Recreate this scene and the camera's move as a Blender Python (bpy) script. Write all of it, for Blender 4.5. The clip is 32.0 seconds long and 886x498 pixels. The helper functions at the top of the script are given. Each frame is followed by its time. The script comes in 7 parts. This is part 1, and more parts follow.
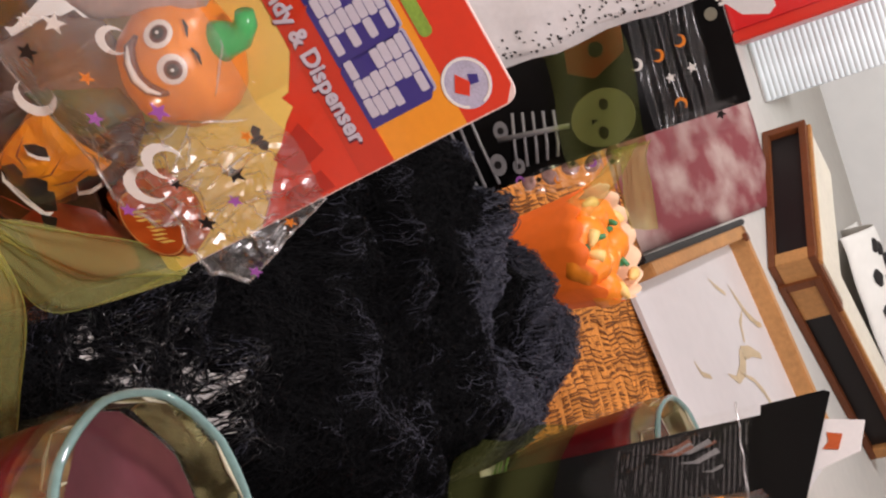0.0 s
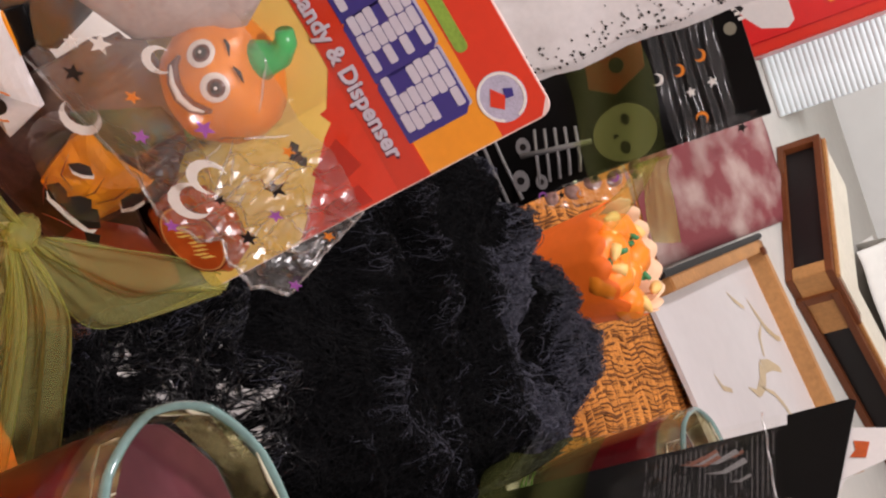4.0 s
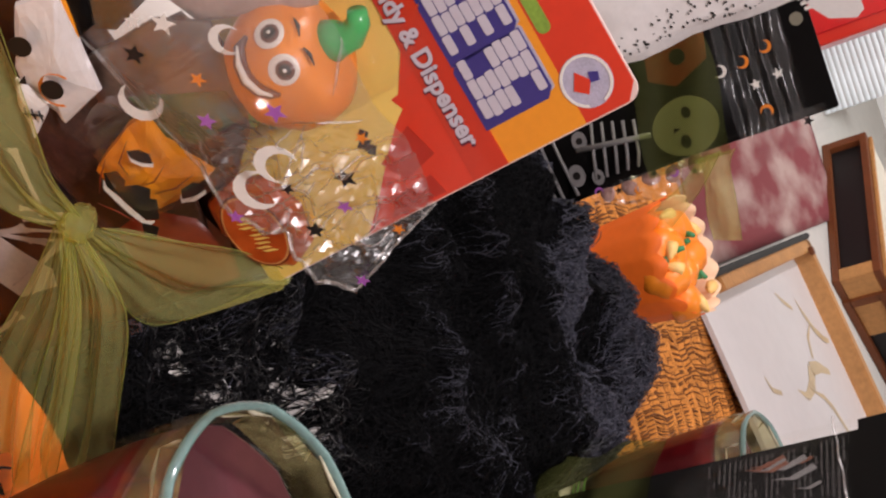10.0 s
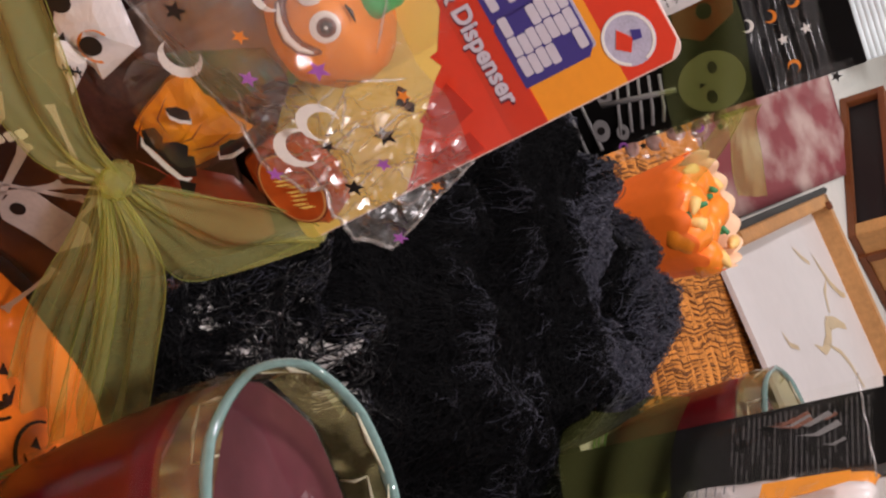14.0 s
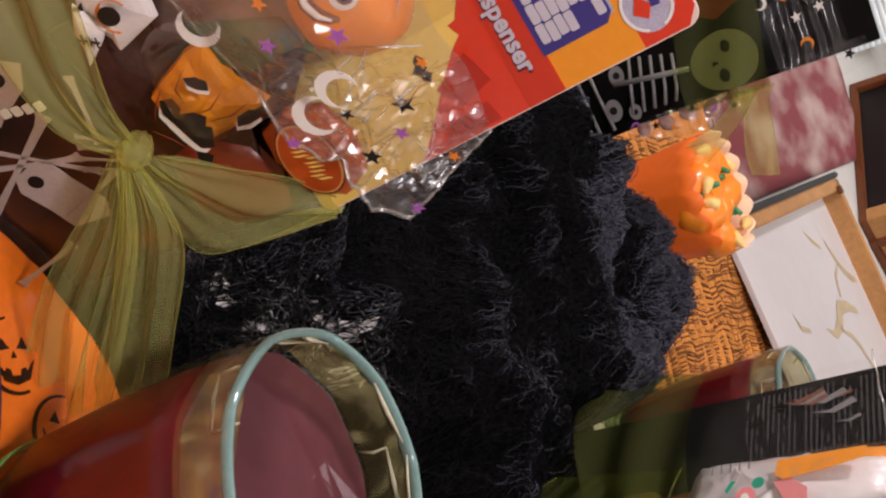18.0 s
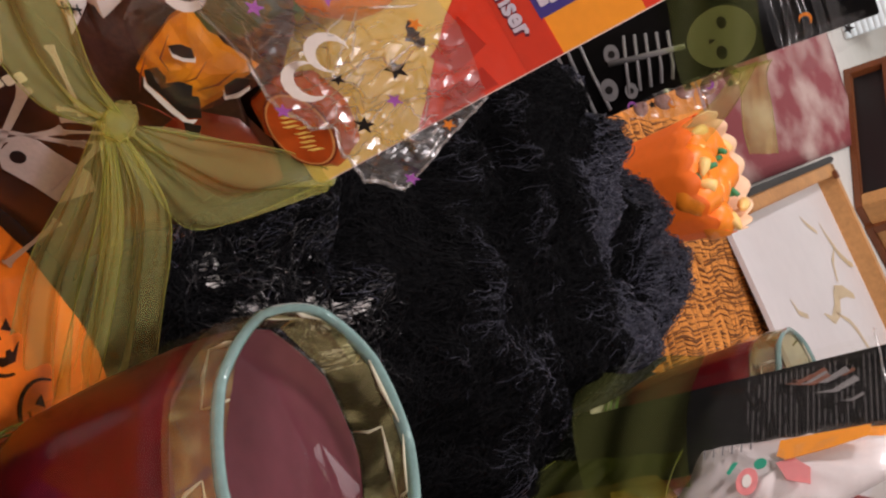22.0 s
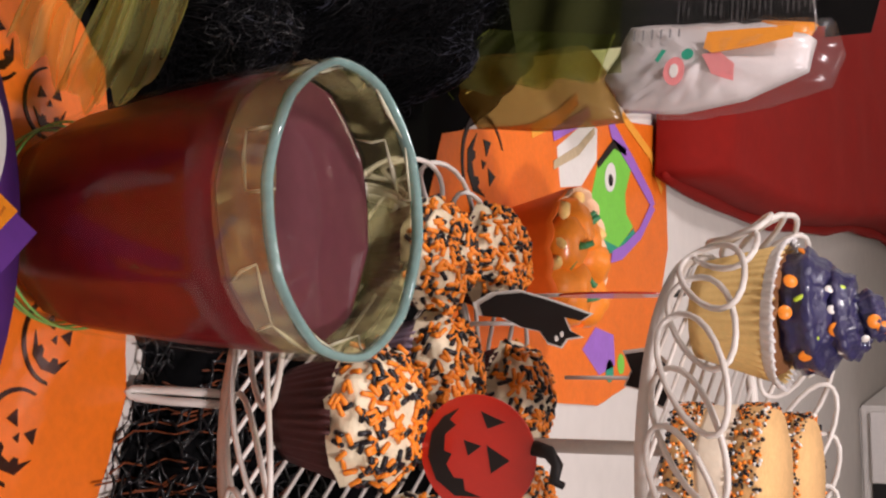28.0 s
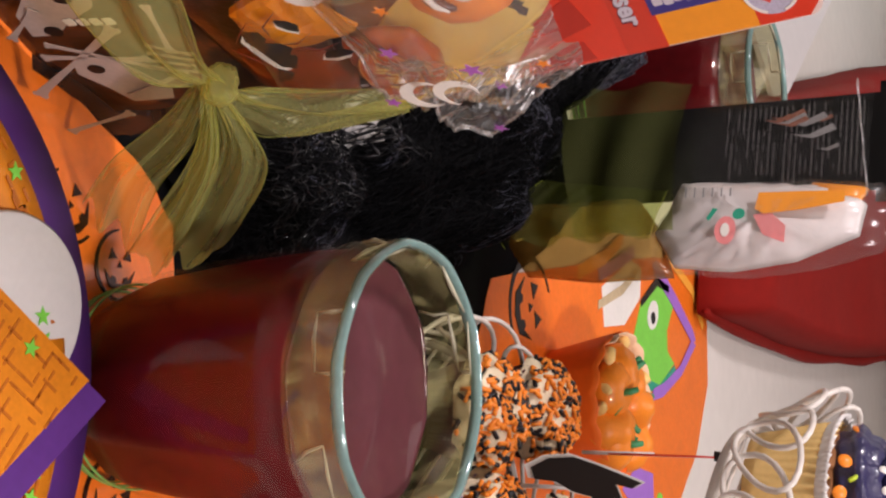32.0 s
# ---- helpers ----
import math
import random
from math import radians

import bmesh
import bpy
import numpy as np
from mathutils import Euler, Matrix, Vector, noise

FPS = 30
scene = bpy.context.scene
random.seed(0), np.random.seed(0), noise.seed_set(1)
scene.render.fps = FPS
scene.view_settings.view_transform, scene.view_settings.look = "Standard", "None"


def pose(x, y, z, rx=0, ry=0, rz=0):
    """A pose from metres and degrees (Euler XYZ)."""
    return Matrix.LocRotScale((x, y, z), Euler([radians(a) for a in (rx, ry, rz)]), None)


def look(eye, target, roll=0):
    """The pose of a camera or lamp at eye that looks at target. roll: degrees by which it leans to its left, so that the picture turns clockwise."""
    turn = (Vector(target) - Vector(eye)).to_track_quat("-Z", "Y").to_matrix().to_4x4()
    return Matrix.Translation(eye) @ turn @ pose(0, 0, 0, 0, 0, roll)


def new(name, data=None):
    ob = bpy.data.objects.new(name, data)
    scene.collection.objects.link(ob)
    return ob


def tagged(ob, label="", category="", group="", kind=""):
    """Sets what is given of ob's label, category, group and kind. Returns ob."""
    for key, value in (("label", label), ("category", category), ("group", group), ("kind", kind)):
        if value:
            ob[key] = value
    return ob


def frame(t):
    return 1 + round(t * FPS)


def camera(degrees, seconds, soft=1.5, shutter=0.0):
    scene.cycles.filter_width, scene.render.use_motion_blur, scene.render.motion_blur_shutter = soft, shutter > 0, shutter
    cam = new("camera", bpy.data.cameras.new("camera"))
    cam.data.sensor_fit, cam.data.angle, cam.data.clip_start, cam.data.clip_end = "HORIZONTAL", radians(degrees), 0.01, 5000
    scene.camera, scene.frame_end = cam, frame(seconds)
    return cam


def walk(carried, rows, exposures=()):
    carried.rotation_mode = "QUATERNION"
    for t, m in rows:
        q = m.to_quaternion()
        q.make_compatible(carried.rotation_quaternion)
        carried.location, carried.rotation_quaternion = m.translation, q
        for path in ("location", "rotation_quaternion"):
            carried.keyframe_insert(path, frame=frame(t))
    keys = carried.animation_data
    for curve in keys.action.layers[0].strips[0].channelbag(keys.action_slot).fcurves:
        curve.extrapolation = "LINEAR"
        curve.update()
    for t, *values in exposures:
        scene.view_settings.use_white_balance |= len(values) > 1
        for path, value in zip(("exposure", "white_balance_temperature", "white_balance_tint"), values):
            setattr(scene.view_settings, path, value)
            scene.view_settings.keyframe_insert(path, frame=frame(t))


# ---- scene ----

cam = camera(36, 32.0, soft=2.2, shutter=0.3)
PATH = [
    (0, (-0.0696, -0.4256, 0.5115), (-0.0916, 0.4754, 0.0783), 72.74),
    (0.5, (-0.0795, -0.4276, 0.5095), (-0.1005, 0.4729, 0.0752), 73.02),
    (1, (-0.0790, -0.4247, 0.5105), (-0.1045, 0.4755, 0.0757), 73.19),
    (1.5, (-0.0775, -0.4231, 0.5087), (-0.1059, 0.4780, 0.0760), 72.80),
    (2, (-0.0748, -0.4193, 0.5052), (-0.1084, 0.4816, 0.0724), 72.54),
    (2.5, (-0.0701, -0.4190, 0.5051), (-0.1080, 0.4803, 0.0693), 72.10),
    (3, (-0.0631, -0.4178, 0.5054), (-0.1045, 0.4813, 0.0696), 71.74),
    (3.5, (-0.0664, -0.4266, 0.5058), (-0.1060, 0.4720, 0.0688), 71.44),
    (5.5, (-0.0760, -0.4611, 0.5084), (-0.1021, 0.4434, 0.0828), 72.65),
    (6, (-0.0877, -0.4574, 0.5050), (-0.1068, 0.4500, 0.0851), 73.01),
    (6.5, (-0.0765, -0.4477, 0.5025), (-0.0999, 0.4599, 0.0833), 72.86),
    (7, (-0.0731, -0.4411, 0.5007), (-0.0974, 0.4628, 0.0737), 72.56),
    (7.5, (-0.0723, -0.4412, 0.4998), (-0.0953, 0.4621, 0.0715), 72.46),
    (8, (-0.0693, -0.4412, 0.4977), (-0.0954, 0.4616, 0.0685), 72.18),
    (8.5, (-0.0740, -0.4392, 0.4930), (-0.0999, 0.4622, 0.0607), 72.13),
    (9, (-0.0718, -0.4281, 0.4889), (-0.1040, 0.4697, 0.0497), 71.95),
    (9.5, (-0.0679, -0.4193, 0.4860), (-0.1095, 0.4754, 0.0413), 71.48),
    (10, (-0.0730, -0.4213, 0.4773), (-0.1182, 0.4685, 0.0232), 71.58),
    (10.5, (-0.0677, -0.4187, 0.4734), (-0.0970, 0.4661, 0.0084), 72.19),
    (11, (-0.0665, -0.4157, 0.4685), (-0.0905, 0.4655, -0.0035), 72.34),
    (11.5, (-0.0684, -0.4239, 0.4716), (-0.0875, 0.4543, -0.0063), 72.67),
    (12, (-0.0631, -0.4226, 0.4682), (-0.0806, 0.4561, -0.0087), 72.59),
    (12.5, (-0.0631, -0.4214, 0.4667), (-0.0682, 0.4596, -0.0064), 72.70),
    (13, (-0.0709, -0.4257, 0.4672), (-0.0801, 0.4556, -0.0053), 72.88),
    (13.5, (-0.0697, -0.4314, 0.4668), (-0.0799, 0.4510, -0.0035), 72.89),
    (14, (-0.0787, -0.4258, 0.4683), (-0.0917, 0.4573, -0.0008), 72.74),
    (14.5, (-0.0915, -0.4254, 0.4710), (-0.1180, 0.4584, 0.0039), 72.62),
    (16.5, (-0.0814, -0.4196, 0.4631), (-0.0976, 0.4628, -0.0071), 72.83),
    (17, (-0.0825, -0.4160, 0.4608), (-0.0943, 0.4651, -0.0120), 72.91),
    (17.5, (-0.0768, -0.4195, 0.4611), (-0.0872, 0.4598, -0.0150), 72.77),
    (18, (-0.0711, -0.4293, 0.4628), (-0.0809, 0.4506, -0.0124), 72.53),
    (18.5, (-0.0749, -0.4337, 0.4619), (-0.0779, 0.4481, -0.0096), 72.57),
    (19, (-0.0869, -0.4399, 0.4625), (-0.0867, 0.4424, -0.0081), 73.01),
    (19.5, (-0.0819, -0.4394, 0.4571), (-0.0828, 0.4439, -0.0117), 73.15),
    (20, (-0.0732, -0.4309, 0.4585), (-0.0732, 0.4515, -0.0120), 73.04),
    (20.5, (-0.0629, -0.4230, 0.4583), (-0.0649, 0.4600, -0.0111), 72.55),
    (21, (-0.0631, -0.4198, 0.4562), (-0.0634, 0.4630, -0.0136), 72.38),
    (21.5, (-0.0668, -0.4153, 0.4547), (-0.0648, 0.4660, -0.0178), 72.37),
    (22, (-0.0629, -0.4171, 0.4521), (-0.0679, 0.4646, -0.0196), 72.13),
    (22.5, (-0.0613, -0.4217, 0.4521), (-0.0662, 0.4589, -0.0216), 72.05),
    (23, (-0.0627, -0.4270, 0.4541), (-0.0688, 0.4532, -0.0205), 72.07),
    (23.5, (-0.0653, -0.4292, 0.4494), (-0.0700, 0.4523, -0.0228), 72.16),
    (24, (-0.0660, -0.4280, 0.4505), (-0.0705, 0.4529, -0.0228), 72.22),
    (24.5, (-0.0659, -0.4310, 0.4469), (-0.0705, 0.4501, -0.0260), 72.46),
    (26.5, (-0.2176, -0.3748, 0.4244), (0.1070, 0.4278, -0.0762), 84.07),
    (27, (-0.2496, -0.3839, 0.4310), (0.1687, 0.3903, -0.0439), 87.54),
    (27.5, (-0.2453, -0.4063, 0.4423), (0.2202, 0.3552, -0.0088), 88.16),
    (28, (-0.2461, -0.4179, 0.4361), (0.2378, 0.3368, -0.0071), 87.85),
    (28.5, (-0.2589, -0.4178, 0.4347), (0.2210, 0.3379, -0.0109), 87.45),
    (29, (-0.2722, -0.4140, 0.4335), (0.1935, 0.3522, -0.0093), 87.41),
    (29.5, (-0.2774, -0.4218, 0.4365), (0.1774, 0.3553, 0.0014), 87.34),
    (30, (-0.2725, -0.4299, 0.4349), (0.1730, 0.3498, -0.0051), 87.06),
    (30.5, (-0.2752, -0.4277, 0.4351), (0.1602, 0.3553, -0.0092), 86.63),
    (31, (-0.2851, -0.4131, 0.4296), (0.1500, 0.3687, -0.0170), 87.01),
    (31.5, (-0.2872, -0.4033, 0.4260), (0.1317, 0.3814, -0.0309), 87.47),
    (32, (-0.2829, -0.4125, 0.4282), (0.1351, 0.3715, -0.0306), 87.48),
]
walk(cam, [(t, look(eye, target, roll)) for t, eye, target, roll in PATH], [(0, 0.0), (6, -0.06), (13, -0.12), (24, -0.12), (28, -0.10), (32, -0.06)])

# ---- world and lamps ----
world = bpy.data.worlds.new("room_air")
world.use_nodes = True
scene.world = world
world.node_tree.nodes["Background"].inputs[0].default_value = (1.0, 0.90, 0.92, 1)
world.node_tree.nodes["Background"].inputs[1].default_value = 0.20


def lamp(name, eye, target, size, watts, colour):
    data = bpy.data.lights.new(name, "AREA")
    data.shape, data.size, data.energy, data.color = "DISK", size, watts, colour
    ob = new(name, data)
    ob.matrix_world = look(eye, target)
    return ob


lamp("ceiling_or_fill_light", (0.9, 1.25, 1.62), (0.3, 0.4, 0), 0.18, 6, (1.0, 0.90, 0.92))
lamp("ceiling_or_fill_light", (-1.0, 0.5, 1.62), (-0.2, 0.3, 0), 0.20, 25, (1.0, 0.90, 0.93))
# added fill, no known lamp: brightens the far wall and ribbed panel
far = lamp("ceiling_or_fill_light", (-0.25, 1.45, 1.62), (-0.25, 2.9, 0.2), 0.20, 13, (0.93, 0.97, 1.0))
far.data.spread = radians(110)
lamp("ceiling_or_fill_light", (0.15, -0.85, 1.62), (-0.05, 0.2, 0), 0.20, 22, (1.0, 0.90, 0.93))


# ---- materials ----
def srgb(h):
    v = [int(h[i : i + 2], 16) / 255 for i in (0, 2, 4)]
    return tuple(c / 12.92 if c <= 0.04045 else ((c + 0.055) / 1.055) ** 2.4 for c in v) + (1,)


def mat(name, colour, rough=0.5, metal=0.0, vary=0.12, scale=40.0, bump=0.0, bump_scale=200.0, coat=0.0, spec=0.5, sheen=0.0, alpha=None, trans=0.0, ior=1.45, random_value=0.0):
    """A principled surface with colour variation at two scales and fine relief."""
    m = bpy.data.materials.new(name)
    m.use_nodes = True
    n, l = m.node_tree.nodes, m.node_tree.links
    b = n["Principled BSDF"]
    c = srgb(colour) if isinstance(colour, str) else (*colour, 1)
    b.inputs["Roughness"].default_value, b.inputs["Metallic"].default_value = rough, metal
    b.inputs["Coat Weight"].default_value, b.inputs["Specular IOR Level"].default_value = coat, spec
    b.inputs["Sheen Weight"].default_value, b.inputs["Transmission Weight"].default_value, b.inputs["IOR"].default_value = sheen, trans, ior
    b.inputs["Base Color"].default_value = c
    if alpha is not None:
        b.inputs["Alpha"].default_value = alpha
    tc = n.new("ShaderNodeTexCoord")
    if vary:
        a, d = n.new("ShaderNodeTexNoise"), n.new("ShaderNodeTexNoise")
        a.inputs["Scale"].default_value, d.inputs["Scale"].default_value = scale, scale * 7
        a.inputs["Detail"].default_value = 4
        l.new(tc.outputs["Object"], a.inputs["Vector"]), l.new(tc.outputs["Object"], d.inputs["Vector"])
        s = n.new("ShaderNodeMath")
        s.operation = "ADD"
        l.new(a.outputs["Fac"], s.inputs[0]), l.new(d.outputs["Fac"], s.inputs[1])
        r = n.new("ShaderNodeMapRange")
        r.inputs["From Min"].default_value, r.inputs["From Max"].default_value = 0.6, 1.4
        r.inputs["To Min"].default_value, r.inputs["To Max"].default_value = 1 - vary, 1 + vary
        l.new(s.outputs[0], r.inputs["Value"])
        h = n.new("ShaderNodeHueSaturation")
        h.inputs["Color"].default_value = c
        l.new(r.outputs["Result"], h.inputs["Value"])
        l.new(h.outputs["Color"], b.inputs["Base Color"])
    if bump:
        t, k = n.new("ShaderNodeTexNoise"), n.new("ShaderNodeBump")
        t.inputs["Scale"].default_value, t.inputs["Detail"].default_value = bump_scale, 6
        k.inputs["Strength"].default_value, k.inputs["Distance"].default_value = bump, 0.002
        l.new(tc.outputs["Object"], t.inputs["Vector"]), l.new(t.outputs["Fac"], k.inputs["Height"]), l.new(k.outputs["Normal"], b.inputs["Normal"])
    return m


def film_mat(name, tint=(1, 1, 1), clear=0.85, rough=0.06, gloss=0.5, crease=0.0, crease_scale=60.0, haze=None, lit=0.0, edge=2.2):
    """Thin clear film: mostly see-through, with a glossy skin that grows at grazing angles, and creases."""
    m = bpy.data.materials.new(name)
    m.use_nodes = True
    n, l = m.node_tree.nodes, m.node_tree.links
    n.remove(n["Principled BSDF"])
    t, g, d, x, y, f = (n.new("ShaderNode" + k) for k in ("BsdfTransparent", "BsdfGlossy", "BsdfDiffuse", "MixShader", "MixShader", "LayerWeight"))
    t.inputs["Color"].default_value = (*tint, 1)
    d.inputs["Color"].default_value = (*(haze or [min(1, c * 0.9) for c in tint]), 1)
    g.inputs["Roughness"].default_value = rough
    f.inputs["Blend"].default_value = 0.5
    p, k = n.new("ShaderNodeMath"), n.new("ShaderNodeMath")
    p.operation, k.operation = "POWER", "MULTIPLY_ADD"
    p.inputs[1].default_value = 4.0
    k.inputs[1].default_value, k.inputs[2].default_value = gloss * edge, gloss * 0.16
    k.use_clamp = True
    l.new(f.outputs["Facing"], p.inputs[0]), l.new(p.outputs[0], k.inputs[0]), l.new(k.outputs[0], y.inputs["Fac"])
    x.inputs["Fac"].default_value = 1 - clear
    body = d
    if lit:
        back, body = n.new("ShaderNodeBsdfTranslucent"), n.new("ShaderNodeMixShader")
        back.inputs["Color"].default_value = d.inputs["Color"].default_value
        body.inputs["Fac"].default_value = lit
        l.new(d.outputs[0], body.inputs[1]), l.new(back.outputs[0], body.inputs[2])
    l.new(t.outputs[0], x.inputs[1]), l.new(body.outputs[0], x.inputs[2])
    l.new(x.outputs[0], y.inputs[1]), l.new(g.outputs[0], y.inputs[2])
    l.new(y.outputs[0], n["Material Output"].inputs["Surface"])
    if crease:
        tc, no, b = n.new("ShaderNodeTexCoord"), n.new("ShaderNodeTexNoise"), n.new("ShaderNodeBump")
        no.inputs["Scale"].default_value, no.inputs["Detail"].default_value = crease_scale, 3
        b.inputs["Strength"].default_value, b.inputs["Distance"].default_value = crease, 0.004
        l.new(tc.outputs["Object"], no.inputs["Vector"]), l.new(no.outputs["Fac"], b.inputs["Height"])
        for z in (g, f):
            l.new(b.outputs["Normal"], z.inputs["Normal"])
    return m


def mottled_reflection(m, scale, dark, light):
    """Paints dark and light patches into a sheet's haze to stand for reflections and refraction."""
    n, l = m.node_tree.nodes, m.node_tree.links
    d = next(k for k in n if k.type == "BSDF_DIFFUSE")
    tc, no, rp = n.new("ShaderNodeTexCoord"), n.new("ShaderNodeTexNoise"), n.new("ShaderNodeValToRGB")
    no.inputs["Scale"].default_value, no.inputs["Detail"].default_value, no.inputs["Distortion"].default_value = scale, 2, 1.5
    rp.color_ramp.elements[0].position, rp.color_ramp.elements[0].color = 0.42, (*dark, 1)
    rp.color_ramp.elements[1].position, rp.color_ramp.elements[1].color = 0.62, (*light, 1)
    l.new(tc.outputs["Object"], no.inputs["Vector"]), l.new(no.outputs["Fac"], rp.inputs["Fac"]), l.new(rp.outputs["Color"], d.inputs["Color"])


M = dict(
    cloth=mat("white_cloth", "d8d2ca", 0.85, vary=0.05, scale=6, bump=0.15, bump_scale=500),
    wall=mat("wall_paint", "dcd8d2", 0.8, vary=0.04, scale=3, bump=0.05, bump_scale=120),
    orange_felt=mat("orange_mat", "f27820", 0.3, vary=0.1, scale=30, bump=0.15, bump_scale=60, coat=0.2),
    black_print=mat("black_print", "14100f", 0.5, vary=0.1),
    white_print=mat("white_print", "e8e4dc", 0.45, vary=0.05),
    purple_print=mat("purple_print", "a65cb4", 0.45, vary=0.08),
    orange_print=mat("orange_print", "e8862a", 0.45, vary=0.08),
    black_hair=mat("black_fibre", "0a0a0c", 0.6, vary=0.4, scale=60, spec=0.12),
    black_net=mat("black_netting", "121113", 0.32, vary=0.3, spec=0.6),
    card_red=mat("card_red", "d8381c", 0.35, vary=0.05, coat=0.4),
    card_orange=mat("card_orange", "ef9722", 0.35, vary=0.05, coat=0.4),
    card_yellow=mat("card_yellow", "efd06c", 0.35, vary=0.06, coat=0.4),
    card_blue=mat("logo_blue", "39307c", 0.4, vary=0.05, coat=0.4),
    card_white=mat("logo_white", "c6bfca", 0.4, vary=0.05, coat=0.4),
    pumpkin=mat("pumpkin_plastic", "f08a24", 0.36, vary=0.06, coat=0.1),
    stem=mat("green_plastic", "4fae62", 0.3, vary=0.05, coat=0.3),
    wire=mat("white_wire", "d6cfc6", 0.35, vary=0.06, coat=0.2),
    wood=mat("tray_wood", "b98650", 0.55, vary=0.2, scale=20, bump=0.15),
    dark_wood=mat("dark_wood", "6b3a1c", 0.5, vary=0.25, scale=25, bump=0.15),
    marble=mat("marble_print", "d2cecd", 0.3, vary=0.04, scale=8),
    gold=mat("gold_vein", "c4b08c", 0.4, vary=0.2, scale=30),
    black=mat("black_paint", "141314", 0.5, vary=0.1),
    burlap=mat("orange_burlap", "cc843a", 0.85, vary=0.35, scale=60, bump=0.6, bump_scale=300),
    choc=mat("brown_liner", "4a2422", 0.6, vary=0.15, scale=60),
    cake=mat("yellow_liner", "e2c07c", 0.6, vary=0.08, scale=60),
    icing=mat("white_icing", "e4d4b4", 0.5, vary=0.06, scale=60, bump=0.3, bump_scale=250),
    purple_icing=mat("purple_icing", "2c2950", 0.28, vary=0.2, scale=90, bump=0.9, bump_scale=200, coat=0.5),
    spr_o=mat("orange_sprinkle", "f08a26", 0.4, vary=0.1),
    spr_b=mat("black_sprinkle", "171418", 0.4, vary=0.1),
    red_cloth=mat("red_cloth", "82150e", 0.8, spec=0.2, vary=0.1, scale=12, bump=0.1, bump_scale=300),
    purple_paper=mat("purple_paper", "5b3180", 0.4, vary=0.08, coat=0.2),
    orange_paper=mat("orange_paper", "d9821c", 0.4, vary=0.12, scale=60, coat=0.2),
    white_paper=mat("white_paper", "e0dcd8", 0.45, vary=0.04, coat=0.2),
    bag_black=mat("black_bag_card", "090808", 0.45, vary=0.1, spec=0.15),
    film=film_mat("clear_film", (0.98, 0.97, 0.95), 0.988, 0.05, 0.10, 0.5, 45),
    organza=film_mat("green_organza", (0.92, 0.93, 0.68), 0.71, 0.45, 0.05, haze=(0.80, 0.79, 0.28), lit=0.4),
    red_toy=mat("red_pick", "c02818", 0.35, vary=0.05, coat=0.3),
)


# ---- small builders ----
def thing(name, at, label, category, group="", kind="", turn=0.0):
    ob = new(name)
    ob.matrix_world = pose(*at, 0, 0, turn)
    ob.empty_display_size = 0.02
    return tagged(ob, label, category, group, kind)


def mesh_from(bm, name, material, smooth=True):
    me = bpy.data.meshes.new(name)
    bmesh.ops.recalc_face_normals(bm, faces=bm.faces)
    bm.to_mesh(me)
    bm.free()
    for m in material if isinstance(material, (list, tuple)) else [material]:
        me.materials.append(m)
    if smooth:
        me.polygons.foreach_set("use_smooth", [True] * len(me.polygons))
    return me


def part(name, bm, material, parent, label="", smooth=True, at=None):
    ob = new(name, mesh_from(bm, name, material, smooth))
    ob.parent = parent
    if at is not None:
        ob.matrix_basis = at
    return tagged(ob, label)


def single(name, bm, material, label, category, group="", kind="", smooth=True, at=None):
    ob = new(name, mesh_from(bm, name, material, smooth))
    if at is not None:
        ob.matrix_basis = at
    return tagged(ob, label, category, group, kind)


def box(x0, x1, y0, y1, z0, z1, bevel=0.0, into=None):
    bm = bmesh.new()
    bmesh.ops.create_cube(bm, size=1, matrix=Matrix.LocRotScale(((x0 + x1) / 2, (y0 + y1) / 2, (z0 + z1) / 2), None, (x1 - x0, y1 - y0, z1 - z0)))
    if bevel:
        bmesh.ops.bevel(bm, geom=bm.edges[:], offset=bevel, segments=2, affect="EDGES")
    return bm


def lathe(profile, segs=48, facet=0, facet_depth=0.0, wobble=0.0, ring=False):
    """Spin (radius, height) rows round z; facet > 0 flattens the sides into that many soft facets; ring: the rows close on themselves."""
    bm = bmesh.new()
    rings = []
    for r, z in profile:
        loop = []
        for i in range(segs):
            a = 2 * math.pi * i / segs
            k = 1.0
            if facet:
                w = math.pi / facet
                k = 1 - facet_depth + facet_depth * (math.cos(w) / math.cos((a % (2 * w)) - w) - math.cos(w)) / (1 - math.cos(w))
            if wobble:
                k *= 1 + wobble * noise.noise((3 * math.cos(a), 3 * math.sin(a), z * 30))
            loop.append(bm.verts.new((r * k * math.cos(a), r * k * math.sin(a), z)))
        rings.append(loop)
    for a, b in zip(rings, rings[1:] + (rings[:1] if ring else [])):
        for i in range(segs):
            bm.faces.new((a[i], a[(i + 1) % segs], b[(i + 1) % segs], b[i]))
    for loop, (r, z) in ((rings[0], profile[0]), (rings[-1], profile[-1])):
        if r > 1e-6 and not ring:
            bm.faces.new(loop)
    bmesh.ops.remove_doubles(bm, verts=bm.verts, dist=1e-6)
    return bm


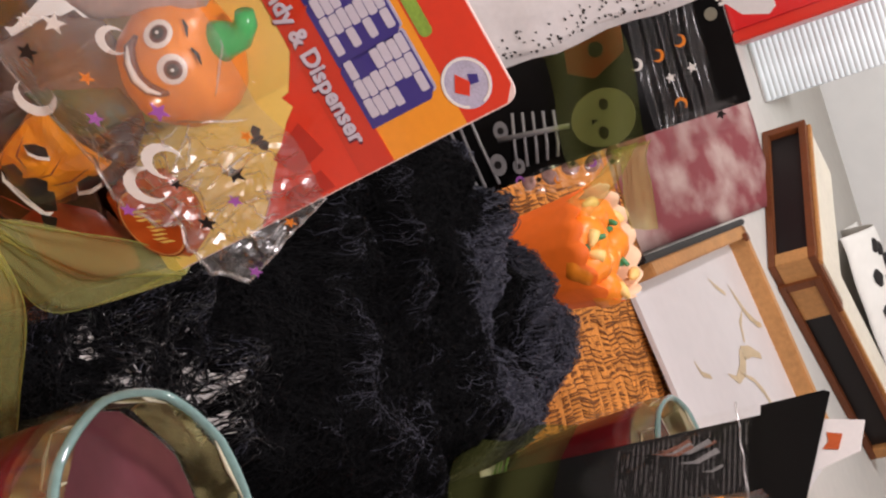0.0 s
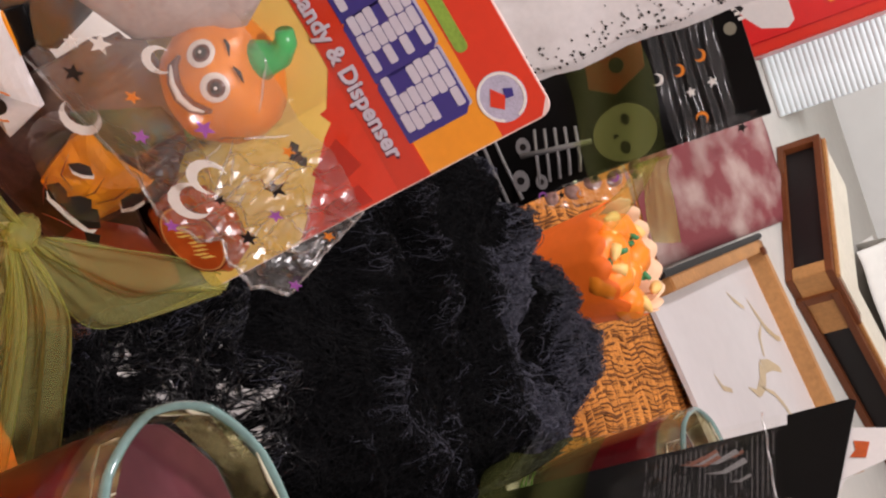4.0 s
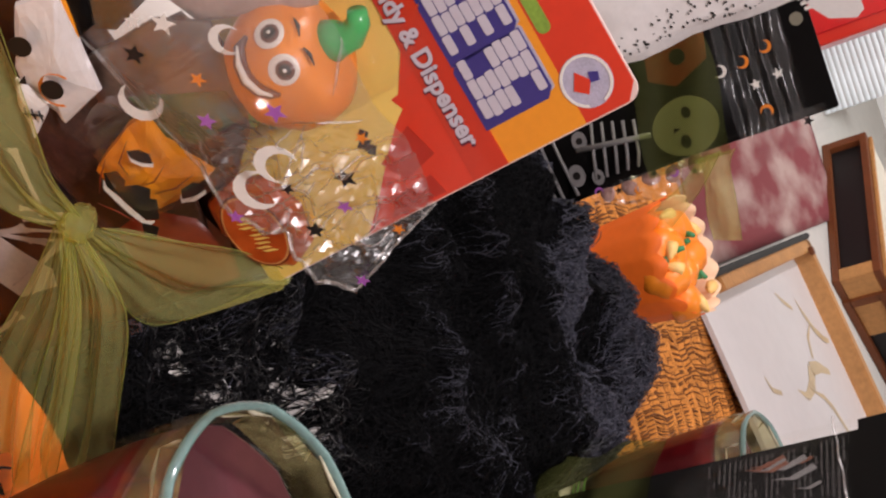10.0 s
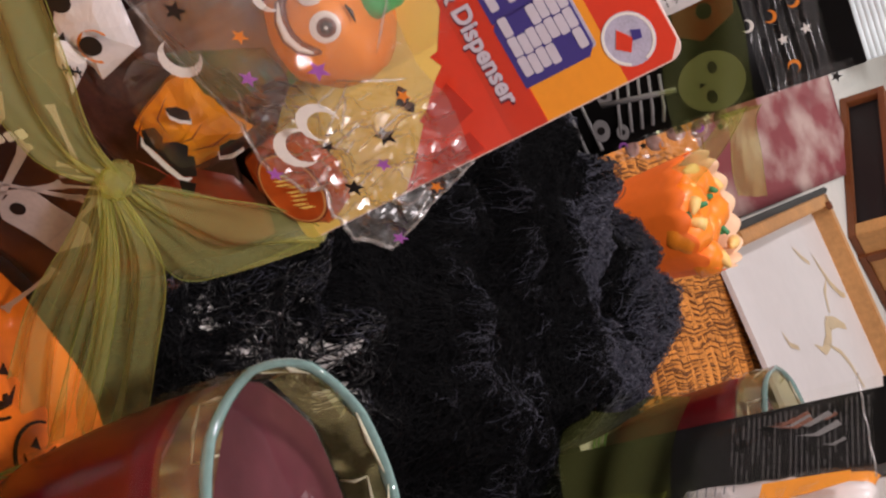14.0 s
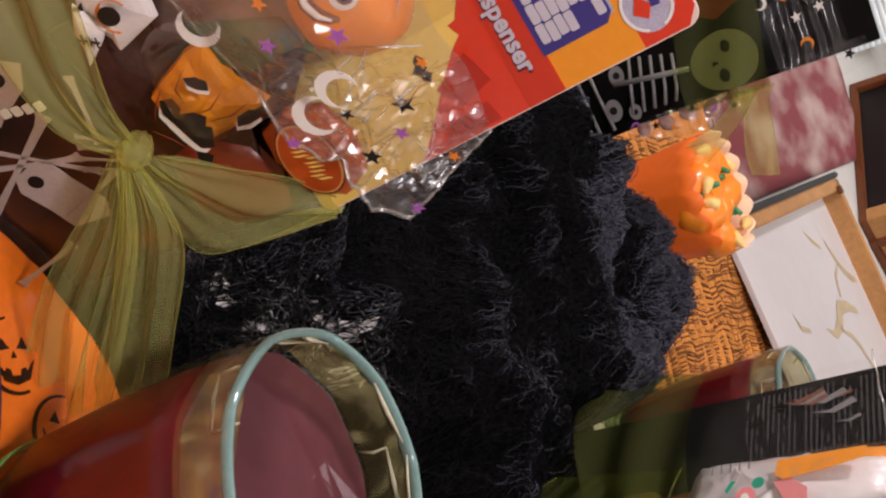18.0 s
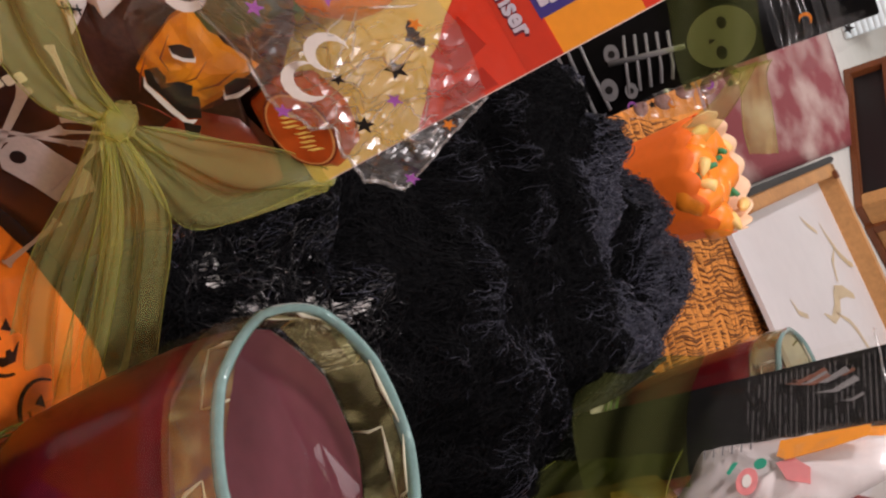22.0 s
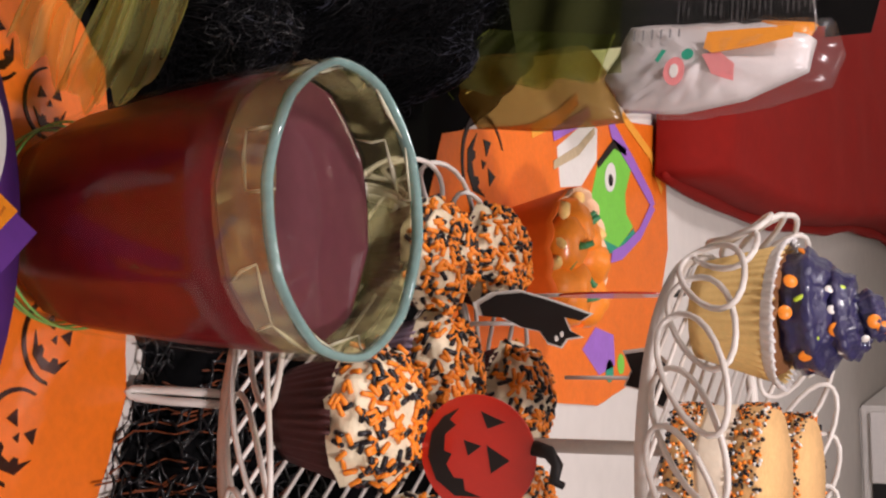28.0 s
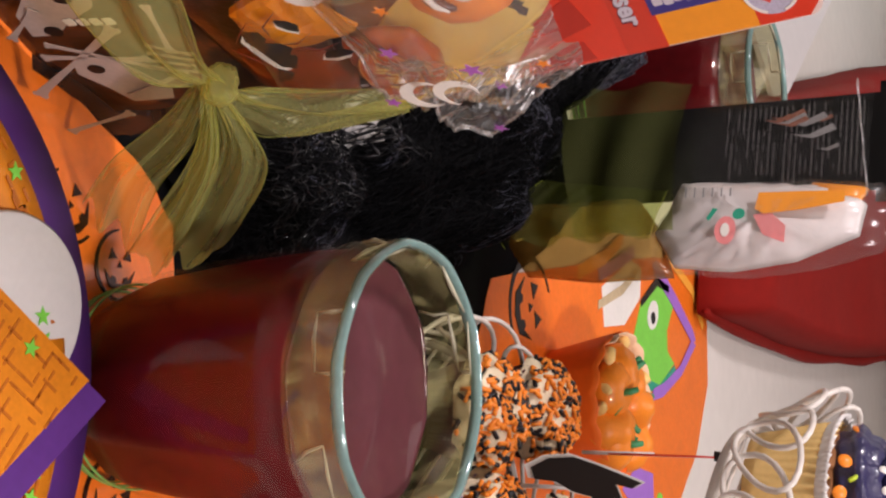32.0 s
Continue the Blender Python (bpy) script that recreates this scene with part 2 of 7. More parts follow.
def tube(points, radius, segs=8, closed=False, bm=None):
    """A round bar along points; radius is a number or one for each point."""
    bm = bm or bmesh.new()
    pts = [Vector(p) for p in points]
    n = len(pts)
    rads = radius if isinstance(radius, (list, tuple)) else [radius] * n
    rings, side = [], None
    for i, p in enumerate(pts):
        d = (pts[(i + 1) % n] if closed or i < n - 1 else p) - (pts[i - 1] if closed or i > 0 else p)
        d = d.normalized() if d.length > 1e-9 else Vector((0, 0, 1))
        if side is None:
            side = d.orthogonal().normalized()
        side = (side - d * side.dot(d)).normalized()
        up = d.cross(side)
        rings.append([bm.verts.new(p + rads[i] * (math.cos(2 * math.pi * k / segs) * side + math.sin(2 * math.pi * k / segs) * up)) for k in range(segs)])
    for i in range(n if closed else n - 1):
        a, b = rings[i], rings[(i + 1) % n]
        for k in range(segs):
            bm.faces.new((a[k], a[(k + 1) % segs], b[(k + 1) % segs], b[k]))
    if not closed:
        bm.faces.new(rings[0]), bm.faces.new(rings[-1])
    return bm


def plate_shape(outline, thick, m=None, bm=None, z=0.0):
    """A flat plate of an outline of (x, y), thick along z, then moved by m."""
    bm = bm or bmesh.new()
    m = m or Matrix()
    lo = [bm.verts.new(m @ Vector((x, y, z))) for x, y in outline]
    hi = [bm.verts.new(m @ Vector((x, y, z + thick))) for x, y in outline]
    bm.faces.new(lo[::-1]), bm.faces.new(hi)
    for i in range(len(lo)):
        j = (i + 1) % len(lo)
        bm.faces.new((lo[i], lo[j], hi[j], hi[i]))
    return bm


def grid(fn, nu, nv, thick=0.0):
    """A sheet of points fn(u, v), u and v from 0 to 1; thick gives it a back."""
    bm = bmesh.new()
    v = [[bm.verts.new(fn(i / nu, j / nv)) for j in range(nv + 1)] for i in range(nu + 1)]
    for i in range(nu):
        for j in range(nv):
            bm.faces.new((v[i][j], v[i + 1][j], v[i + 1][j + 1], v[i][j + 1]))
    if thick:
        bmesh.ops.recalc_face_normals(bm, faces=bm.faces)
        bmesh.ops.solidify(bm, geom=bm.faces[:], thickness=thick)
    return bm


def circle(r, n=32, cx=0.0, cy=0.0, a0=0.0, a1=2 * math.pi, ry=None):
    full = abs(a1 - a0) > 6.28
    return [(cx + r * math.cos(a0 + (a1 - a0) * i / (n if full else n - 1)), cy + (ry or r) * math.sin(a0 + (a1 - a0) * i / (n if full else n - 1))) for i in range(n)]


def rounded(x0, x1, y0, y1, r, n=5):
    pts = []
    for cx, cy, a in ((x1 - r, y1 - r, 0), (x0 + r, y1 - r, 90), (x0 + r, y0 + r, 180), (x1 - r, y0 + r, 270)):
        pts += [(cx + r * math.cos(math.radians(a + 90 * i / n)), cy + r * math.sin(math.radians(a + 90 * i / n))) for i in range(n + 1)]
    return pts


def star(r, n=5, inner=0.42, turn=0.0):
    return [((r if i % 2 == 0 else r * inner) * math.sin(turn + math.pi * i / n), (r if i % 2 == 0 else r * inner) * math.cos(turn + math.pi * i / n)) for i in range(2 * n)]


def moon(r, turn=0.0, n=12):
    c, s = math.cos(turn), math.sin(turn)
    pts = [(r * math.cos(a), r * math.sin(a)) for a in np.linspace(0.811, 2 * math.pi - 0.811, n)]
    pts += [(0.35 * r + 0.80 * r * math.cos(a), 0.80 * r * math.sin(a)) for a in np.linspace(2 * math.pi - 1.133, 1.133, n)]
    return [(x * c - y * s, x * s + y * c) for x, y in pts]


# ---- the room ----
def wall(name, x0, x1, y0, y1, z0, z1, material, label):
    return single(name, box(x0, x1, y0, y1, z0, z1), material, label, "wall", kind="structure", smooth=False)


wall("floor", -2.2, 2.8, -1.6, 3.3, -0.80, -0.75, M["dark_wood"], "brown wooden floor under the table")
wall("ceiling", -2.2, 2.8, -1.6, 3.3, 1.75, 1.80, M["wall"], "plain white ceiling")
wall("wall_north", -2.2, 2.8, 3.2, 3.3, -0.75, 1.75, M["wall"], "plain white painted wall")
wall("wall_south", -2.2, 2.8, -1.6, -1.5, -0.75, 1.75, M["wall"], "plain white painted wall")
wall("wall_west", -2.2, -2.1, -1.5, 3.2, -0.75, 1.75, M["wall"], "plain white painted wall")
wall("wall_east", 2.7, 2.8, -1.5, 3.2, -0.75, 1.75, M["wall"], "plain white painted wall")

table = thing("table", (0, 0, 0), "long table covered with a white cloth", "table")
part("tabletop", box(-1.3, 2.0, -0.5, 2.8, -0.04, 0.0, 0.006), M["cloth"], table, "white cloth over the top")
for x in (-1.2, 1.9):
    for y in (-0.4, 2.7):
        part("leg", box(x - 0.03, x + 0.03, y - 0.03, y + 0.03, -0.75, -0.04, 0.004), M["dark_wood"], table)


# ---- orange mats with pumpkin faces ----
def puffy(outline, thick, rings=(1, 0.93, 0.78, 0.55, 0.28), m=None, flat=0.0):
    """A pillow over an outline of (x, y): flat below, swelling to thick in the middle."""
    bm = bmesh.new()
    m = m or Matrix()
    cx, cy = sum(p[0] for p in outline) / len(outline), sum(p[1] for p in outline) / len(outline)
    loops = [[bm.verts.new(m @ Vector((x, y, 0))) for x, y in outline]]
    for k in rings:
        z = flat + thick * math.sqrt(max(0, 1 - k * k))
        loops.append([bm.verts.new(m @ Vector((cx + (x - cx) * k, cy + (y - cy) * k, z))) for x, y in outline])
    top = bm.verts.new(m @ Vector((cx, cy, flat + thick)))
    n = len(outline)
    bm.faces.new(loops[0][::-1])
    for a, b in zip(loops, loops[1:]):
        for i in range(n):
            bm.faces.new((a[i], a[(i + 1) % n], b[(i + 1) % n], b[i]))
    for i in range(n):
        bm.faces.new((loops[-1][i], loops[-1][(i + 1) % n], top))
    return bm


def face_prints(parent, cx, cy, r, turn, material, z):
    """A pumpkin face cut from black: a crescent round the head, two eyes, a nose and a toothed mouth."""
    m = pose(cx, cy, z, 0, 0, turn)
    ring = circle(r, 20, 0, 0, math.radians(95), math.radians(290)) + circle(r * 0.93, 20, r * 0.05, 0.02 * r, math.radians(285), math.radians(100))
    part("face_edge", plate_shape(ring, 0.0006, m), material, parent, smooth=False)
    for s in (-1, 1):
        part("eye", plate_shape([(0.12 * r * s, 0.18 * r), (0.46 * r * s, 0.14 * r), (0.34 * r * s, 0.46 * r)], 0.0006, m), material, parent, smooth=False)
    part("nose", plate_shape([(-0.09 * r, -0.06 * r), (0.09 * r, -0.06 * r), (0, 0.12 * r)], 0.0006, m), material, parent, smooth=False)
    mouth = [(-0.62 * r, -0.12 * r), (-0.36 * r, -0.40 * r), (-0.30 * r, -0.30 * r), (-0.18 * r, -0.34 * r), (-0.14 * r, -0.50 * r), (0.14 * r, -0.50 * r), (0.18 * r, -0.34 * r), (0.30 * r, -0.30 * r), (0.36 * r, -0.40 * r), (0.62 * r, -0.12 * r), (0.40 * r, -0.62 * r), (0, -0.74 * r), (-0.40 * r, -0.62 * r)]
    part("mouth", plate_shape(mouth, 0.0006, m), material, parent, smooth=False)


def wavy(outline, n=6, amp=0.002, seed=0.0):
    """An outline with its sides cut into n steps and a little unevenness."""
    pts = []
    for i, (x, y) in enumerate(outline):
        x1, y1 = outline[(i + 1) % len(outline)]
        for k in range(n):
            t = k / n
            px, py = x + (x1 - x) * t, y + (y1 - y) * t
            d = amp * noise.noise((px * 60, py * 60, seed))
            pts.append((px + d, py + amp * noise.noise((px * 60, py * 60, seed + 9))))
    return pts


M["foil_print"] = mat("dark_foil_print", "3a1c10", 0.22, vary=0.3, scale=60, metal=0.5, coat=0.3)
front_mat = thing("placemat", (0, 0, 0.001), "orange felt mat with black pumpkin faces under the vase", "placemat", "orange mats")
part("sheet", plate_shape(wavy([(-0.20, 0.05), (-0.30, -0.02), (-0.14, -0.20), (0.12, -0.16), (0.118, -0.056), (0.092, -0.012), (0.068, 0.006), (0.02, 0.030), (-0.02, 0.052), (-0.045, 0.068), (-0.070, 0.066), (-0.095, 0.056), (-0.125, 0.040), (-0.150, 0.020)]), 0.0015), M["orange_felt"], front_mat, smooth=False)
for cx, cy, r, turn in ((0.040, -0.036, 0.021, 20), (0.060, -0.080, 0.022, 15), (-0.049, 0.024, 0.017, 55), (-0.088, 0.010, 0.018, 80), (-0.120, -0.005, 0.020, 100), (-0.02, -0.075, 0.022, 40), (-0.10, -0.05, 0.022, 60)):
    face_prints(front_mat, cx, cy, r, turn, M["foil_print"], 0.0015)

back_mat = thing("placemat", (0, 0, 0.001), "orange party mat with purple, green and black prints", "placemat", "orange mats")
part("sheet", plate_shape(wavy([(0.16, 0.37), (0.24, 0.53), (0.33, 0.70), (0.40, 0.815), (0.45, 0.83), (0.53, 0.775), (0.564, 0.70), (0.57, 0.60), (0.52, 0.50), (0.40, 0.36), (0.30, 0.26), (0.20, 0.30)], 5, 0.001), 0.0015), M["orange_felt"], back_mat, smooth=False)
face_prints(back_mat, 0.214, 0.418, 0.040, -20, M["black_print"], 0.0015)
M["print_green"] = mat("green_print", "7ccf4a", 0.45, vary=0.08)
M["print_teal"] = mat("teal_print", "2c9a7c", 0.45, vary=0.08)
M["print_purple"] = mat("purple_line_print", "a06cc8", 0.45, vary=0.08)
M["print_amber"] = mat("amber_print", "f2a63a", 0.45, vary=0.08)
for name, outline, material, z in (
    ("green_shape", [(0.345, 0.640), (0.352, 0.690), (0.378, 0.712), (0.398, 0.722), (0.408, 0.690), (0.425, 0.680), (0.446, 0.690), (0.440, 0.640), (0.412, 0.610), (0.384, 0.590), (0.362, 0.600)], "print_green", 0.0015),
    ("teal_shape", [(0.360, 0.600), (0.376, 0.575), (0.402, 0.588), (0.428, 0.615), (0.452, 0.650), (0.462, 0.690), (0.448, 0.690), (0.438, 0.640), (0.412, 0.612), (0.384, 0.594)], "print_teal", 0.0018),
    ("purple_line", [(0.330, 0.690), (0.344, 0.690), (0.402, 0.722), (0.462, 0.752), (0.466, 0.764), (0.452, 0.762), (0.396, 0.736), (0.336, 0.704)], "print_purple", 0.0021),
    ("purple_line", [(0.458, 0.752), (0.470, 0.760), (0.468, 0.700), (0.452, 0.640), (0.436, 0.610), (0.430, 0.622), (0.444, 0.654), (0.458, 0.704)], "print_purple", 0.0024),
    ("purple_line", [(0.262, 0.560), (0.272, 0.556), (0.290, 0.610), (0.300, 0.650), (0.290, 0.652), (0.278, 0.612)], "print_purple", 0.0021),
    ("amber_line", [(0.344, 0.726), (0.420, 0.780), (0.470, 0.790), (0.468, 0.798), (0.416, 0.790), (0.340, 0.736)], "print_amber", 0.0021),
    ("white_shape", [(0.280, 0.560), (0.312, 0.545), (0.338, 0.590), (0.340, 0.640), (0.318, 0.660), (0.298, 0.640)], "white_print", 0.0015),
    ("white_shape", [(0.404, 0.560), (0.422, 0.575), (0.430, 0.600), (0.416, 0.604), (0.400, 0.584)], "white_print", 0.0015),
    ("tan_stripe", [(0.236, 0.520), (0.246, 0.515), (0.268, 0.578), (0.276, 0.630), (0.266, 0.634), (0.256, 0.582)], "print_amber", 0.0018),
    ("tan_stripe", [(0.285, 0.545), (0.291, 0.540), (0.312, 0.600), (0.318, 0.650), (0.312, 0.652), (0.304, 0.604)], "gold", 0.0021),
    ("white_eye", circle(0.013, 16, 0.372, 0.662, ry=0.017), "white_print", 0.0021),
    ("dark_eye", circle(0.006, 12, 0.374, 0.660), "black_print", 0.0026),
    ("dark_line", [(0.342, 0.640), (0.348, 0.638), (0.356, 0.690), (0.380, 0.716), (0.374, 0.720), (0.348, 0.694)], "black_print", 0.0021),
    ("green_dot", circle(0.010, 14, 0.53, 0.575), "print_green", 0.0015),
    ("teal_dot", circle(0.011, 14, 0.515, 0.545), "print_teal", 0.0015),
    ("purple_patch", [(0.455, 0.50), (0.50, 0.52), (0.52, 0.56), (0.495, 0.575), (0.46, 0.54)], "print_purple", 0.0015),
):
    part(name, plate_shape(outline, 0.0005, z=z), M[material], back_mat, smooth=False)

# ---- party plates and napkin ----
plates = thing("party_plates", (-0.129, -0.187, 0.003), "stack of party plates with purple rims and orange prints", "plate")
R = 0.1554
for i in range(6):
    z = 0.0050 * i
    part("plate", lathe([(0, z), (R - 0.048, z), (R - 0.042, z + 0.002), (R - 0.028, z + 0.012), (R - 0.0005, z + 0.0160), (R, z + 0.0168), (R - 0.028, z + 0.0135), (R - 0.043, z + 0.0035), (R - 0.049, z + 0.0012), (0, z + 0.0012)], 96), M["purple_paper"], plates, "purple coated paper plate")
top = 0.0250
part("orange_ring", lathe([(0, top + 0.0014), (R - 0.049, top + 0.0014), (R - 0.0428, top + 0.0040), (R - 0.028, top + 0.0139), (R - 0.0145, top + 0.0157), (R - 0.0145, top + 0.0162), (R - 0.028, top + 0.0147), (R - 0.0432, top + 0.0047), (R - 0.0494, top + 0.0021), (0, top + 0.0021)], 96), M["orange_paper"], plates, "orange printed middle")
part("white_disc", lathe([(0, -0.0036), (0.0375, -0.0036), (0.0390, -0.0018), (0.0375, 0.0), (0, -0.0014)], 64), M["white_paper"], plates, "round white party print", at=pose(0.0412, 0.1050, top + 0.0152, 6, 2, 0))
rng = random.Random(4)
M["napkin_mark"] = mat("brown_napkin_print", "b8651a", 0.45, vary=0.1)
for i in range(90):
    a, r = rng.uniform(0.4, 2.2), R - rng.uniform(0.018, 0.027)
    w = rng.uniform(0.002, 0.004)
    mm = pose(r * math.cos(a), r * math.sin(a), top + 0.0158, 0, 0, math.degrees(a) + 90 * (i % 2))
    if i % 6 == 0:
        part("star_print", plate_shape(star(0.0042, turn=rng.uniform(0, 3)), 0.0004, mm), M["print_green"], plates, smooth=False)
    else:
        part("printed_mark", plate_shape([(-w, -0.0007), (w, -0.0007), (w, 0.0007), (-w, 0.0007)], 0.0003, mm), M["napkin_mark"], plates, smooth=False)
napkin = thing("paper_napkin", (0, 0, 0), "orange printed paper napkin with a purple edge on the plates", "napkin")
NAP = pose(-0.0310, -0.0590, 0.0460, 4, -2, 0)
part("sheet", plate_shape([(0, 0), (-0.115, -0.040), (-0.075, -0.155), (0.012, -0.105)], 0.0022, NAP), M["purple_paper"], napkin, "purple paper edge", False)
part("print", plate_shape([(-0.0125, -0.0035), (-0.113, -0.0385), (-0.080, -0.140), (-0.0025, -0.105)], 0.0004, NAP, z=0.0022), M["orange_paper"], napkin, "orange paper with printed marks", False)
for i in range(20):
    for k in range(20):
        x, y = -0.017 - 0.0050 * i + 0.0016 * k, -0.008 - 0.00175 * i - 0.0050 * k
        if y > -0.095 and x > -0.098 and x < -0.008 and rng.random() < 0.8:
            w = rng.choice((0.0042, 0.0060, 0.0075))
            e = 0.0011
            part("printed_mark", plate_shape([(x, y), (x - w, y - 0.34 * w), (x - w + e * 0.35, y - 0.34 * w - e), (x + e * 0.35, y - e)] if rng.random() < 0.5 else [(x, y), (x + 0.34 * w, y - w), (x + 0.34 * w - e, y - w - e * 0.35), (x - e, y - e * 0.35)], 0.0003, NAP, z=0.0026), M["napkin_mark"], napkin, smooth=False)
for x, y in ((-0.040, -0.022), (-0.020, -0.060), (-0.075, -0.060)):
    part("star_print", plate_shape(star(0.0042, turn=x * 50), 0.0003, NAP @ pose(x, y, 0.0029)), M["print_green"], napkin, smooth=False)


# ---- glass vases ----
M["glass"] = film_mat("clear_glass", (0.97, 0.96, 0.94), 0.99, 0.02, 0.22, haze=(0.60, 0.42, 0.36), edge=0.3)
# tan haze stands for the peach reflection in the clear collar
M["glass_collar"] = film_mat("upper_glass", (0.96, 0.95, 0.88), 0.89, 0.03, 0.4, 0.0, 25, haze=(0.44, 0.34, 0.20), edge=0.7)
M["glass_inner"] = film_mat("inner_glass_facets", (0.90, 0.90, 0.66), 0.64, 0.24, 0.36, 0.0, 25, edge=1.2)
# olive and gold patches imitate what the thick glass reflects and refracts
mottled_reflection(M["glass_inner"], 34, (0.05, 0.055, 0.015), (0.66, 0.62, 0.28))
# pale colour for the bright lines where panes meet
M["glass_ridge"] = mat("pale_glass_ridge", (0.72, 0.68, 0.50), 0.08, vary=0.2, scale=60, trans=0.3, coat=0.8)
M["glass_rim"] = mat("green_glass_edge", (0.30, 0.48, 0.45), 0.06, vary=0.15, scale=40, trans=0.5, ior=1.45, coat=0.6)
M["punch"] = mat("red_punch", (0.125, 0.004, 0.007), 0.30, vary=0.3, scale=22, spec=0.1)
# mauve base adds the ceiling's reflection to the red drink's colour
M["punch_sheen"] = mat("drink_surface", (0.10, 0.030, 0.038), 0.03, vary=0.1, scale=18, spec=0.5)


def open_lathe(profile, segs, facet, depth):
    """A spun wall with no floor or lid."""
    bm = lathe(profile, segs, facet, depth)
    bmesh.ops.delete(bm, geom=[f for f in bm.faces if len(f.verts) > 4], context="FACES")
    return bm


def pressed_wall(low, high, r, rows=2, cols=13):
    """The inner wall of the lip, pressed into tilted panes as thick glass shows them."""
    g = random.Random(6)
    bm = bmesh.new()
    v = [[bm.verts.new(((r + g.uniform(-0.0016, 0.0004)) * math.cos(2 * math.pi * (i + g.uniform(-0.25, 0.25)) / cols), (r + g.uniform(-0.0016, 0.0004)) * math.sin(2 * math.pi * (i + g.uniform(-0.25, 0.25)) / cols), low + (high - low) * (k + (g.uniform(-0.3, 0.3) if 0 < k < rows else 0)) / rows)) for i in range(cols)] for k in range(rows + 1)]
    for a, b in zip(v, v[1:]):
        for i in range(cols):
            j = (i + 1) % cols
            bm.faces.new((a[i], a[j], b[j], b[i]))
    ridges = bmesh.new()
    for a, b in zip(v, v[1:]):
        for i in range(cols):
            for p, q in ((a[i].co, b[i].co), (b[i].co, b[(i + 1) % cols].co)):
                if g.random() < 0.42:
                    tube([p, (p + q) / 2 + Vector((g.uniform(-1, 1), g.uniform(-1, 1), g.uniform(-1, 1))) * 0.0012, q], [0.0003, g.uniform(0.0006, 0.0012), 0.0003], 6, bm=ridges)
    return bm, ridges


def vase(at, turn, label, liquid_top=0.1330, tall=0.1576, wide=0.965):
    """A glass with soft facets, wider at the lip, and the drink in it."""
    v = thing("vase", at, label, "vase", "glass vases", turn=turn)
    outer = [(0.0, 0.0), (0.040, 0.0), (0.0465, 0.004), (0.053, 0.03), (0.0595, 0.075), (0.0632, 0.115), (0.0636, liquid_top - 0.001)]
    sc = lambda rows: [(r * wide, z) for r, z in rows]
    part("glass_body", lathe(sc(outer), 80, 10, 0.026), M["glass"], v, "clear faceted glass")
    part("glass_collar", open_lathe(sc([(0.0634, tall - 0.001), (0.0640, 0.140), (0.0637, liquid_top)]), 80, 10, 0.020), M["glass_collar"], v, "clear glass above the drink, tan haze for its reflection")
    panes, ridges = pressed_wall(liquid_top + 0.0006, tall - 0.001, 0.0606 * wide)
    part("inner_wall", panes, M["glass_inner"], v, "inner glass facets, gold reflections put into their colour", False)
    tagged(part("facet_ridge", ridges, M["glass_ridge"], v, "pale tubes for the shine along facet edges"), kind="stuff")
    rim = [(0.0634, tall - 0.0028), (0.0641, tall - 0.0008), (0.0637, tall + 0.0012), (0.0622, tall + 0.0020), (0.0604, tall + 0.0012), (0.0600, tall - 0.0028)]
    part("rim", lathe(sc(rim), 80, 10, 0.014, ring=True), M["glass_rim"], v, "greenish glass lip")
    liq = [(0.0, 0.0105), (0.0444, 0.0135), (0.0502, 0.03), (0.0566, 0.075), (0.0602, 0.115), (0.0604, liquid_top - 0.0010), (0.0, liquid_top - 0.0012)]
    part("drink", lathe(sc(liq), 80, 10, 0.034), M["punch"], v, "dark red drink")
    part("drink_surface", lathe(sc([(0.0, liquid_top - 0.0008), (0.0600, liquid_top - 0.0008), (0.0606, liquid_top + 0.0003), (0.0596, liquid_top - 0.0001), (0.0590, liquid_top - 0.0002), (0.0580, liquid_top - 0.0002), (0.0, liquid_top - 0.0002)]), 80, 10, 0.030), M["punch_sheen"], v, "shiny surface of the drink, mauve sheen in its colour")
    for z, r in ((0.0035, 0.0452), (0.0085, 0.0468), (0.0150, 0.0482)):
        part("base_line", tube([(r * wide * math.cos(a), r * wide * math.sin(a), z) for a in np.linspace(0, 2 * math.pi, 60, endpoint=False)], 0.0007, 6, True), M["green_glass"], v, "green line in the thick base")
    return v


M["green_glass"] = mat("green_glass_line", (0.30, 0.62, 0.16), 0.1, vary=0.2, scale=60, trans=0.4, coat=0.5)
vase((-0.0035, -0.0085, 0.0028), 10, "faceted clear glass vase three quarters full of red drink")
vase((0.1330, 0.6290, 0.0), 25, "faceted glass of red drink standing behind the treat bags")


# ---- black fibre ----
HUMPS = ((-0.08, 0.45, 0.13, 0.15, 0.098), (-0.02, 0.32, 0.11, 0.12, 0.082), (0.015, 0.46, 0.06, 0.13, 0.092), (-0.045, 0.545, 0.075, 0.06, 0.100), (0.04, 0.35, 0.075, 0.09, 0.072), (-0.05, 0.16, 0.075, 0.09, 0.036), (-0.13, 0.20, 0.06, 0.12, 0.05), (-0.005, 0.590, 0.055, 0.065, 0.098), (0.03, 0.52, 0.05, 0.10, 0.095), (-0.054, 0.600, 0.020, 0.030, 0.102), (0.006, 0.598, 0.036, 0.040, 0.092), (-0.145, 0.490, 0.05, 0.06, 0.104), (-0.095, 0.520, 0.06, 0.05, 0.104))


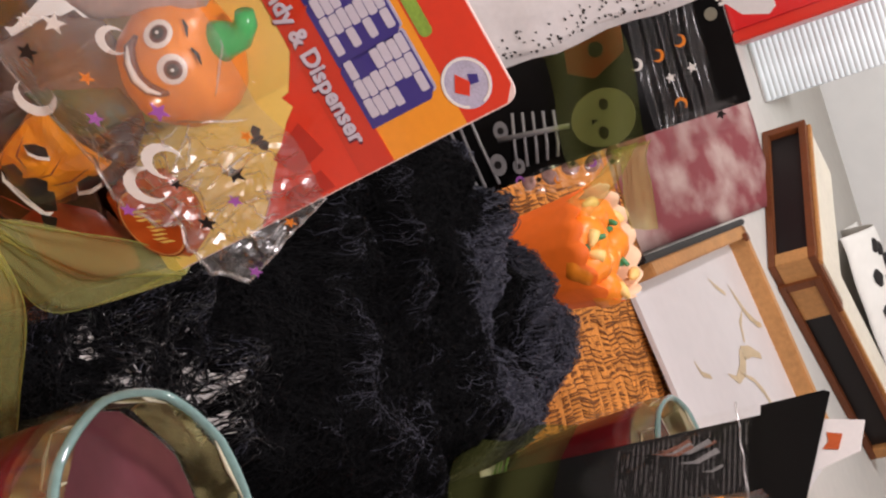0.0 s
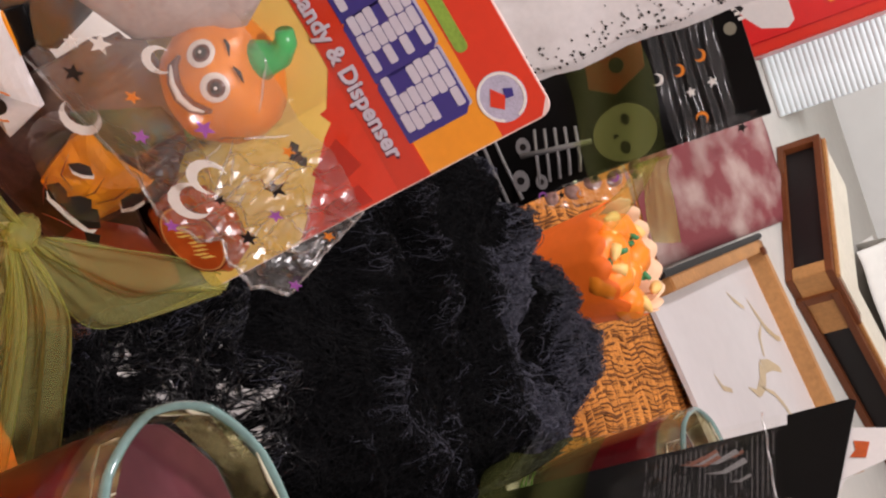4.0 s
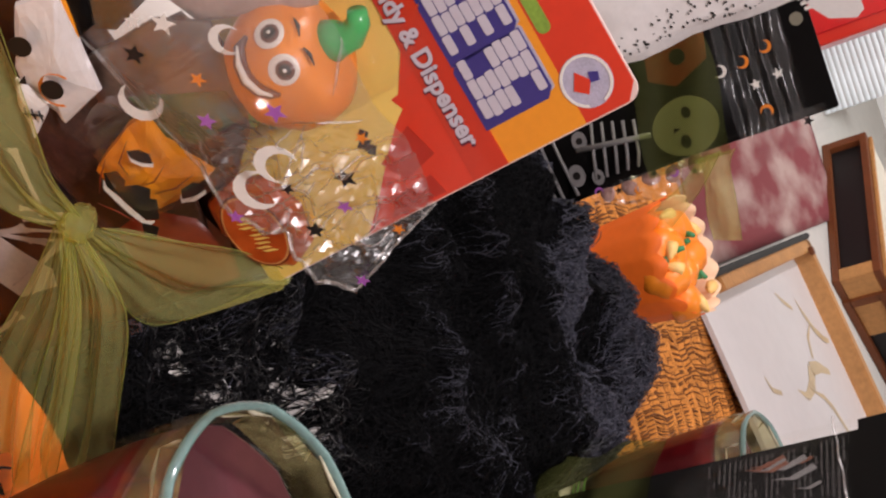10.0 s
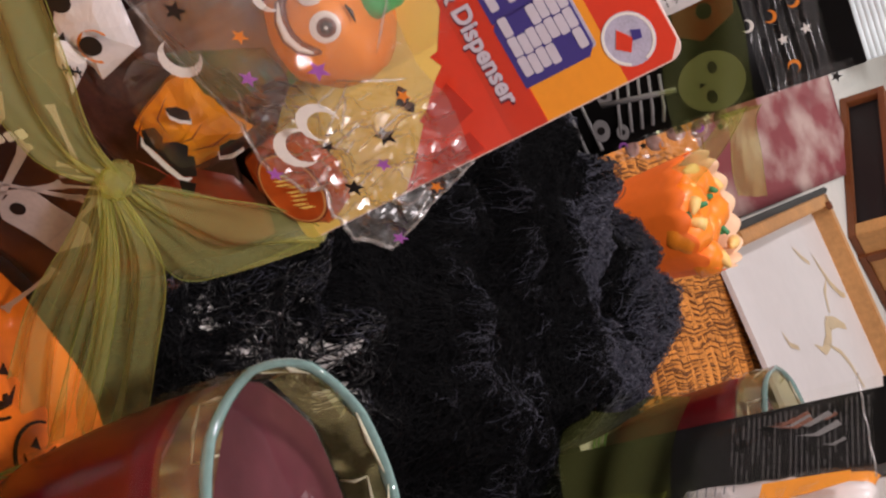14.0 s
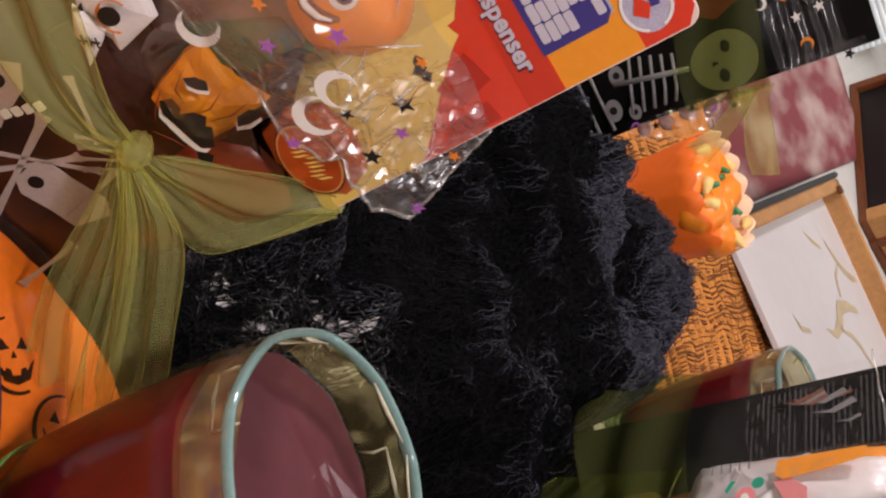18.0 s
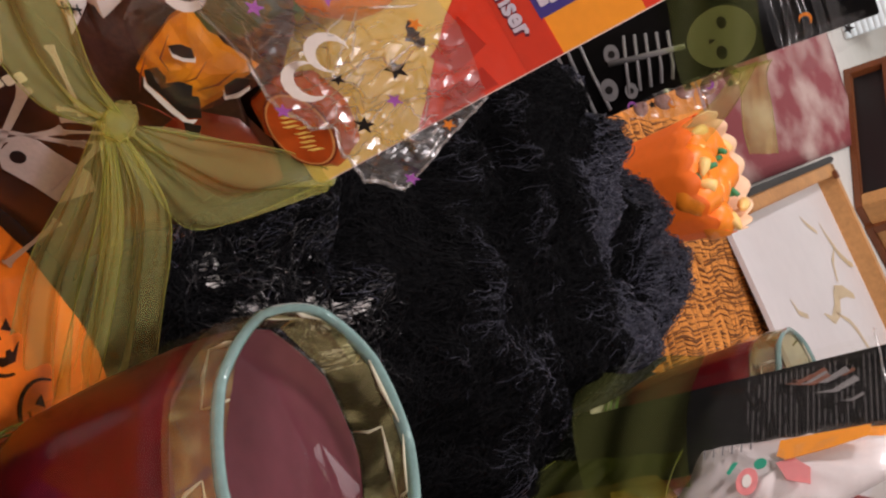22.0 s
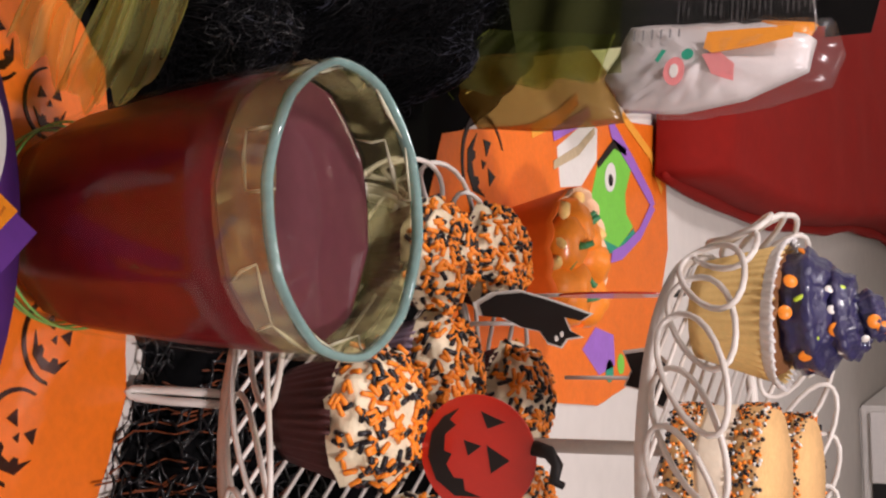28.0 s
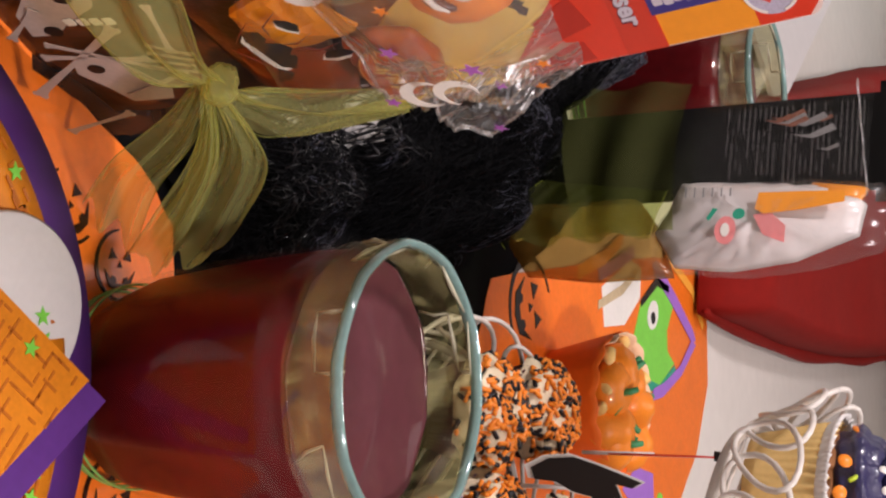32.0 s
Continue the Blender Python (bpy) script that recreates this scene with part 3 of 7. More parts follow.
def mound(x, y):
    """Height of the heap of black fibre over the table, for arrays of places."""
    h = np.zeros_like(x)
    for a, b, rx, ry, top in HUMPS:
        h = np.maximum(h, top * np.sqrt(np.maximum(0, 1 - ((x - a) / rx) ** 2 - ((y - b) / ry) ** 2)))
    full = np.clip(h / 0.03, 0, 1)
    lumps = np.sin(63 * x + 20 * y) * np.sin(44 * y - 36 * x + 1)
    fine = np.sin(150 * x + 60 * y) * np.sin(170 * y - 40 * x)
    return np.maximum(h + full * (0.026 * (crest(x, y) - 0.5) + 0.007 * lumps + 0.003 * fine), 0.0)


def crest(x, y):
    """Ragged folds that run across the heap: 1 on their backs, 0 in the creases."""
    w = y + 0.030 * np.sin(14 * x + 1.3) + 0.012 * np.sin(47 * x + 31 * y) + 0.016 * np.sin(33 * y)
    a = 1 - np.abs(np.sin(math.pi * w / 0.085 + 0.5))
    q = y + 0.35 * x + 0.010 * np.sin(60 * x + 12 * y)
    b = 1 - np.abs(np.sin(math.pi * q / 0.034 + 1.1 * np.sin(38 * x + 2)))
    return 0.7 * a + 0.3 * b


TISSUE = ((-0.050, 0.212, 0.018, 0.016), (-0.027, 0.211, 0.009, 0.013), (-0.0650, 0.146, 0.011, 0.010), (-0.0965, 0.138, 0.005, 0.007), (-0.085, 0.135, 0.0045, 0.004))
GAPS = tuple((x, y, 0.85 * max(a, b)) for x, y, a, b in TISSUE)


def strands(count, seed, length, lift, radius, steps=8, area=(-0.20, 0.12, 0.06, 0.62), least=0.012, sprawl=0.5, lean=0.7, gaps=GAPS, fold=0.0):
    """Many thin bent bars that creep over the heap, as one mesh."""
    r = np.random.RandomState(seed)
    x, y = r.uniform(area[0], area[1], count * 4), r.uniform(area[2], area[3], count * 4)
    keep = (mound(x, y) > least) & (crest(x, y) > fold)
    for gx, gy, gr in gaps:
        keep &= (x - gx) ** 2 + (y - gy) ** 2 > gr**2
    x, y = x[keep][:count], y[keep][:count]
    n = len(x)
    a, off = r.normal(0.15, lean, n) + np.pi * r.randint(0, 2, n), r.uniform(0.0, lift, n)
    step = r.uniform(0.5, 1.0, n) * length / steps
    bend = r.normal(0, sprawl * 0.35, n)
    pts = []
    for k in range(steps):
        z = np.maximum(mound(x, y), 0.0) + off * np.sin(np.pi * (k + 0.5) / steps) + 0.0012
        pts.append(np.stack([x, y, z], 1))
        a = a + bend * 0.5 + r.normal(0, sprawl, n)
        x, y = x + step * np.cos(a), y + step * np.sin(a)
    pts = np.array(pts)
    d = np.gradient(pts, axis=0)
    d /= np.linalg.norm(d, axis=2, keepdims=True) + 1e-9
    s = np.cross(d, np.array([0, 0, 1.0]))
    s /= np.linalg.norm(s, axis=2, keepdims=True) + 1e-9
    u = np.cross(s, d)
    rad = radius * r.uniform(0.6, 1.3, n)[None, :, None]
    ring = np.stack([pts + rad * (math.cos(q) * s + math.sin(q) * u) for q in (0, 2.094, 4.189)], 2)
    verts = ring.transpose(1, 0, 2, 3).reshape(-1, 3)
    base = (np.arange(n) * steps * 3)[:, None, None]
    k = (np.arange(steps - 1) * 3)[None, :, None]
    quads = []
    for q in range(3):
        w = (q + 1) % 3
        quads.append(np.concatenate([base + k + q, base + k + w, base + k + 3 + w, base + k + 3 + q], 2).reshape(-1, 4))
    me = bpy.data.meshes.new("strands")
    me.from_pydata(verts.tolist(), [], np.concatenate(quads).tolist())
    return me


def mesh_part(name, me, material, parent, label="", kind="stuff"):
    me.materials.append(material)
    me.polygons.foreach_set("use_smooth", [True] * len(me.polygons))
    ob = new(name, me)
    ob.parent = parent
    return tagged(ob, label, kind=kind)


heap = thing("fibre_heap", (0, 0, 0.002), "heap of tangled black decorative fibre and netting on the table", "decoration")


def heap_core():
    nu, nv = 90, 150
    u, v = np.meshgrid(np.linspace(-0.21, 0.13, nu), np.linspace(0.05, 0.67, nv), indexing="ij")
    h = mound(u, v)
    verts = np.stack([u, v, np.where(h > 0, h - 0.004, -0.001)], 2).reshape(-1, 3)
    ok = h > 0.004
    f = [(i * nv + j, (i + 1) * nv + j, (i + 1) * nv + j + 1, i * nv + j + 1) for i in range(nu - 1) for j in range(nv - 1) if ok[i, j] and ok[i + 1, j] and ok[i + 1, j + 1] and ok[i, j + 1]]
    me = bpy.data.meshes.new("core")
    me.from_pydata(verts.tolist(), [], f)
    return me


M["fibre_core"] = mat("black_fibre_core", "060607", 0.95, vary=0.3, scale=120, spec=0.1)
# same black fibre in lit grey: lamplight painted on fold tops and upper heap
M["fibre_lit"] = mat("lit_black_fibre", "3d3e4a", 0.45, vary=0.4, scale=60, spec=0.5)
mesh_part("core", heap_core(), M["fibre_core"], heap, "dense black fibre")
mesh_part("fibre", strands(20000, 1, 0.036, 0.006, 0.00026, sprawl=0.95, lean=1.1), M["black_hair"], heap, "fine black fibre")
# fold keeps the lit grey strands to the crests, leaving creases dark
mesh_part("fibre", strands(3200, 2, 0.03, 0.006, 0.00024, sprawl=1.0, lean=1.1, fold=0.62), M["fibre_lit"], heap, "black fibre in a lit grey on the fold tops")
mesh_part("fibre", strands(3600, 5, 0.030, 0.010, 0.00034, area=(-0.10, 0.10, 0.46, 0.66), sprawl=1.25, lean=1.4, fold=0.3), M["fibre_lit"], heap, "curled black fibre in a lit grey")
mesh_part("fibre", strands(1600, 6, 0.034, 0.012, 0.00042, steps=12, area=(-0.17, 0.08, 0.47, 0.66), sprawl=1.4, lean=1.5, fold=0.6), M["fibre_lit"], heap, "coarse curled threads")
mesh_part("fibre", strands(420, 9, 0.030, 0.010, 0.00034, area=(-0.115, -0.005, 0.112, 0.236), sprawl=1.0, lean=1.5, gaps=()), M["black_net"], heap, "loose black fibre")


def netting(parent, x0, x1, y0, y1, cell, z, seed, inside=None, radius=0.00045):
    """Loose black netting: a jittered honeycomb of thin threads."""
    r = random.Random(seed)
    bm = bmesh.new()
    pts, nx, ny = {}, int((x1 - x0) / cell), int((y1 - y0) / cell)
    for i in range(nx + 1):
        for j in range(ny + 1):
            pts[i, j] = Vector((x0 + cell * (i + 0.5 * (j % 2) + r.uniform(-0.42, 0.42)), y0 + cell * (j + r.uniform(-0.42, 0.42)), (z(x0 + cell * i, y0 + cell * j) if callable(z) else z) + r.uniform(-0.001, 0.004)))
    for (i, j), p in pts.items():
        if inside and not inside(p.x, p.y):
            continue
        for di, dj in ((1, 0), (0, 1), (1 if j % 2 else -1, 1)):
            q = pts.get((i + di, j + dj))
            if q and r.random() < 0.66 and (not inside or inside(q.x, q.y)):
                mid = (p + q) / 2 + Vector((r.uniform(-1, 1), r.uniform(-1, 1), r.uniform(-1, 1))) * cell * 0.16
                tube([p, mid, q], radius * r.uniform(0.7, 1.8), 4, bm=bm)
    ob = part("netting", bm, M["black_net"], parent, "torn black netting")
    return tagged(ob, kind="stuff")


netting(heap, -0.120, 0.002, 0.108, 0.250, 0.0068, lambda x, y: max(0.012, float(mound(np.array([x]), np.array([y]))[0]) + 0.0015), 7, lambda x, y: any(((x - a) / (rx + 0.006)) ** 2 + ((y - b) / (ry + 0.006)) ** 2 < 1 for a, b, rx, ry in TISSUE), 0.00062)

# ---- tissue under the netting ----
tissue = thing("tissue_paper", (0, 0, 0.001), "crumpled white tissue paper under the black netting", "tissue paper")
def scrap(x, y, rx, ry, seed):
    """A ragged scrap of tissue that lies on the heap."""
    def at(u, v):
        a = 2 * math.pi * u
        k = v * (0.75 + 0.55 * noise.noise((1.7 * math.cos(a), 1.7 * math.sin(a), seed)) + 0.2 * noise.noise((6 * math.cos(a), 6 * math.sin(a), seed)))
        px, py = x + rx * k * math.cos(a), y + ry * k * math.sin(a)
        return (px, py, float(mound(np.array([px]), np.array([py]))[0]) - 0.0022 + 0.0015 * noise.noise((px * 160, py * 160, seed)))
    return grid(at, 48, 10, 0.0005)


for k, spot in enumerate(TISSUE):
    part("scrap", scrap(*spot, k * 3.1), M["white_paper"], tissue, "white tissue")
rng = random.Random(31)
for k in range(22):
    part("scrap", scrap(-0.092 + rng.gauss(0, 0.011), 0.214 + rng.gauss(0, 0.009), rng.uniform(0.0008, 0.0022), rng.uniform(0.0008, 0.0020), 20 + k), M["white_paper"], tissue, "white tissue")

# ---- black cloth under the stand ----
cloth = thing("gauze_cloth", (0, 0, 0.001), "torn black gauze cloth spread on the table", "cloth")
EDGE = [(0.085, 0.012), (0.104, -0.010), (0.130, -0.054), (0.138, -0.15), (0.42, -0.15), (0.44, 0.30), (0.31, 0.26), (0.21, 0.295), (0.17, 0.37), (0.19, 0.46), (0.20, 0.56), (0.08, 0.58), (0.05, 0.50), (-0.10, 0.30), (-0.03, 0.235), (-0.02, 0.17), (-0.06, 0.13), (-0.24, 0.12), (-0.22, 0.030), (-0.135, 0.008), (-0.094, 0.024), (-0.069, 0.030), (-0.03, 0.040), (0.03, 0.020)]
part("sheet", plate_shape(wavy(EDGE, 8, 0.004), 0.0012), M["fibre_core"], cloth, "black gauze", False)
netting(cloth, 0.06, 0.17, -0.13, 0.03, 0.0065, 0.0030, 21, lambda x, y: 0.070 < x + 0.66 * (y - 0.014) < 0.105)
netting(cloth, 0.12, 0.30, -0.13, 0.10, 0.009, 0.004, 22, radius=0.0007)
M["rust_thread"] = mat("rust_thread", "6a3212", 0.7, vary=0.3)
bm = bmesh.new()
rng = random.Random(9)
for i in range(60):
    x, y = rng.uniform(0.10, 0.20), rng.uniform(-0.12, 0.06)
    tube([(x + 0.03 * k * 0.3 + rng.uniform(-0.004, 0.004), y + 0.012 * k, 0.003 + rng.uniform(0, 0.003)) for k in range(5)], 0.0006, 4, bm=bm)
tagged(part("thread", bm, M["rust_thread"], cloth, "rust coloured threads"), kind="stuff")


# ---- treat bag with the blister card ----
CARD = Matrix(((0.79, 0, 0.613, -0.121), (0.613, 0, -0.79, 0.0445), (0, 1, 0, 0), (0, 0, 0, 1)))
TILT = Matrix(((0.95183, -0.11488, 0.28406, -0.08775), (0.28202, -0.03404, -0.95874, 0.05484), (0.11983, 0.99279, 0, -0.00288), (0, 0, 0, 1)))
bag_a = thing("treat_bag", (0, 0, 0.001), "clear printed treat bag with an orange dispenser card and green bow", "treat bag", "treat bags")


def words(text, size, m, material, parent, thick=0.0003, name="lettering", width=None):
    """Lettering in the built-in font, as a mesh, centred."""
    cu = bpy.data.curves.new("lettering", "FONT")
    cu.body, cu.size, cu.extrude, cu.align_x, cu.align_y, cu.resolution_u = text, size, thick, "CENTER", "CENTER", 3
    cu.offset = size * 0.03
    ob = bpy.data.objects.new("lettering", cu)
    scene.collection.objects.link(ob)
    me = bpy.data.meshes.new_from_object(ob.evaluated_get(bpy.context.evaluated_depsgraph_get()))
    bpy.data.objects.remove(ob)
    if width:
        span = max(v.co.x for v in me.vertices) - min(v.co.x for v in me.vertices)
        me.transform(Matrix.Diagonal((width / span, width / span * 1.08, 1, 1)))
    me.materials.clear()
    me.materials.append(material)
    out = new(name, me)
    out.parent, out.matrix_basis = parent, m
    return out


def card_part(name, outline, material, z=0.0010, thick=0.0003, label="", parent=None):
    return part(name, plate_shape(outline, thick, z=z), M[material], parent or card, label, False)


M["card_pale"] = mat("card_pale_edge", "e6cdc4", 0.4, vary=0.05, coat=0.3)
hole = rounded(-0.0620, -0.0350, 0.3160, 0.3215, 0.0026)
card = part("card", plate_shape(rounded(-0.1035, 0.0009, 0.160, 0.3385, 0.006), 0.001), M["card_pale"], bag_a, "orange, red and yellow blister card", False, TILT)
card_part("yellow_ground", rounded(-0.1030, 0.0004, 0.1604, 0.268, 0.004), "card_yellow", 0.0010)
card_part("top_panel", [(-0.1030, 0.315), (0.0004, 0.315), (0.0004, 0.333), (-0.0055, 0.3380), (-0.097, 0.3380), (-0.1030, 0.332)], "card_red")
card_part("orange_band", [(-0.1030, 0.2805), (0.0004, 0.2805), (0.0004, 0.315), (-0.1030, 0.315)], "card_orange")
M["card_deep"] = mat("card_deep_red", "b3240f", 0.35, vary=0.06, coat=0.4)
M["card_title"] = mat("title_red", "c93318", 0.35, vary=0.05, coat=0.4)
card_part("red_band", [(-0.1030, 0.2655), (-0.0759, 0.2669), (-0.0552, 0.2652), (-0.0420, 0.2555), (-0.0415, 0.2516), (-0.0364, 0.2540), (-0.0323, 0.2478), (-0.0236, 0.2381), (-0.0095, 0.2238), (0.0004, 0.2125), (0.0004, 0.2805), (-0.1030, 0.2805)], "card_red", 0.0013)
card_part("house_print", [(-0.030, 0.252), (-0.016, 0.256), (-0.012, 0.240), (-0.022, 0.234)], "card_deep", 0.0016)
card_part("house_print", [(-0.0095, 0.250), (-0.0010, 0.252), (-0.0010, 0.226), (-0.0080, 0.232)], "card_deep", 0.0016)
card_part("title_stripe", [(-0.1030, 0.2660), (-0.0560, 0.2660), (0.0004, 0.2645), (0.0004, 0.2803), (-0.1030, 0.2803)], "card_title", 0.0016)
M["title_shade"] = mat("title_shade", "5a1a30", 0.4, vary=0.05)
words("Candy & Dispenser", 0.0125, pose(-0.0510, 0.2718, 0.0024), M["card_white"], card, 0.0002, width=0.0775)
words("Candy & Dispenser", 0.0125, pose(-0.0504, 0.2711, 0.0020), M["title_shade"], card, 0.0001, "lettering_shade", 0.0785)
M["slot_green"] = mat("green_slot", "86a640", 0.5, vary=0.25, scale=90)
card_part("hang_hole", hole, "slot_green", 0.0013, label="hanging slot with green ribbon behind it")
M["seal_grey"] = mat("seal_grey", "b4afc2", 0.4, vary=0.25, scale=180, coat=0.4)
emblem = card_part("emblem", circle(0.0100, 28, -0.0132, 0.3228), "seal_grey", 0.0013, label="round grey seal")
card_part("seal_patch", [(-0.0180, 0.3205), (-0.0120, 0.3170), (-0.0085, 0.3215), (-0.0130, 0.3245)], "card_red", 0.0017, parent=emblem)
card_part("seal_patch", [(-0.0160, 0.3250), (-0.0120, 0.3240), (-0.0115, 0.3275), (-0.0145, 0.3285)], "card_blue", 0.0017, parent=emblem)
card_part("seal_ring", circle(0.0098, 24, -0.0132, 0.3228, 0.3, 5.9) + circle(0.0088, 24, -0.0132, 0.3228, 5.9, 0.3), "white_print", 0.0016, parent=emblem)
# brand mark as plain stacked bricks
for bx, wide, up, gaps in ((-0.0945, 0.0240, 0.0006, ((1, 2), (2, 2), (4, 1), (5, 0), (6, 2))), (-0.0680, 0.0240, 0.0, ((1, 2), (3, 2), (5, 2), (3, 0))), (-0.0415, 0.0240, -0.0006, ((1, 0), (2, 0), (4, 2), (5, 2)))):
    card_part("mark_outline", rounded(bx - 0.0012, bx + wide + 0.0012, 0.2818 + up, 0.3122 + up, 0.0016, 3), "seal_grey", 0.0014)
    card_part("mark_shade", [(bx + 0.0030, 0.2802 + up), (bx + wide + 0.0034, 0.2802 + up), (bx + wide + 0.0034, 0.3080 + up), (bx + wide, 0.3112 + up), (bx - 0.0002, 0.3112 + up), (bx - 0.0002, 0.2826 + up)], "card_blue", 0.0018)
    for row in range(7):
        for col in range(3):
            if (row, col) in gaps:
                continue
            x0, y0 = bx + col * 0.0080 + (0.0006 if row % 2 else 0), 0.2832 + up + row * 0.0040 - 0.0003 * col
            card_part("mark_brick", rounded(x0, x0 + 0.0076, y0, y0 + 0.0036, 0.0008, 2), "card_white", 0.0022)
# small bats and leaves on the yellow ground
for bx, by, s in ((-0.0319, 0.2318, 0.0060),):
    card_part("bat", [(bx + s * x, by + s * y) for x, y in ((-1, 0.3), (-0.5, 0.7), (-0.2, 0.35), (0, 0.6), (0.2, 0.35), (0.5, 0.7), (1, 0.3), (0.7, -0.1), (0.35, -0.15), (0, -0.6), (-0.35, -0.15), (-0.7, -0.1))], "black_print", 0.0012)

HC = Vector((-0.0695, 0.2247, -0.002))
head = part("pumpkin_head", lathe([(0.0, -0.0226), (0.0105, -0.0223), (0.0195, -0.0170), (0.0248, -0.0063), (0.0252, 0.0032), (0.0225, 0.0110), (0.0141, 0.0170), (0.0053, 0.0175), (0, 0.0165)], 64, 8, -0.03), M["pumpkin"], bag_a, "orange plastic pumpkin head with printed face", at=CARD @ pose(*HC, -90, 0, 0))
LOCAL = head.matrix_basis.inverted() @ CARD


def on_head(s, z, lift=0.0):
    """A frame on the head's skin at (s, z), looking straight out of it."""
    ds, dz = s - HC.x, z - HC.y
    ring = 0.0252 * math.sqrt(max(0.08, 1 - (dz / 0.0226) ** 2))
    do = math.sqrt(max(0.0, ring**2 - ds**2)) if abs(ds) < ring else 0.0
    out = Vector((ds, dz * 1.1, max(do, 0.004))).normalized()
    right = Vector((0, 1, 0)).cross(out).normalized()
    up = out.cross(right)
    at = Vector((s, z, HC.z + do)) + out * lift
    return LOCAL @ Matrix(((right.x, up.x, out.x, at.x), (right.y, up.y, out.y, at.y), (right.z, up.z, out.z, at.z), (0, 0, 0, 1)))


M["eye_pale"] = mat("pale_eye_print", "ece0d6", 0.35, vary=0.05)
M["eye_brown"] = mat("brown_eye_print", "6a4038", 0.3, vary=0.05)
for s, z in ((-0.0885, 0.2315), (-0.0777, 0.2325)):
    for name, r, mm, up in (("eye_white", 0.0056, "eye_pale", 0.0), ("eye_ring", 0.0035, "eye_brown", 0.0008), ("pupil", 0.0023, "black_print", 0.0014), ("eye_glint", 0.0007, "white_print", 0.0021)):
        part(name, puffy(circle(r, 24, 0.0003 if r < 0.005 else 0, 0.0004 if r < 0.005 else 0), 0.0008), M[mm], head, at=on_head(s, z, up + 0.0008))
    part("eyebrow", tube([(-0.004, 0.0092, -0.001), (-0.001, 0.0102, -0.001), (0.003, 0.0100, -0.001)], [0.0004, 0.0008, 0.0003], 6), M["black_print"], head, at=on_head(s, z))
lips = [(-0.0905, 0.2231), (-0.0884, 0.2194), (-0.0842, 0.2181), (-0.0795, 0.2187), (-0.0753, 0.2213), (-0.0727, 0.2247), (-0.0711, 0.2273)]
part("mouth", tube([on_head(s, z, 0.0012).translation for s, z in lips], [0.0008, 0.0022, 0.0028, 0.0030, 0.0026, 0.0019, 0.0008], 8), M["eye_brown"], head)
part("teeth", tube([on_head(s, z + 0.0012, 0.0036).translation for s, z in lips[1:6]], [0.0004, 0.0011, 0.0014, 0.0011, 0.0004], 8), M["white_print"], head, "row of white teeth")
part("stem", tube([(-0.0711, 0.2394, -0.001), (-0.0708, 0.2457, -0.001), (-0.0700, 0.2504, -0.001), (-0.0737, 0.2557, -0.001), (-0.0779, 0.2578, -0.001)], [0.0092, 0.0069, 0.0055, 0.0044, 0.0036], 14), M["stem"], head, "green plastic stem", at=LOCAL)
part("body_stick", box(-0.064, -0.048, 0.1745, 0.1925, -0.017, -0.004, 0.003), M["stem"], bag_a, "green dispenser stick", at=CARD)
M["blister"] = film_mat("clear_blister", (1, 1, 1), 0.992, 0.03, 0.12, 0.2, 30)
part("blister", puffy(rounded(-0.101, -0.045, 0.150, 0.272, 0.012), 0.088, rings=(1, 0.98, 0.94, 0.86, 0.7, 0.45, 0.2)), M["blister"], bag_a, "clear moulded blister", at=TILT @ pose(0, 0, 0.0014))

def crumpled(outline, thick, seed, n=7):
    """A wrapped sweet: an outline filled with uneven, folded facets."""
    bm = bmesh.new()
    cx, cy = sum(p[0] for p in outline) / len(outline), sum(p[1] for p in outline) / len(outline)
    rim = wavy(outline, n, 0.0006, seed)
    loops = [[bm.verts.new((x, y, 0)) for x, y in rim]]
    for k in (0.97, 0.82, 0.60, 0.35, 0.12):
        loops.append([])
        for x, y in rim:
            px, py = cx + (x - cx) * k, cy + (y - cy) * k
            fold = abs(noise.noise((px * 70, py * 70, seed))) * 0.55 + 0.25 * noise.noise((px * 160, py * 160, seed + 3))
            loops[-1].append(bm.verts.new((px, py, thick * (math.sqrt(1 - 0.9 * k * k) + 0.5 * fold))))
    m = len(rim)
    for a, b in zip(loops, loops[1:]):
        for i in range(m):
            bm.faces.new((a[i], a[(i + 1) % m], b[(i + 1) % m], b[i]))
    bm.faces.new(loops[-1]), bm.faces.new(loops[0][::-1])
    return bm


# packets in the bag
M["packet_white"] = mat("white_wrapper", "e6dedb", 0.3, vary=0.06, coat=0.5, bump=0.3, bump_scale=90)
M["packet_pale"] = mat("pale_wrapper", "b9a69e", 0.3, vary=0.2, scale=50, coat=0.5, bump=0.3, bump_scale=90)
M["packet_orange"] = mat("orange_wrapper", "f0941c", 0.3, vary=0.08, coat=0.5, bump=0.3, bump_scale=90)
M["packet_brown"] = mat("brown_wrapper", "7a2c14", 0.3, vary=0.15, coat=0.5, bump=0.3, bump_scale=90)
M["packet_rust"] = mat("rust_wrapper", "b8501c", 0.3, vary=0.15, coat=0.5, bump=0.3, bump_scale=90)
M["packet_dark"] = mat("dark_brown_wrapper", "43281f", 0.35, vary=0.45, scale=60, coat=0.35, bump=0.5, bump_scale=90)
M["oval_tan"] = mat("tan_print", "d89a5c", 0.4, vary=0.1, coat=0.3)
M["packet_taupe"] = mat("taupe_wrapper", "6e5a50", 0.35, vary=0.3, scale=50, coat=0.4, bump=0.4, bump_scale=80)
M["packet_green"] = mat("dark_green_wrapper", "3f5a34", 0.35, vary=0.3, scale=50, coat=0.4, bump=0.4, bump_scale=80)
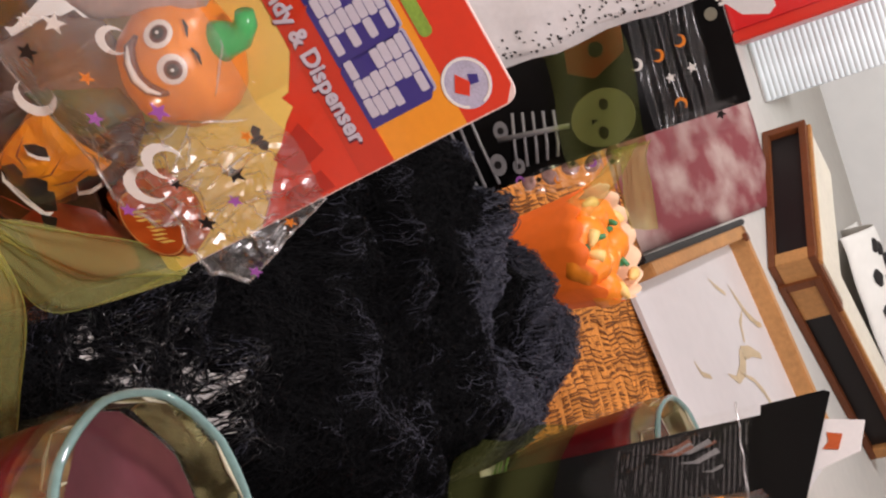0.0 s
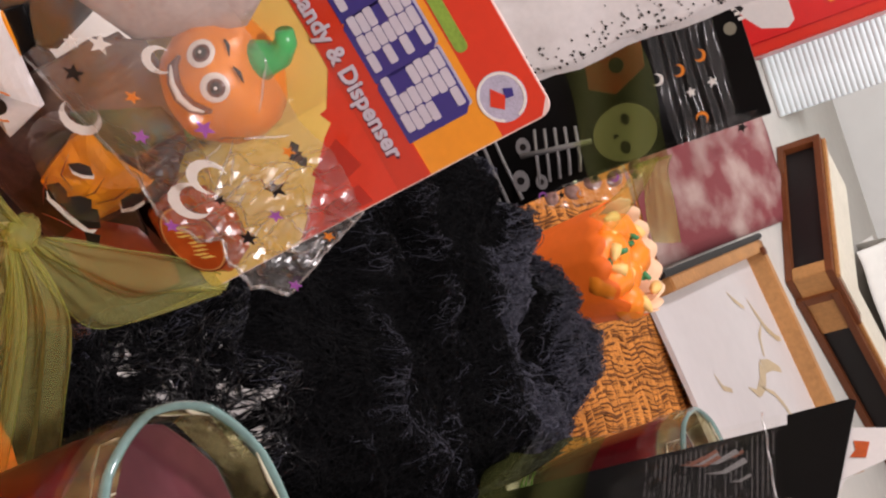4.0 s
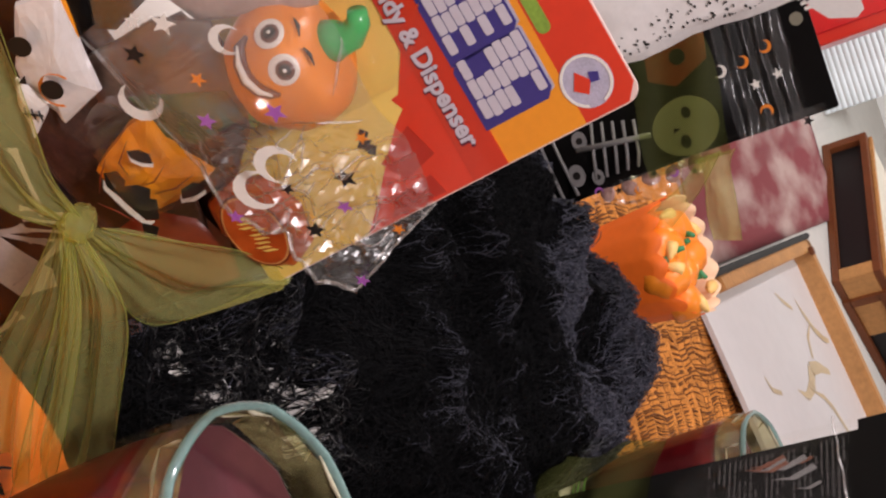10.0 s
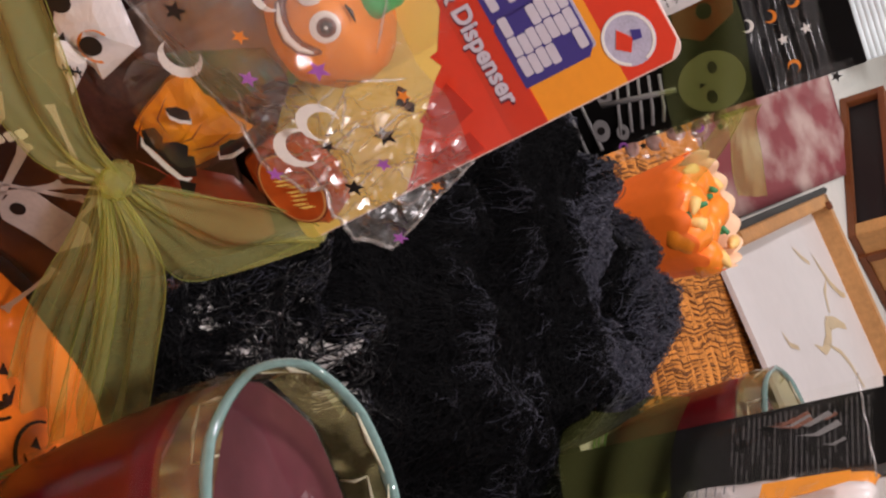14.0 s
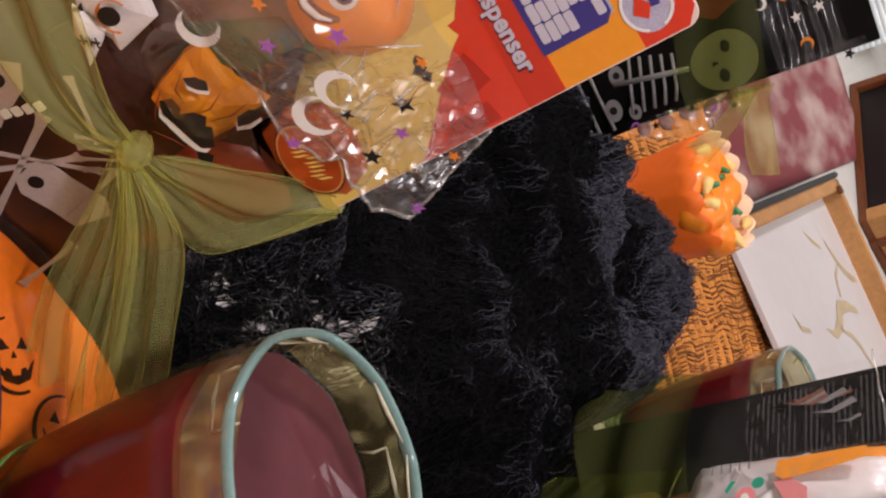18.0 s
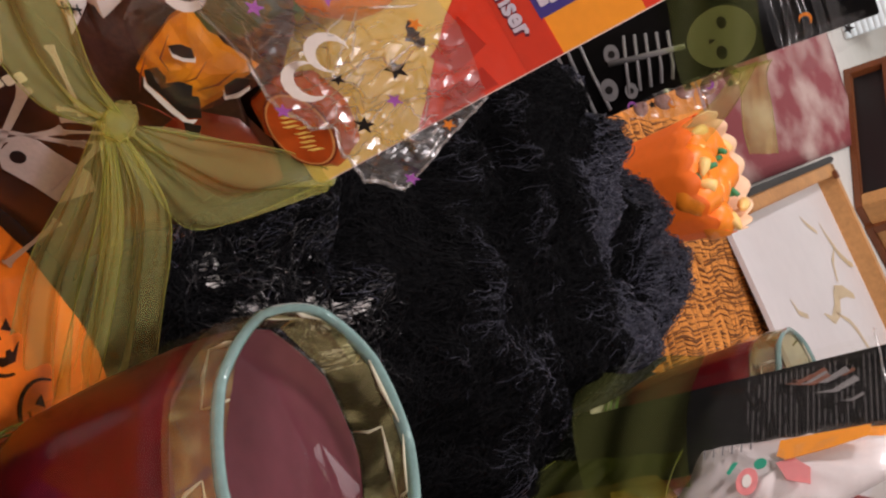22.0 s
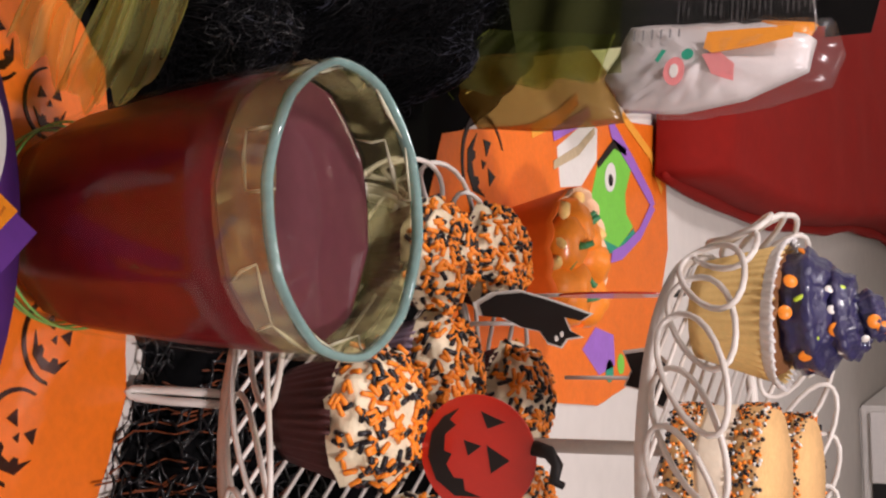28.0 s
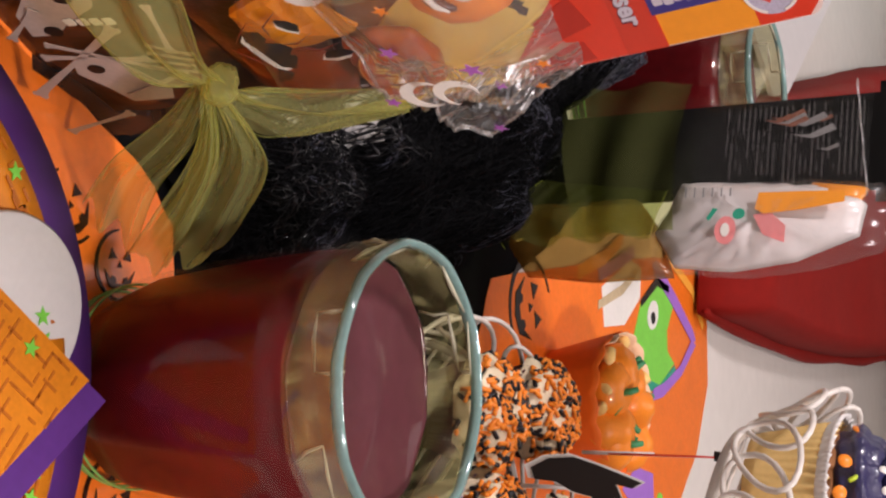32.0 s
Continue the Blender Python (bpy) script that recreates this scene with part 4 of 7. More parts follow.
M["dark_foil"] = mat("dark_red_foil", "30150f", 0.4, vary=0.4, scale=50, coat=0.3, bump=0.4, bump_scale=60)
part("bag_back", grid(lambda u, v: CARD @ Vector((-0.150 + 0.165 * u, 0.004 + 0.160 * v, -0.006 + 0.006 * noise.noise((u * 5, v * 5, 2)))), 24, 30, 0.001), M["dark_foil"], bag_a, "dark red back of the bag")
skull = part("skull_packet", crumpled([(-0.1376, 0.1497), (-0.1354, 0.1685), (-0.1147, 0.1615), (-0.0943, 0.1548), (-0.0878, 0.1311), (-0.0934, 0.1316), (-0.1048, 0.1264), (-0.1170, 0.1308)], 0.005, 3.0, 4), M["packet_white"], bag_a, "white wrapper with a skull print", False, at=CARD @ pose(0, 0, 0.008))
part("orange_ring", plate_shape(circle(0.0074, 20, -0.1042, 0.1452, 1.9, 6.0) + circle(0.0067, 20, -0.1048, 0.1447, 6.0, 1.9), 0.0002), M["orange_print"], skull, smooth=False, at=pose(0, 0, 0.0088))
for s, z, r in ((-0.1251, 0.1453, 0.0042), (-0.1054, 0.1435, 0.0042)):
    part("dark_eye", plate_shape(circle(r, 20, s, z, ry=r * 1.1), 0.0003), M["black_print"], skull, smooth=False, at=pose(0, 0, 0.0090))
part("dark_nose", plate_shape([(-0.1132, 0.1331), (-0.1114, 0.1359), (-0.1148, 0.1378)], 0.0003, z=0.0088), M["black_print"], skull, smooth=False)
part("chin", crumpled([(-0.1145, 0.1311), (-0.0999, 0.1356), (-0.0968, 0.1314), (-0.0898, 0.1177), (-0.0972, 0.1213), (-0.1038, 0.1229)], 0.003, 4.0, 3), M["packet_white"], skull, "folded white chin", False, at=pose(0, 0, 0.0050))
part("stitch_line", tube([(-0.1029, 0.1247, 0.0098), (-0.1004, 0.1290, 0.0102), (-0.0979, 0.1325, 0.0098)], 0.0005, 5), M["black_print"], skull)
for k in range(3):
    part("stitch", tube([(-0.1040 + 0.0018 * k, 0.1278 + 0.0022 * k, 0.0098), (-0.0998 + 0.0018 * k, 0.1262 + 0.0022 * k, 0.0098)], 0.0004, 5), M["black_print"], skull)

mask = part("pumpkin_packet", crumpled([(-0.0784, 0.1641), (-0.0705, 0.1639), (-0.0580, 0.1640), (-0.0448, 0.1707), (-0.0418, 0.1572), (-0.0389, 0.1487), (-0.0384, 0.1393), (-0.0430, 0.1276), (-0.0536, 0.1249), (-0.0656, 0.1262), (-0.0705, 0.1368), (-0.0770, 0.1523)], 0.008, 2.0, 4), M["packet_orange"], bag_a, "orange wrapper with a black pumpkin face", False, at=CARD @ pose(0, 0, 0.006))


def draped(name, outline, base, lift, material, parent):
    """A print that follows the wrapper below it."""
    bm = plate_shape(wavy(outline, 3, 0.0002, lift), 0.0003, z=base)
    return part(name, bm, M[material], parent, smooth=False)


for outline in ([(-0.0709, 0.1527), (-0.0657, 0.1553), (-0.0636, 0.1596), (-0.0616, 0.1580), (-0.0639, 0.1539), (-0.0672, 0.1515)], [(-0.0470, 0.1599), (-0.0442, 0.1590), (-0.0435, 0.1640), (-0.0445, 0.1707), (-0.0430, 0.1698), (-0.0416, 0.1632), (-0.0430, 0.1575)], [(-0.0648, 0.1351), (-0.0613, 0.1339), (-0.0556, 0.1351), (-0.0482, 0.1362), (-0.0413, 0.1377), (-0.0399, 0.1413), (-0.0390, 0.1386), (-0.0408, 0.1356), (-0.0474, 0.1335), (-0.0547, 0.1326), (-0.0611, 0.1320)]):
    draped("white_edge", outline, 0.0128, 1.0, "white_print", mask)
for outline in ([(-0.0722, 0.1534), (-0.0708, 0.1583), (-0.0673, 0.1611), (-0.0633, 0.1593), (-0.0655, 0.1554), (-0.0688, 0.1530)], [(-0.0485, 0.1618), (-0.0496, 0.1682), (-0.0470, 0.1732), (-0.0451, 0.1704), (-0.0440, 0.1640), (-0.0445, 0.1594)], [(-0.0674, 0.1374), (-0.0663, 0.1430), (-0.0611, 0.1433), (-0.0590, 0.1412), (-0.0575, 0.1468), (-0.0537, 0.1503), (-0.0500, 0.1470), (-0.0485, 0.1492), (-0.0455, 0.1476), (-0.0400, 0.1439), (-0.0421, 0.1385), (-0.0490, 0.1370), (-0.0563, 0.1359), (-0.0616, 0.1344)], [(-0.0413, 0.1357), (-0.0369, 0.1411), (-0.0324, 0.1361), (-0.0324, 0.1310)]):
    draped("dark_shape", outline, 0.0132, 2.0, "black_print", mask)
# thin brown lines draw the shade in the orange wrapper's folds
for a, b, c in (((-0.0755, 0.1560), (-0.0690, 0.1470), (-0.0620, 0.1460)), ((-0.0720, 0.1420), (-0.0660, 0.1345), (-0.0600, 0.1290)), ((-0.0600, 0.1620), (-0.0560, 0.1540), (-0.0560, 0.1480)), ((-0.0520, 0.1700), (-0.0500, 0.1600), (-0.0510, 0.1500)), ((-0.0560, 0.1240), (-0.0500, 0.1300), (-0.0430, 0.1330))):
    part("fold_shade", tube([(*a, 0.0122), (*b, 0.0134), (*c, 0.0130)], [0.0001, 0.0004, 0.0001], 5), M["packet_brown"], mask)

cup_packet = part("peanut_cup_packet", crumpled([(-0.0360, 0.1700), (-0.0310, 0.1850), (-0.0140, 0.1890), (0.0040, 0.1840), (0.0130, 0.1690), (0.0040, 0.1560), (-0.0150, 0.1500), (-0.0300, 0.1540)], 0.007, 5.0), M["packet_rust"], bag_a, "rust and orange candy wrapper", at=CARD @ pose(0, 0, 0.001))
OVAL = pose(-0.0145, 0.1700, 0, 0, 0, -4)
part("oval_print", plate_shape(circle(0.0188, 30, ry=0.0130), 0.0002, OVAL, z=0.0096), M["packet_brown"], cup_packet, smooth=False)
part("oval_line", plate_shape(circle(0.0178, 30, ry=0.0121), 0.0002, OVAL, z=0.0099), M["oval_tan"], cup_packet, smooth=False)
part("oval_middle", plate_shape(circle(0.0168, 30, ry=0.0112), 0.0002, OVAL, z=0.0102), M["packet_rust"], cup_packet, smooth=False)
rng = random.Random(41)
for k in range(9):
    x, y = -0.0085 + 0.0022 * k, rng.uniform(-0.0035, 0.0025)
    part("unreadable_mark", plate_shape([(x, y - 0.003), (x + 0.0012, y - 0.001), (x + 0.0016, y + 0.004), (x + 0.0004, y + 0.002)], 0.0002, OVAL, z=0.0106), M["card_yellow"], cup_packet, smooth=False)
part("dark_wrapper", crumpled([(-0.1050, 0.1000), (-0.1060, 0.2000), (-0.0800, 0.2050), (-0.0520, 0.1920), (-0.0360, 0.1740), (-0.0320, 0.1500), (0.0020, 0.1380), (0.0060, 0.1000)], 0.002, 6.0), M["packet_dark"], bag_a, "dark brown crumpled wrapper", at=CARD @ pose(0, 0, 0.0012))
part("grey_packet", crumpled([(-0.1060, 0.1500), (-0.1080, 0.1900), (-0.0980, 0.2080), (-0.0760, 0.2060), (-0.0580, 0.1960), (-0.0540, 0.1720), (-0.0700, 0.1600), (-0.0880, 0.1440)], 0.004, 8.0), M["packet_taupe"], bag_a, "grey brown candy wrapper", at=CARD @ pose(0, 0, 0.0016))
part("green_packet", crumpled([(-0.0860, 0.1590), (-0.0820, 0.1740), (-0.0720, 0.1960), (-0.0600, 0.1970), (-0.0570, 0.1720), (-0.0650, 0.1600)], 0.005, 9.0), M["packet_green"], bag_a, "dark green candy wrapper", at=CARD @ pose(0, 0, 0.0045))
part("brown_packet", puffy([(-0.040, 0.128), (-0.026, 0.146), (-0.008, 0.148), (0.010, 0.140), (0.010, 0.110), (-0.010, 0.100), (-0.034, 0.106)], 0.009), M["packet_brown"], bag_a, "brown candy wrapper", at=CARD @ pose(0, 0, 0.0))
part("dark_packet", puffy([(-0.150, 0.158), (-0.136, 0.198), (-0.116, 0.196), (-0.108, 0.168), (-0.118, 0.150)], 0.006), M["bag_black"], bag_a, "black candy wrapper", at=CARD @ pose(0, 0, -0.004))
part("orange_packet", puffy([(-0.165, 0.172), (-0.152, 0.215), (-0.132, 0.222), (-0.122, 0.200), (-0.136, 0.168)], 0.007), M["packet_orange"], bag_a, "orange candy wrapper", at=CARD @ pose(0, 0, -0.006))
part("orange_strip", crumpled([(-0.1375, 0.1640), (-0.1340, 0.1695), (-0.1152, 0.1617), (-0.1150, 0.1579)], 0.002, 11.0, 3), M["packet_orange"], bag_a, "orange wrapper fold", at=CARD @ pose(0, 0, 0.0075))
part("black_strip", crumpled([(-0.1345, 0.1690), (-0.1330, 0.1780), (-0.1175, 0.1705), (-0.1152, 0.1617)], 0.002, 12.0, 3), M["bag_black"], bag_a, "black wrapper fold", at=CARD @ pose(0, 0, 0.0070))
part("white_packet", puffy([(-0.125, 0.190), (-0.118, 0.240), (-0.095, 0.262), (-0.085, 0.245), (-0.098, 0.200)], 0.006), M["packet_pale"], bag_a, "white candy wrapper", at=CARD @ pose(0, 0, -0.003))


# white skeleton prints on the lower part of the bag
M["bone_print"] = mat("bone_white_print", "b9a89e", 0.4, vary=0.12, scale=60, coat=0.3)


def bone(a, b, w, parent, out=0.0190):
    """A printed bone: a flat bar with a double knob at each end."""
    a, b = Vector(a), Vector(b)
    d = (b - a).normalized()
    n = Vector((-d.y, d.x))
    pts = []
    for e, f in ((b, d), (a, -d)):
        m = Vector((-f.y, f.x))
        for k in range(9):
            t = math.pi * k / 8 - math.pi / 2
            r = w * (1.0 + 0.7 * abs(math.sin(2 * t)))
            pts.append(e + f * r * math.cos(t) + m * r * math.sin(t) * 1.1)
        pts.append(e - f * w * 2.2 + m * w * 0.65)
        pts.append((a + b) / 2 + m * w * 0.5)
    return part("bone_print", plate_shape([(p.x, p.y) for p in pts], 0.0003, z=out), M["bone_print"], parent, smooth=False, at=CARD)


lower = part("lower_film", grid(lambda u, v: CARD @ Vector((-0.150 + 0.165 * u, 0.002 + 0.118 * v, 0.008 + 0.010 * math.sin(math.pi * u) * (0.6 + 0.4 * v) + 0.002 * noise.noise((u * 7, v * 5, 4)))), 30, 24), M["film"], bag_a, "clear film printed with bones")
for a, b, w in (((-0.068, 0.0433), (-0.0588, 0.0845), 0.0018), ((-0.0434, 0.0184), (-0.0799, 0.085), 0.0024), ((-0.0111, 0.0083), (-0.0207, 0.0469), 0.0017), ((-0.0758, 0.0511), (-0.0498, 0.0884), 0.0015), ((-0.062, 0.100), (-0.090, 0.110), 0.0016), ((-0.034, 0.060), (-0.046, 0.094), 0.0016), ((-0.098, 0.062), (-0.084, 0.040), 0.0016)):
    bone(a, b, w, bag_a)
for outline, eyes in (([(-0.0630, 0.0600), (-0.0600, 0.0708), (-0.0500, 0.0740), (-0.0357, 0.0806), (-0.0274, 0.0757), (-0.0285, 0.0560), (-0.0400, 0.0520), (-0.0530, 0.0462), (-0.0600, 0.0500)], ((-0.0551, 0.0575, 0.0032),)), ([(-0.1130, 0.0820), (-0.1040, 0.0960), (-0.0940, 0.0880), (-0.0870, 0.0700), (-0.0800, 0.0600), (-0.0820, 0.0480), (-0.0960, 0.0520), (-0.1090, 0.0680)], ((-0.1025, 0.0804, 0.0036), (-0.0835, 0.0601, 0.0034)))):
    sk = part("skull_print", plate_shape(wavy(outline, 4, 0.0006, 3.0), 0.0003, z=0.0180), M["bone_print"], bag_a, smooth=False, at=CARD)
    for s, z, r in eyes:
        part("eye_hole", plate_shape(circle(r, 16, s, z, ry=r * 1.2), 0.0003, z=0.0184), M["black_print"], sk, smooth=False)
for k in range(4):
    part("tooth_print", plate_shape(rounded(-0.0905 + 0.0010 * k, -0.0860 + 0.0010 * k, 0.0700 + 0.0055 * k, 0.0745 + 0.0055 * k, 0.0008, 2), 0.0003, z=0.0188), M["white_print"], bag_a, smooth=False, at=CARD)
    bone((-0.046 - 0.004 * k, 0.100 + 0.002 * k), (-0.052 - 0.005 * k, 0.084 + 0.003 * k), 0.0010, bag_a)


# clear printed film in front of the card
HEM = [(-0.140, 0.150, 0.004), (-0.110, 0.163, 0.008), (-0.085, 0.172, 0.016), (-0.0591, 0.1856, 0.030), (-0.0391, 0.1857, 0.032), (-0.0140, 0.1920, 0.026), (0.0100, 0.1880, 0.021), (0.0205, 0.1990, 0.020)]
FOLD = [(-0.150, 0.205, -0.004), (-0.130, 0.228, 0.004), (-0.112, 0.262, 0.026), (-0.092, 0.272, 0.042), (-0.060, 0.262, 0.034), (-0.035, 0.256, 0.018), (-0.012, 0.248, 0.008), (0.0068, 0.2401, 0.001)]


def film_at(u, v):
    """Place on the front film: u along it from the far left, v from its hem up."""
    k = min(u * 7, 6.999)
    i, f = int(k), k - int(k)
    p = Vector(HEM[i]).lerp(Vector(HEM[i + 1]), f).lerp(Vector(FOLD[i]).lerp(Vector(FOLD[i + 1]), f), v)
    puff = p.z + 0.016 * math.sin(math.pi * v) * math.exp(-(((p.x + 0.085) / 0.03) ** 2))
    ridge = max(0.0, 1 - 5.0 * abs(noise.noise((p.x * 42, p.y * 42, 1.7)))) + 0.7 * max(0.0, 1 - 6.0 * abs(noise.noise((p.x * 30 + 5, p.y * 60, 8.1))))
    near_tip = max(0.0, 1 - math.hypot((p.x + 0.030) / 0.062, (p.y - 0.214) / 0.044))
    swell = 0.003 * noise.noise((p.x * 30, p.y * 30, 5)) + (0.0004 + 0.0080 * min(1.0, 1.8 * near_tip)) * noise.noise((p.x * 120, p.y * 120, 2.5)) + 0.0045 * min(1.0, 1.8 * near_tip) * noise.noise((p.x * 310, p.y * 310, 6.5))
    return Vector((p.x, p.y, puff + swell + ridge * (0.0006 + 0.0040 * near_tip)))


M["film_crisp"] = film_mat("crisp_printed_film", (0.97, 0.96, 0.95), 0.98, 0.32, 1.15, 0.0, 120, edge=0.45)
front = part("front_film", grid(lambda u, v: CARD @ film_at(u, v), 84, 40), M["film_crisp"], bag_a, "crinkled clear film printed with moons and stars", False)
part("hem", tube([CARD @ (film_at(k / 40, 0) + Vector((0, 0, 0.001))) for k in range(41)], 0.0007, 6), M["film_crisp"], bag_a, "folded film hem")


def print_on_film(outline, u, v, material, name):
    p = film_at(u, v)
    part(name, plate_shape(outline, 0.0002), M[material], front, smooth=False, at=CARD @ pose(p.x, p.y, p.z + 0.0022))


for u, v, r, turn in ((0.543, 0.275, 0.0088, 1.35), (0.514, 0.50, 0.0080, 0.5), (0.271, 0.05, 0.0085, 2.3), (0.286, 0.65, 0.0060, 1.0)):
    print_on_film(moon(r, turn), u, v, "white_print", "moon_print")
for u, v, r, c in ((0.20, 0.275, 0.0058, "black_print"), (0.729, 0.225, 0.0052, "black_print"), (0.586, 0.425, 0.0034, "black_print"), (0.686, 0.575, 0.0060, "black_print"), (0.20, 0.50, 0.0062, "white_print"), (0.16, 0.40, 0.0040, "white_print"), (0.357, 0.375, 0.0045, "purple_print"), (0.429, 0.65, 0.0052, "purple_print"), (0.571, 0.05, 0.0042, "purple_print"), (0.743, 0.45, 0.0042, "purple_print"), (0.986, 0.125, 0.0040, "purple_print"), (0.30, 0.45, 0.0040, "orange_print"), (0.08, 0.62, 0.0045, "purple_print"), (0.614, 0.875, 0.0035, "orange_print"), (0.96, 0.60, 0.0036, "orange_print")):
    print_on_film(star(r * 0.8, turn=u * 40), u, v, c, "star_print")
# sharp creases that catch the lamps
M["film_ridge"] = film_mat("bright_film_crease", (0.98, 0.97, 0.96), 0.90, 0.25, 0.9, edge=0.6)
rng = random.Random(21)
for k in range(22):
    u, v = (rng.uniform(0.40, 0.98), rng.uniform(0.03, 0.95)) if k > 5 else ((0.43, 0.03), (0.60, 0.62), (0.74, 0.35), (0.88, 0.50), (0.94, 0.82), (0.50, 0.70))[k]
    du, dv = rng.uniform(-0.012, 0.012), rng.choice((-1, 1)) * rng.uniform(0.010, 0.030)
    pts = []
    for i in range(9):
        pts.append(film_at(min(1, max(0, u + du * i + 0.0012 * math.sin(i * 1.3 + k))), min(1, max(0, v + dv * i))) + Vector((0, 0, 0.0009)))
    part("crease", tube(pts, [0.0001 + 0.00045 * math.sin(math.pi * (i + 0.5) / 9) for i in range(9)], 6), M["film_ridge"], front, at=CARD)
part("side_fold", tube([film_at(1, k / 20) for k in range(21)], [0.0004 + 0.0003 * abs(math.sin(k)) for k in range(21)], 7), M["film_ridge"], front, at=CARD)
part("side_fold", tube([film_at(0.42 + 0.58 * k / 30, 0) for k in range(31)], [0.0004 + 0.0003 * abs(math.sin(k)) for k in range(31)], 7), M["film_ridge"], front, at=CARD)


# green organza bow
def ribbon(name, edge_a, edge_b, parent, folds=3, depth=0.004, seed=0, m=CARD, nu=36, nv=30, cloth="organza"):
    """A sheer ribbon between two edges of (s, z, out) places, rippled along its length."""
    def along(rows, u):
        k = u * (len(rows) - 1)
        i = min(int(k), len(rows) - 2)
        a, b = Vector(rows[i]), Vector(rows[i + 1])
        p0, p3 = Vector(rows[max(0, i - 1)]), Vector(rows[min(len(rows) - 1, i + 2)])
        t = k - i
        return 0.5 * (2 * a + (b - p0) * t + (2 * p0 - 5 * a + 4 * b - p3) * t * t + (3 * a - p0 - 3 * b + p3) * t**3)

    def at(u, v):
        p = along(edge_a, u).lerp(along(edge_b, u), v)
        pleat = 1 - 2 * abs(math.sin(math.pi * (2.3 * folds + 1.5) * v + seed + 1.4 * noise.noise((u * 2, v * 3, seed))))
        p.z += 0.0022 * (1 - u) ** 1.5 * pleat * min(1, 8 * u)
        p.z += depth * (0.2 + u) * (math.sin(2 * math.pi * folds * v + seed + 2 * u) + 0.9 * noise.noise((v * 4, u * 3, seed)))
        return m @ p

    sheet = part(name, grid(at, nu, nv), M[cloth], parent, "sheer green organza")
    for e in (edge_a, edge_b):
        part("selvedge", tube([m @ (along(e, k / 24) + Vector((0, 0, depth * (0.2 + k / 24) * math.sin(seed + 2 * k / 24)))) for k in range(25)], 0.00017, 5), M["organza_edge"], sheet)
    return sheet


M["organza_edge"] = mat("organza_edge", "8c9040", 0.5, vary=0.1)
part("knot", lathe([(0, -0.0075), (0.004, -0.007), (0.0056, -0.0025), (0.0052, 0.0), (0.0062, 0.003), (0.004, 0.007), (0, 0.008)], 28, 7, -0.12, wobble=0.45), M["organza"], bag_a, "knotted organza", at=CARD @ pose(-0.0605, 0.127, 0.036))
ribbon("bow_loop", [(-0.062, 0.130, 0.036), (-0.085, 0.138, 0.040), (-0.115, 0.150, 0.036), (-0.150, 0.160, 0.028)], [(-0.062, 0.117, 0.036), (-0.085, 0.112, 0.044), (-0.120, 0.112, 0.040), (-0.150, 0.112, 0.030)], bag_a, 2, 0.004, 1)
ribbon("bow_loop", [(-0.055, 0.134, 0.036), (-0.034, 0.147, 0.026), (-0.010, 0.160, 0.014), (0.0160, 0.1650, 0.005)], [(-0.056, 0.120, 0.036), (-0.026, 0.112, 0.032), (0.006, 0.108, 0.022), (0.0170, 0.1600, 0.005)], bag_a, 2, 0.003, 2)
ribbon("bow_tail", [(-0.0572, 0.1265, 0.0384), (-0.0239, 0.1267, 0.0504), (0.0172, 0.0890, 0.0540), (0.0503, 0.0538, 0.0540), (0.0586, 0.0352, 0.0540)], [(-0.0612, 0.1185, 0.0384), (-0.0413, 0.1055, 0.0456), (-0.0033, 0.0692, 0.0504), (0.0289, 0.0311, 0.0528), (0.0503, 0.0165, 0.0540)], bag_a, 2, 0.004, 3)
ribbon("bow_tail", [(-0.0596, 0.1212, 0.0372), (-0.0341, 0.0974, 0.0456), (0.0012, 0.0517, 0.0492), (0.0460, 0.0075, 0.0504)], [(-0.0636, 0.1172, 0.0372), (-0.0478, 0.0918, 0.0420), (-0.0240, 0.0475, 0.0456), (0.0072, 0.0060, 0.0468)], bag_a, 2, 0.004, 4)
ribbon("bow_tail", [(-0.0567, 0.1217, 0.0396), (-0.0254, 0.1043, 0.0516), (0.0143, 0.0642, 0.0564), (0.0547, 0.0173, 0.0576)], [(-0.0587, 0.1197, 0.0396), (-0.0341, 0.0980, 0.0504), (0.0012, 0.0548, 0.0552), (0.0414, 0.0060, 0.0564)], bag_a, 1, 0.003, 5)


# ---- skeleton treat bag ----
def flat_bag(at, turn, label):
    return thing("treat_bag", at, label, "treat bag", "treat bags", turn=turn)


B = Matrix(((1, 0, 0, -0.130), (0, 0, -1, 0.560), (0, 1, 0, 0), (0, 0, 0, 1)))
bag_b = flat_bag((0, 0, 0.001), 0, "black skeleton treat bag tied with green ribbon")
M["print_grey"] = mat("grey_print", "7c7a7a", 0.4, vary=0.1, coat=0.3)
M["print_pale"] = mat("pale_skull_print", "84806e", 0.4, vary=0.1, coat=0.3)
part("back_card", plate_shape(rounded(-0.095, 0.0, 0.004, 0.306, 0.002), 0.002), M["bag_black"], bag_b, "black printed card", False, B)
part("pouch", puffy([(-0.092, 0.01), (-0.092, 0.24), (-0.05, 0.25), (-0.002, 0.24), (0.004, 0.12), (0.010, 0.02), (-0.04, 0.006)], 0.02), M["bag_black"], bag_b, "black candy pouch", at=B @ pose(0, 0, 0.001))
sk = part("skull_print", plate_shape([(-0.0205 + 0.0215 * math.cos(t), 0.204 + (0.0235 if math.sin(t) > -0.4 else 0.0265) * math.sin(t)) for t in np.linspace(0, 2 * math.pi, 36, endpoint=False)], 0.0006, z=0.020), M["print_pale"], bag_b, "pale printed skull", False, B)
